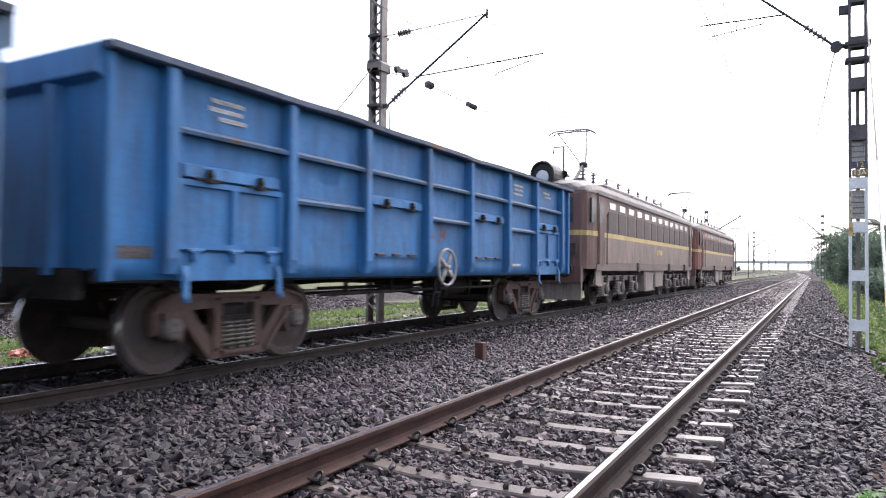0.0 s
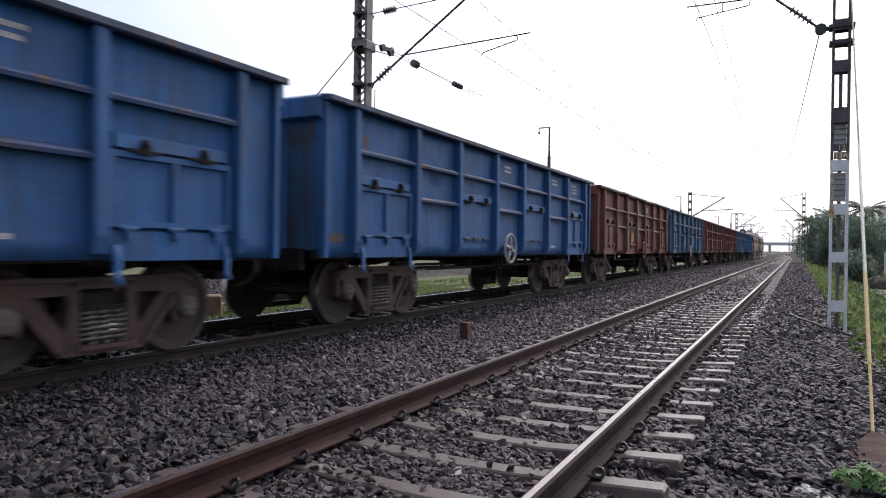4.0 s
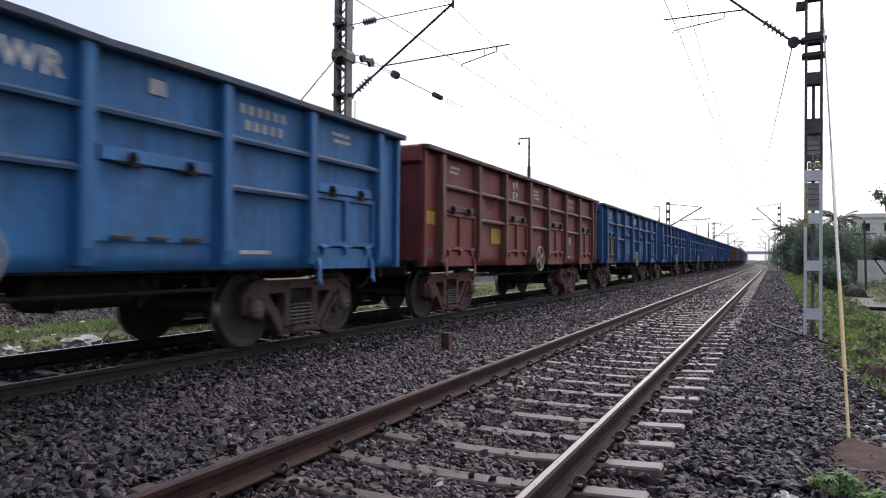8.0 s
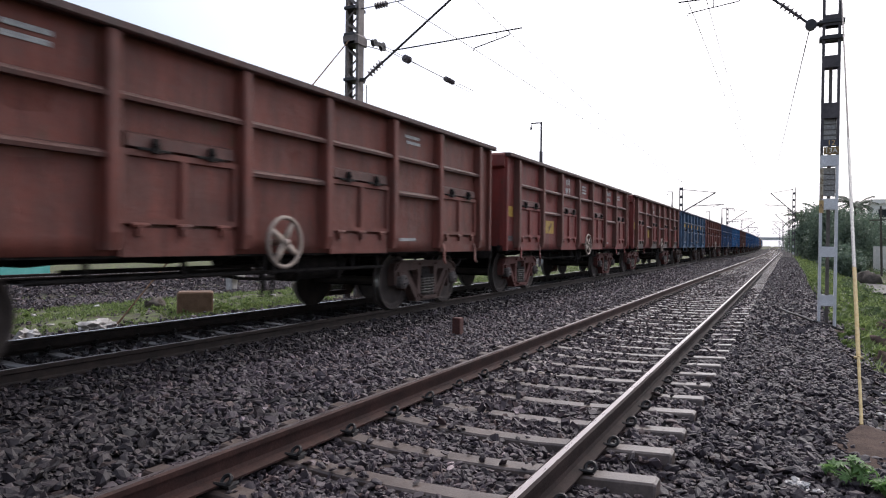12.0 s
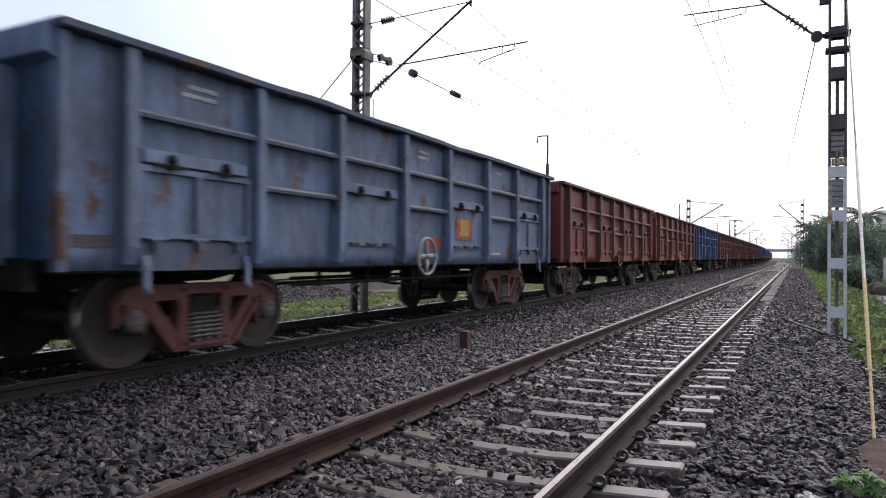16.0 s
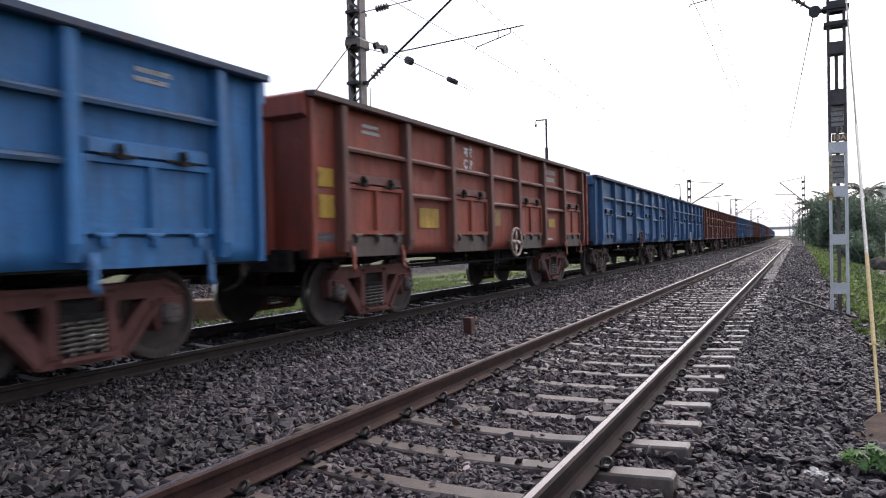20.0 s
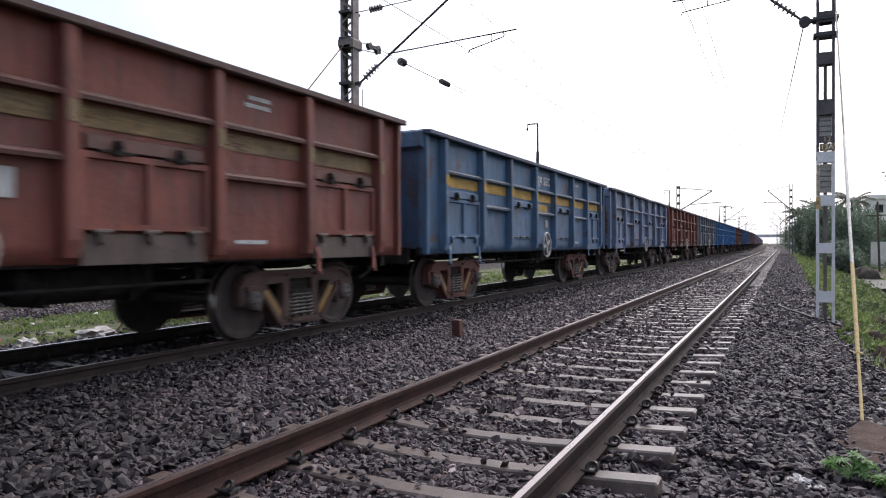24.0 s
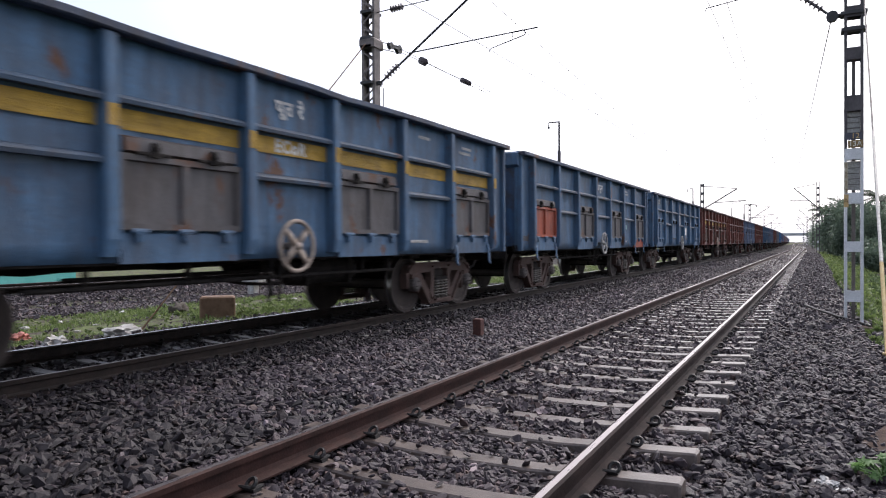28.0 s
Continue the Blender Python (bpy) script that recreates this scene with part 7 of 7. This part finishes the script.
# ---------------------------------------------------------------- distance
def make_house(x, y, w, d, storeys, wall, label, turn=0):
    z = ground_z(x, y) - 0.2
    h = 3.1 * storeys
    house = thing("house", label, "house", "houses", pose(x, y, z, 0, 0, turn))
    body = part("wall", built(box, -w / 2, w / 2, -d / 2, d / 2, 0, h), wall, house)
    part("roof", built(box, -w / 2 - 0.3, w / 2 + 0.3, -d / 2 - 0.3, d / 2 + 0.3, h, h + 0.18), PLASTER_GREY, house)
    part("parapet", built(box, -w / 2, w / 2, -d / 2 - 0.02, -d / 2 + 0.13, h + 0.18, h + 0.75), wall, house)
    for s in range(storeys):
        n = max(2, int(w / 3))
        for k in range(n):
            cx = -w / 2 + (k + 0.5) * w / n
            win = part("window", built(box, cx - 0.55, cx + 0.55, -d / 2 - 0.03, -d / 2 + 0.1, 3.1 * s + 0.95, 3.1 * s + 2.2), DARK_OPENING, house)
            part("sill", built(box, cx - 0.65, cx + 0.65, -d / 2 - 0.14, -d / 2 + 0.0, 3.1 * s + 0.85, 3.1 * s + 0.94), PLASTER_GREY, win)
            part("sunshade", built(box, cx - 0.75, cx + 0.75, -d / 2 - 0.4, -d / 2 + 0.0, 3.1 * s + 2.25, 3.1 * s + 2.33), PLASTER_GREY, win)


make_house(17.3, 135, 6.2, 8, 3, PLASTER, "cream plastered three storey house behind trees", 0)
make_house(18.5, 92, 7, 7, 1, PLASTER_GREY, "low stained plaster house beside the ditch", -4)
pole = thing("utility_pole", "leaning dark wooden utility pole with crossarm", "pole", at=pose(9.6, 72, -1.2, 0, -1.5, 0))
part("shaft", built(tube, (0, 0, 0), (0, 0, 6.3), 0.11, 8, 0.08), BARK, pole)
part("crossarm", built(box, -0.9, 0.9, -0.05, 0.05, 5.0, 5.1), BARK, pole)
wallb = thing("boundary_wall", "stained low wall along the ditch", "wall", at=pose(13.0, 84, -1.25, 0, 0, -4))
part("panel", built(box, -2.9, 2.9, -0.12, 0.12, 0, 2.75), PLASTER_GREY, wallb)
for x in (-2.5, 0, 2.5):
    part("pier", built(box, x - 0.18, x + 0.18, -0.2, 0.2, 0, 2.75), PLASTER_GREY, wallb)


def make_bridge():
    y = 560
    b = thing("road_bridge", "pale hazy concrete road bridge crossing the line far ahead", "bridge", at=pose(-28, y, 0))
    part("deck", built(box, -70, 90, -5, 5, 5.6, 6.6), BRIDGE, b)
    part("parapet", built(box, -70, 90, -5.2, -4.9, 6.6, 7.7), BRIDGE, b)
    for x in (-60, -42, -24, -6, 12, 30, 48, 66, 84):
        part("pier", built(box, x - 0.8, x + 0.8, -3, 3, -0.5, 5.6), BRIDGE, b)


make_bridge()
g_far = np.random.default_rng(300)
v_far, f_far, n_far = [], [], 0
for k in range(14):
    v, f = leaf_cloud(g_far, 420, (-110 + 4 * k + g_far.uniform(-2, 2), 640 + g_far.uniform(-15, 15), 2.2), (4.5, 3, 4.0), 1.2)
    v_far.append(v)
    f_far.append(f + n_far)
    n_far += len(v)
tagged(soup("far_woods", np.concatenate(v_far), np.concatenate(f_far), LEAF_FAR), "low distant woods beyond the bridge, leaf colour paled as haze", "woods", kind="stuff")


# ---------------------------------------------------------------- what moves
END = 28.0


def train_rows(y0):
    """The train keeps a steady speed; rows lie closer where the line bends."""
    times = {0.0, END}
    y1 = y0 + SPEED * END
    for y in [BEND_START - 30 + 10 * k for k in range(13)] + [300, 420]:
        if y0 < y < y1:
            times.add(round((y - y0) / SPEED * FPS) / FPS)
    rows = []
    for t in sorted(times):
        y = y0 + SPEED * t
        c, turn = bend(y)
        rows.append((t, pose(TRAIN_X + c, y, Z_RAIL, 0, 0, turn)))
    return rows


def motions():
    for ob, y0 in TRAIN:
        walk(ob, train_rows(y0))
    # all wheels turn alike: the rolling is keyed once and shared
    first = WHEELSETS[0]
    step = 1.0 / FPS
    turn = math.degrees(SPEED / 0.5 * step)
    walk(first, [(k * step, pose(0, 0, 0, -turn * k)) for k in range(int(END * FPS) + 1)])
    for ob in WHEELSETS[1:]:
        ob.rotation_mode = "QUATERNION"
        ob.animation_data_create()
        ob.animation_data.action = first.animation_data.action
        ob.animation_data.action_slot = first.animation_data.action_slot


motions()
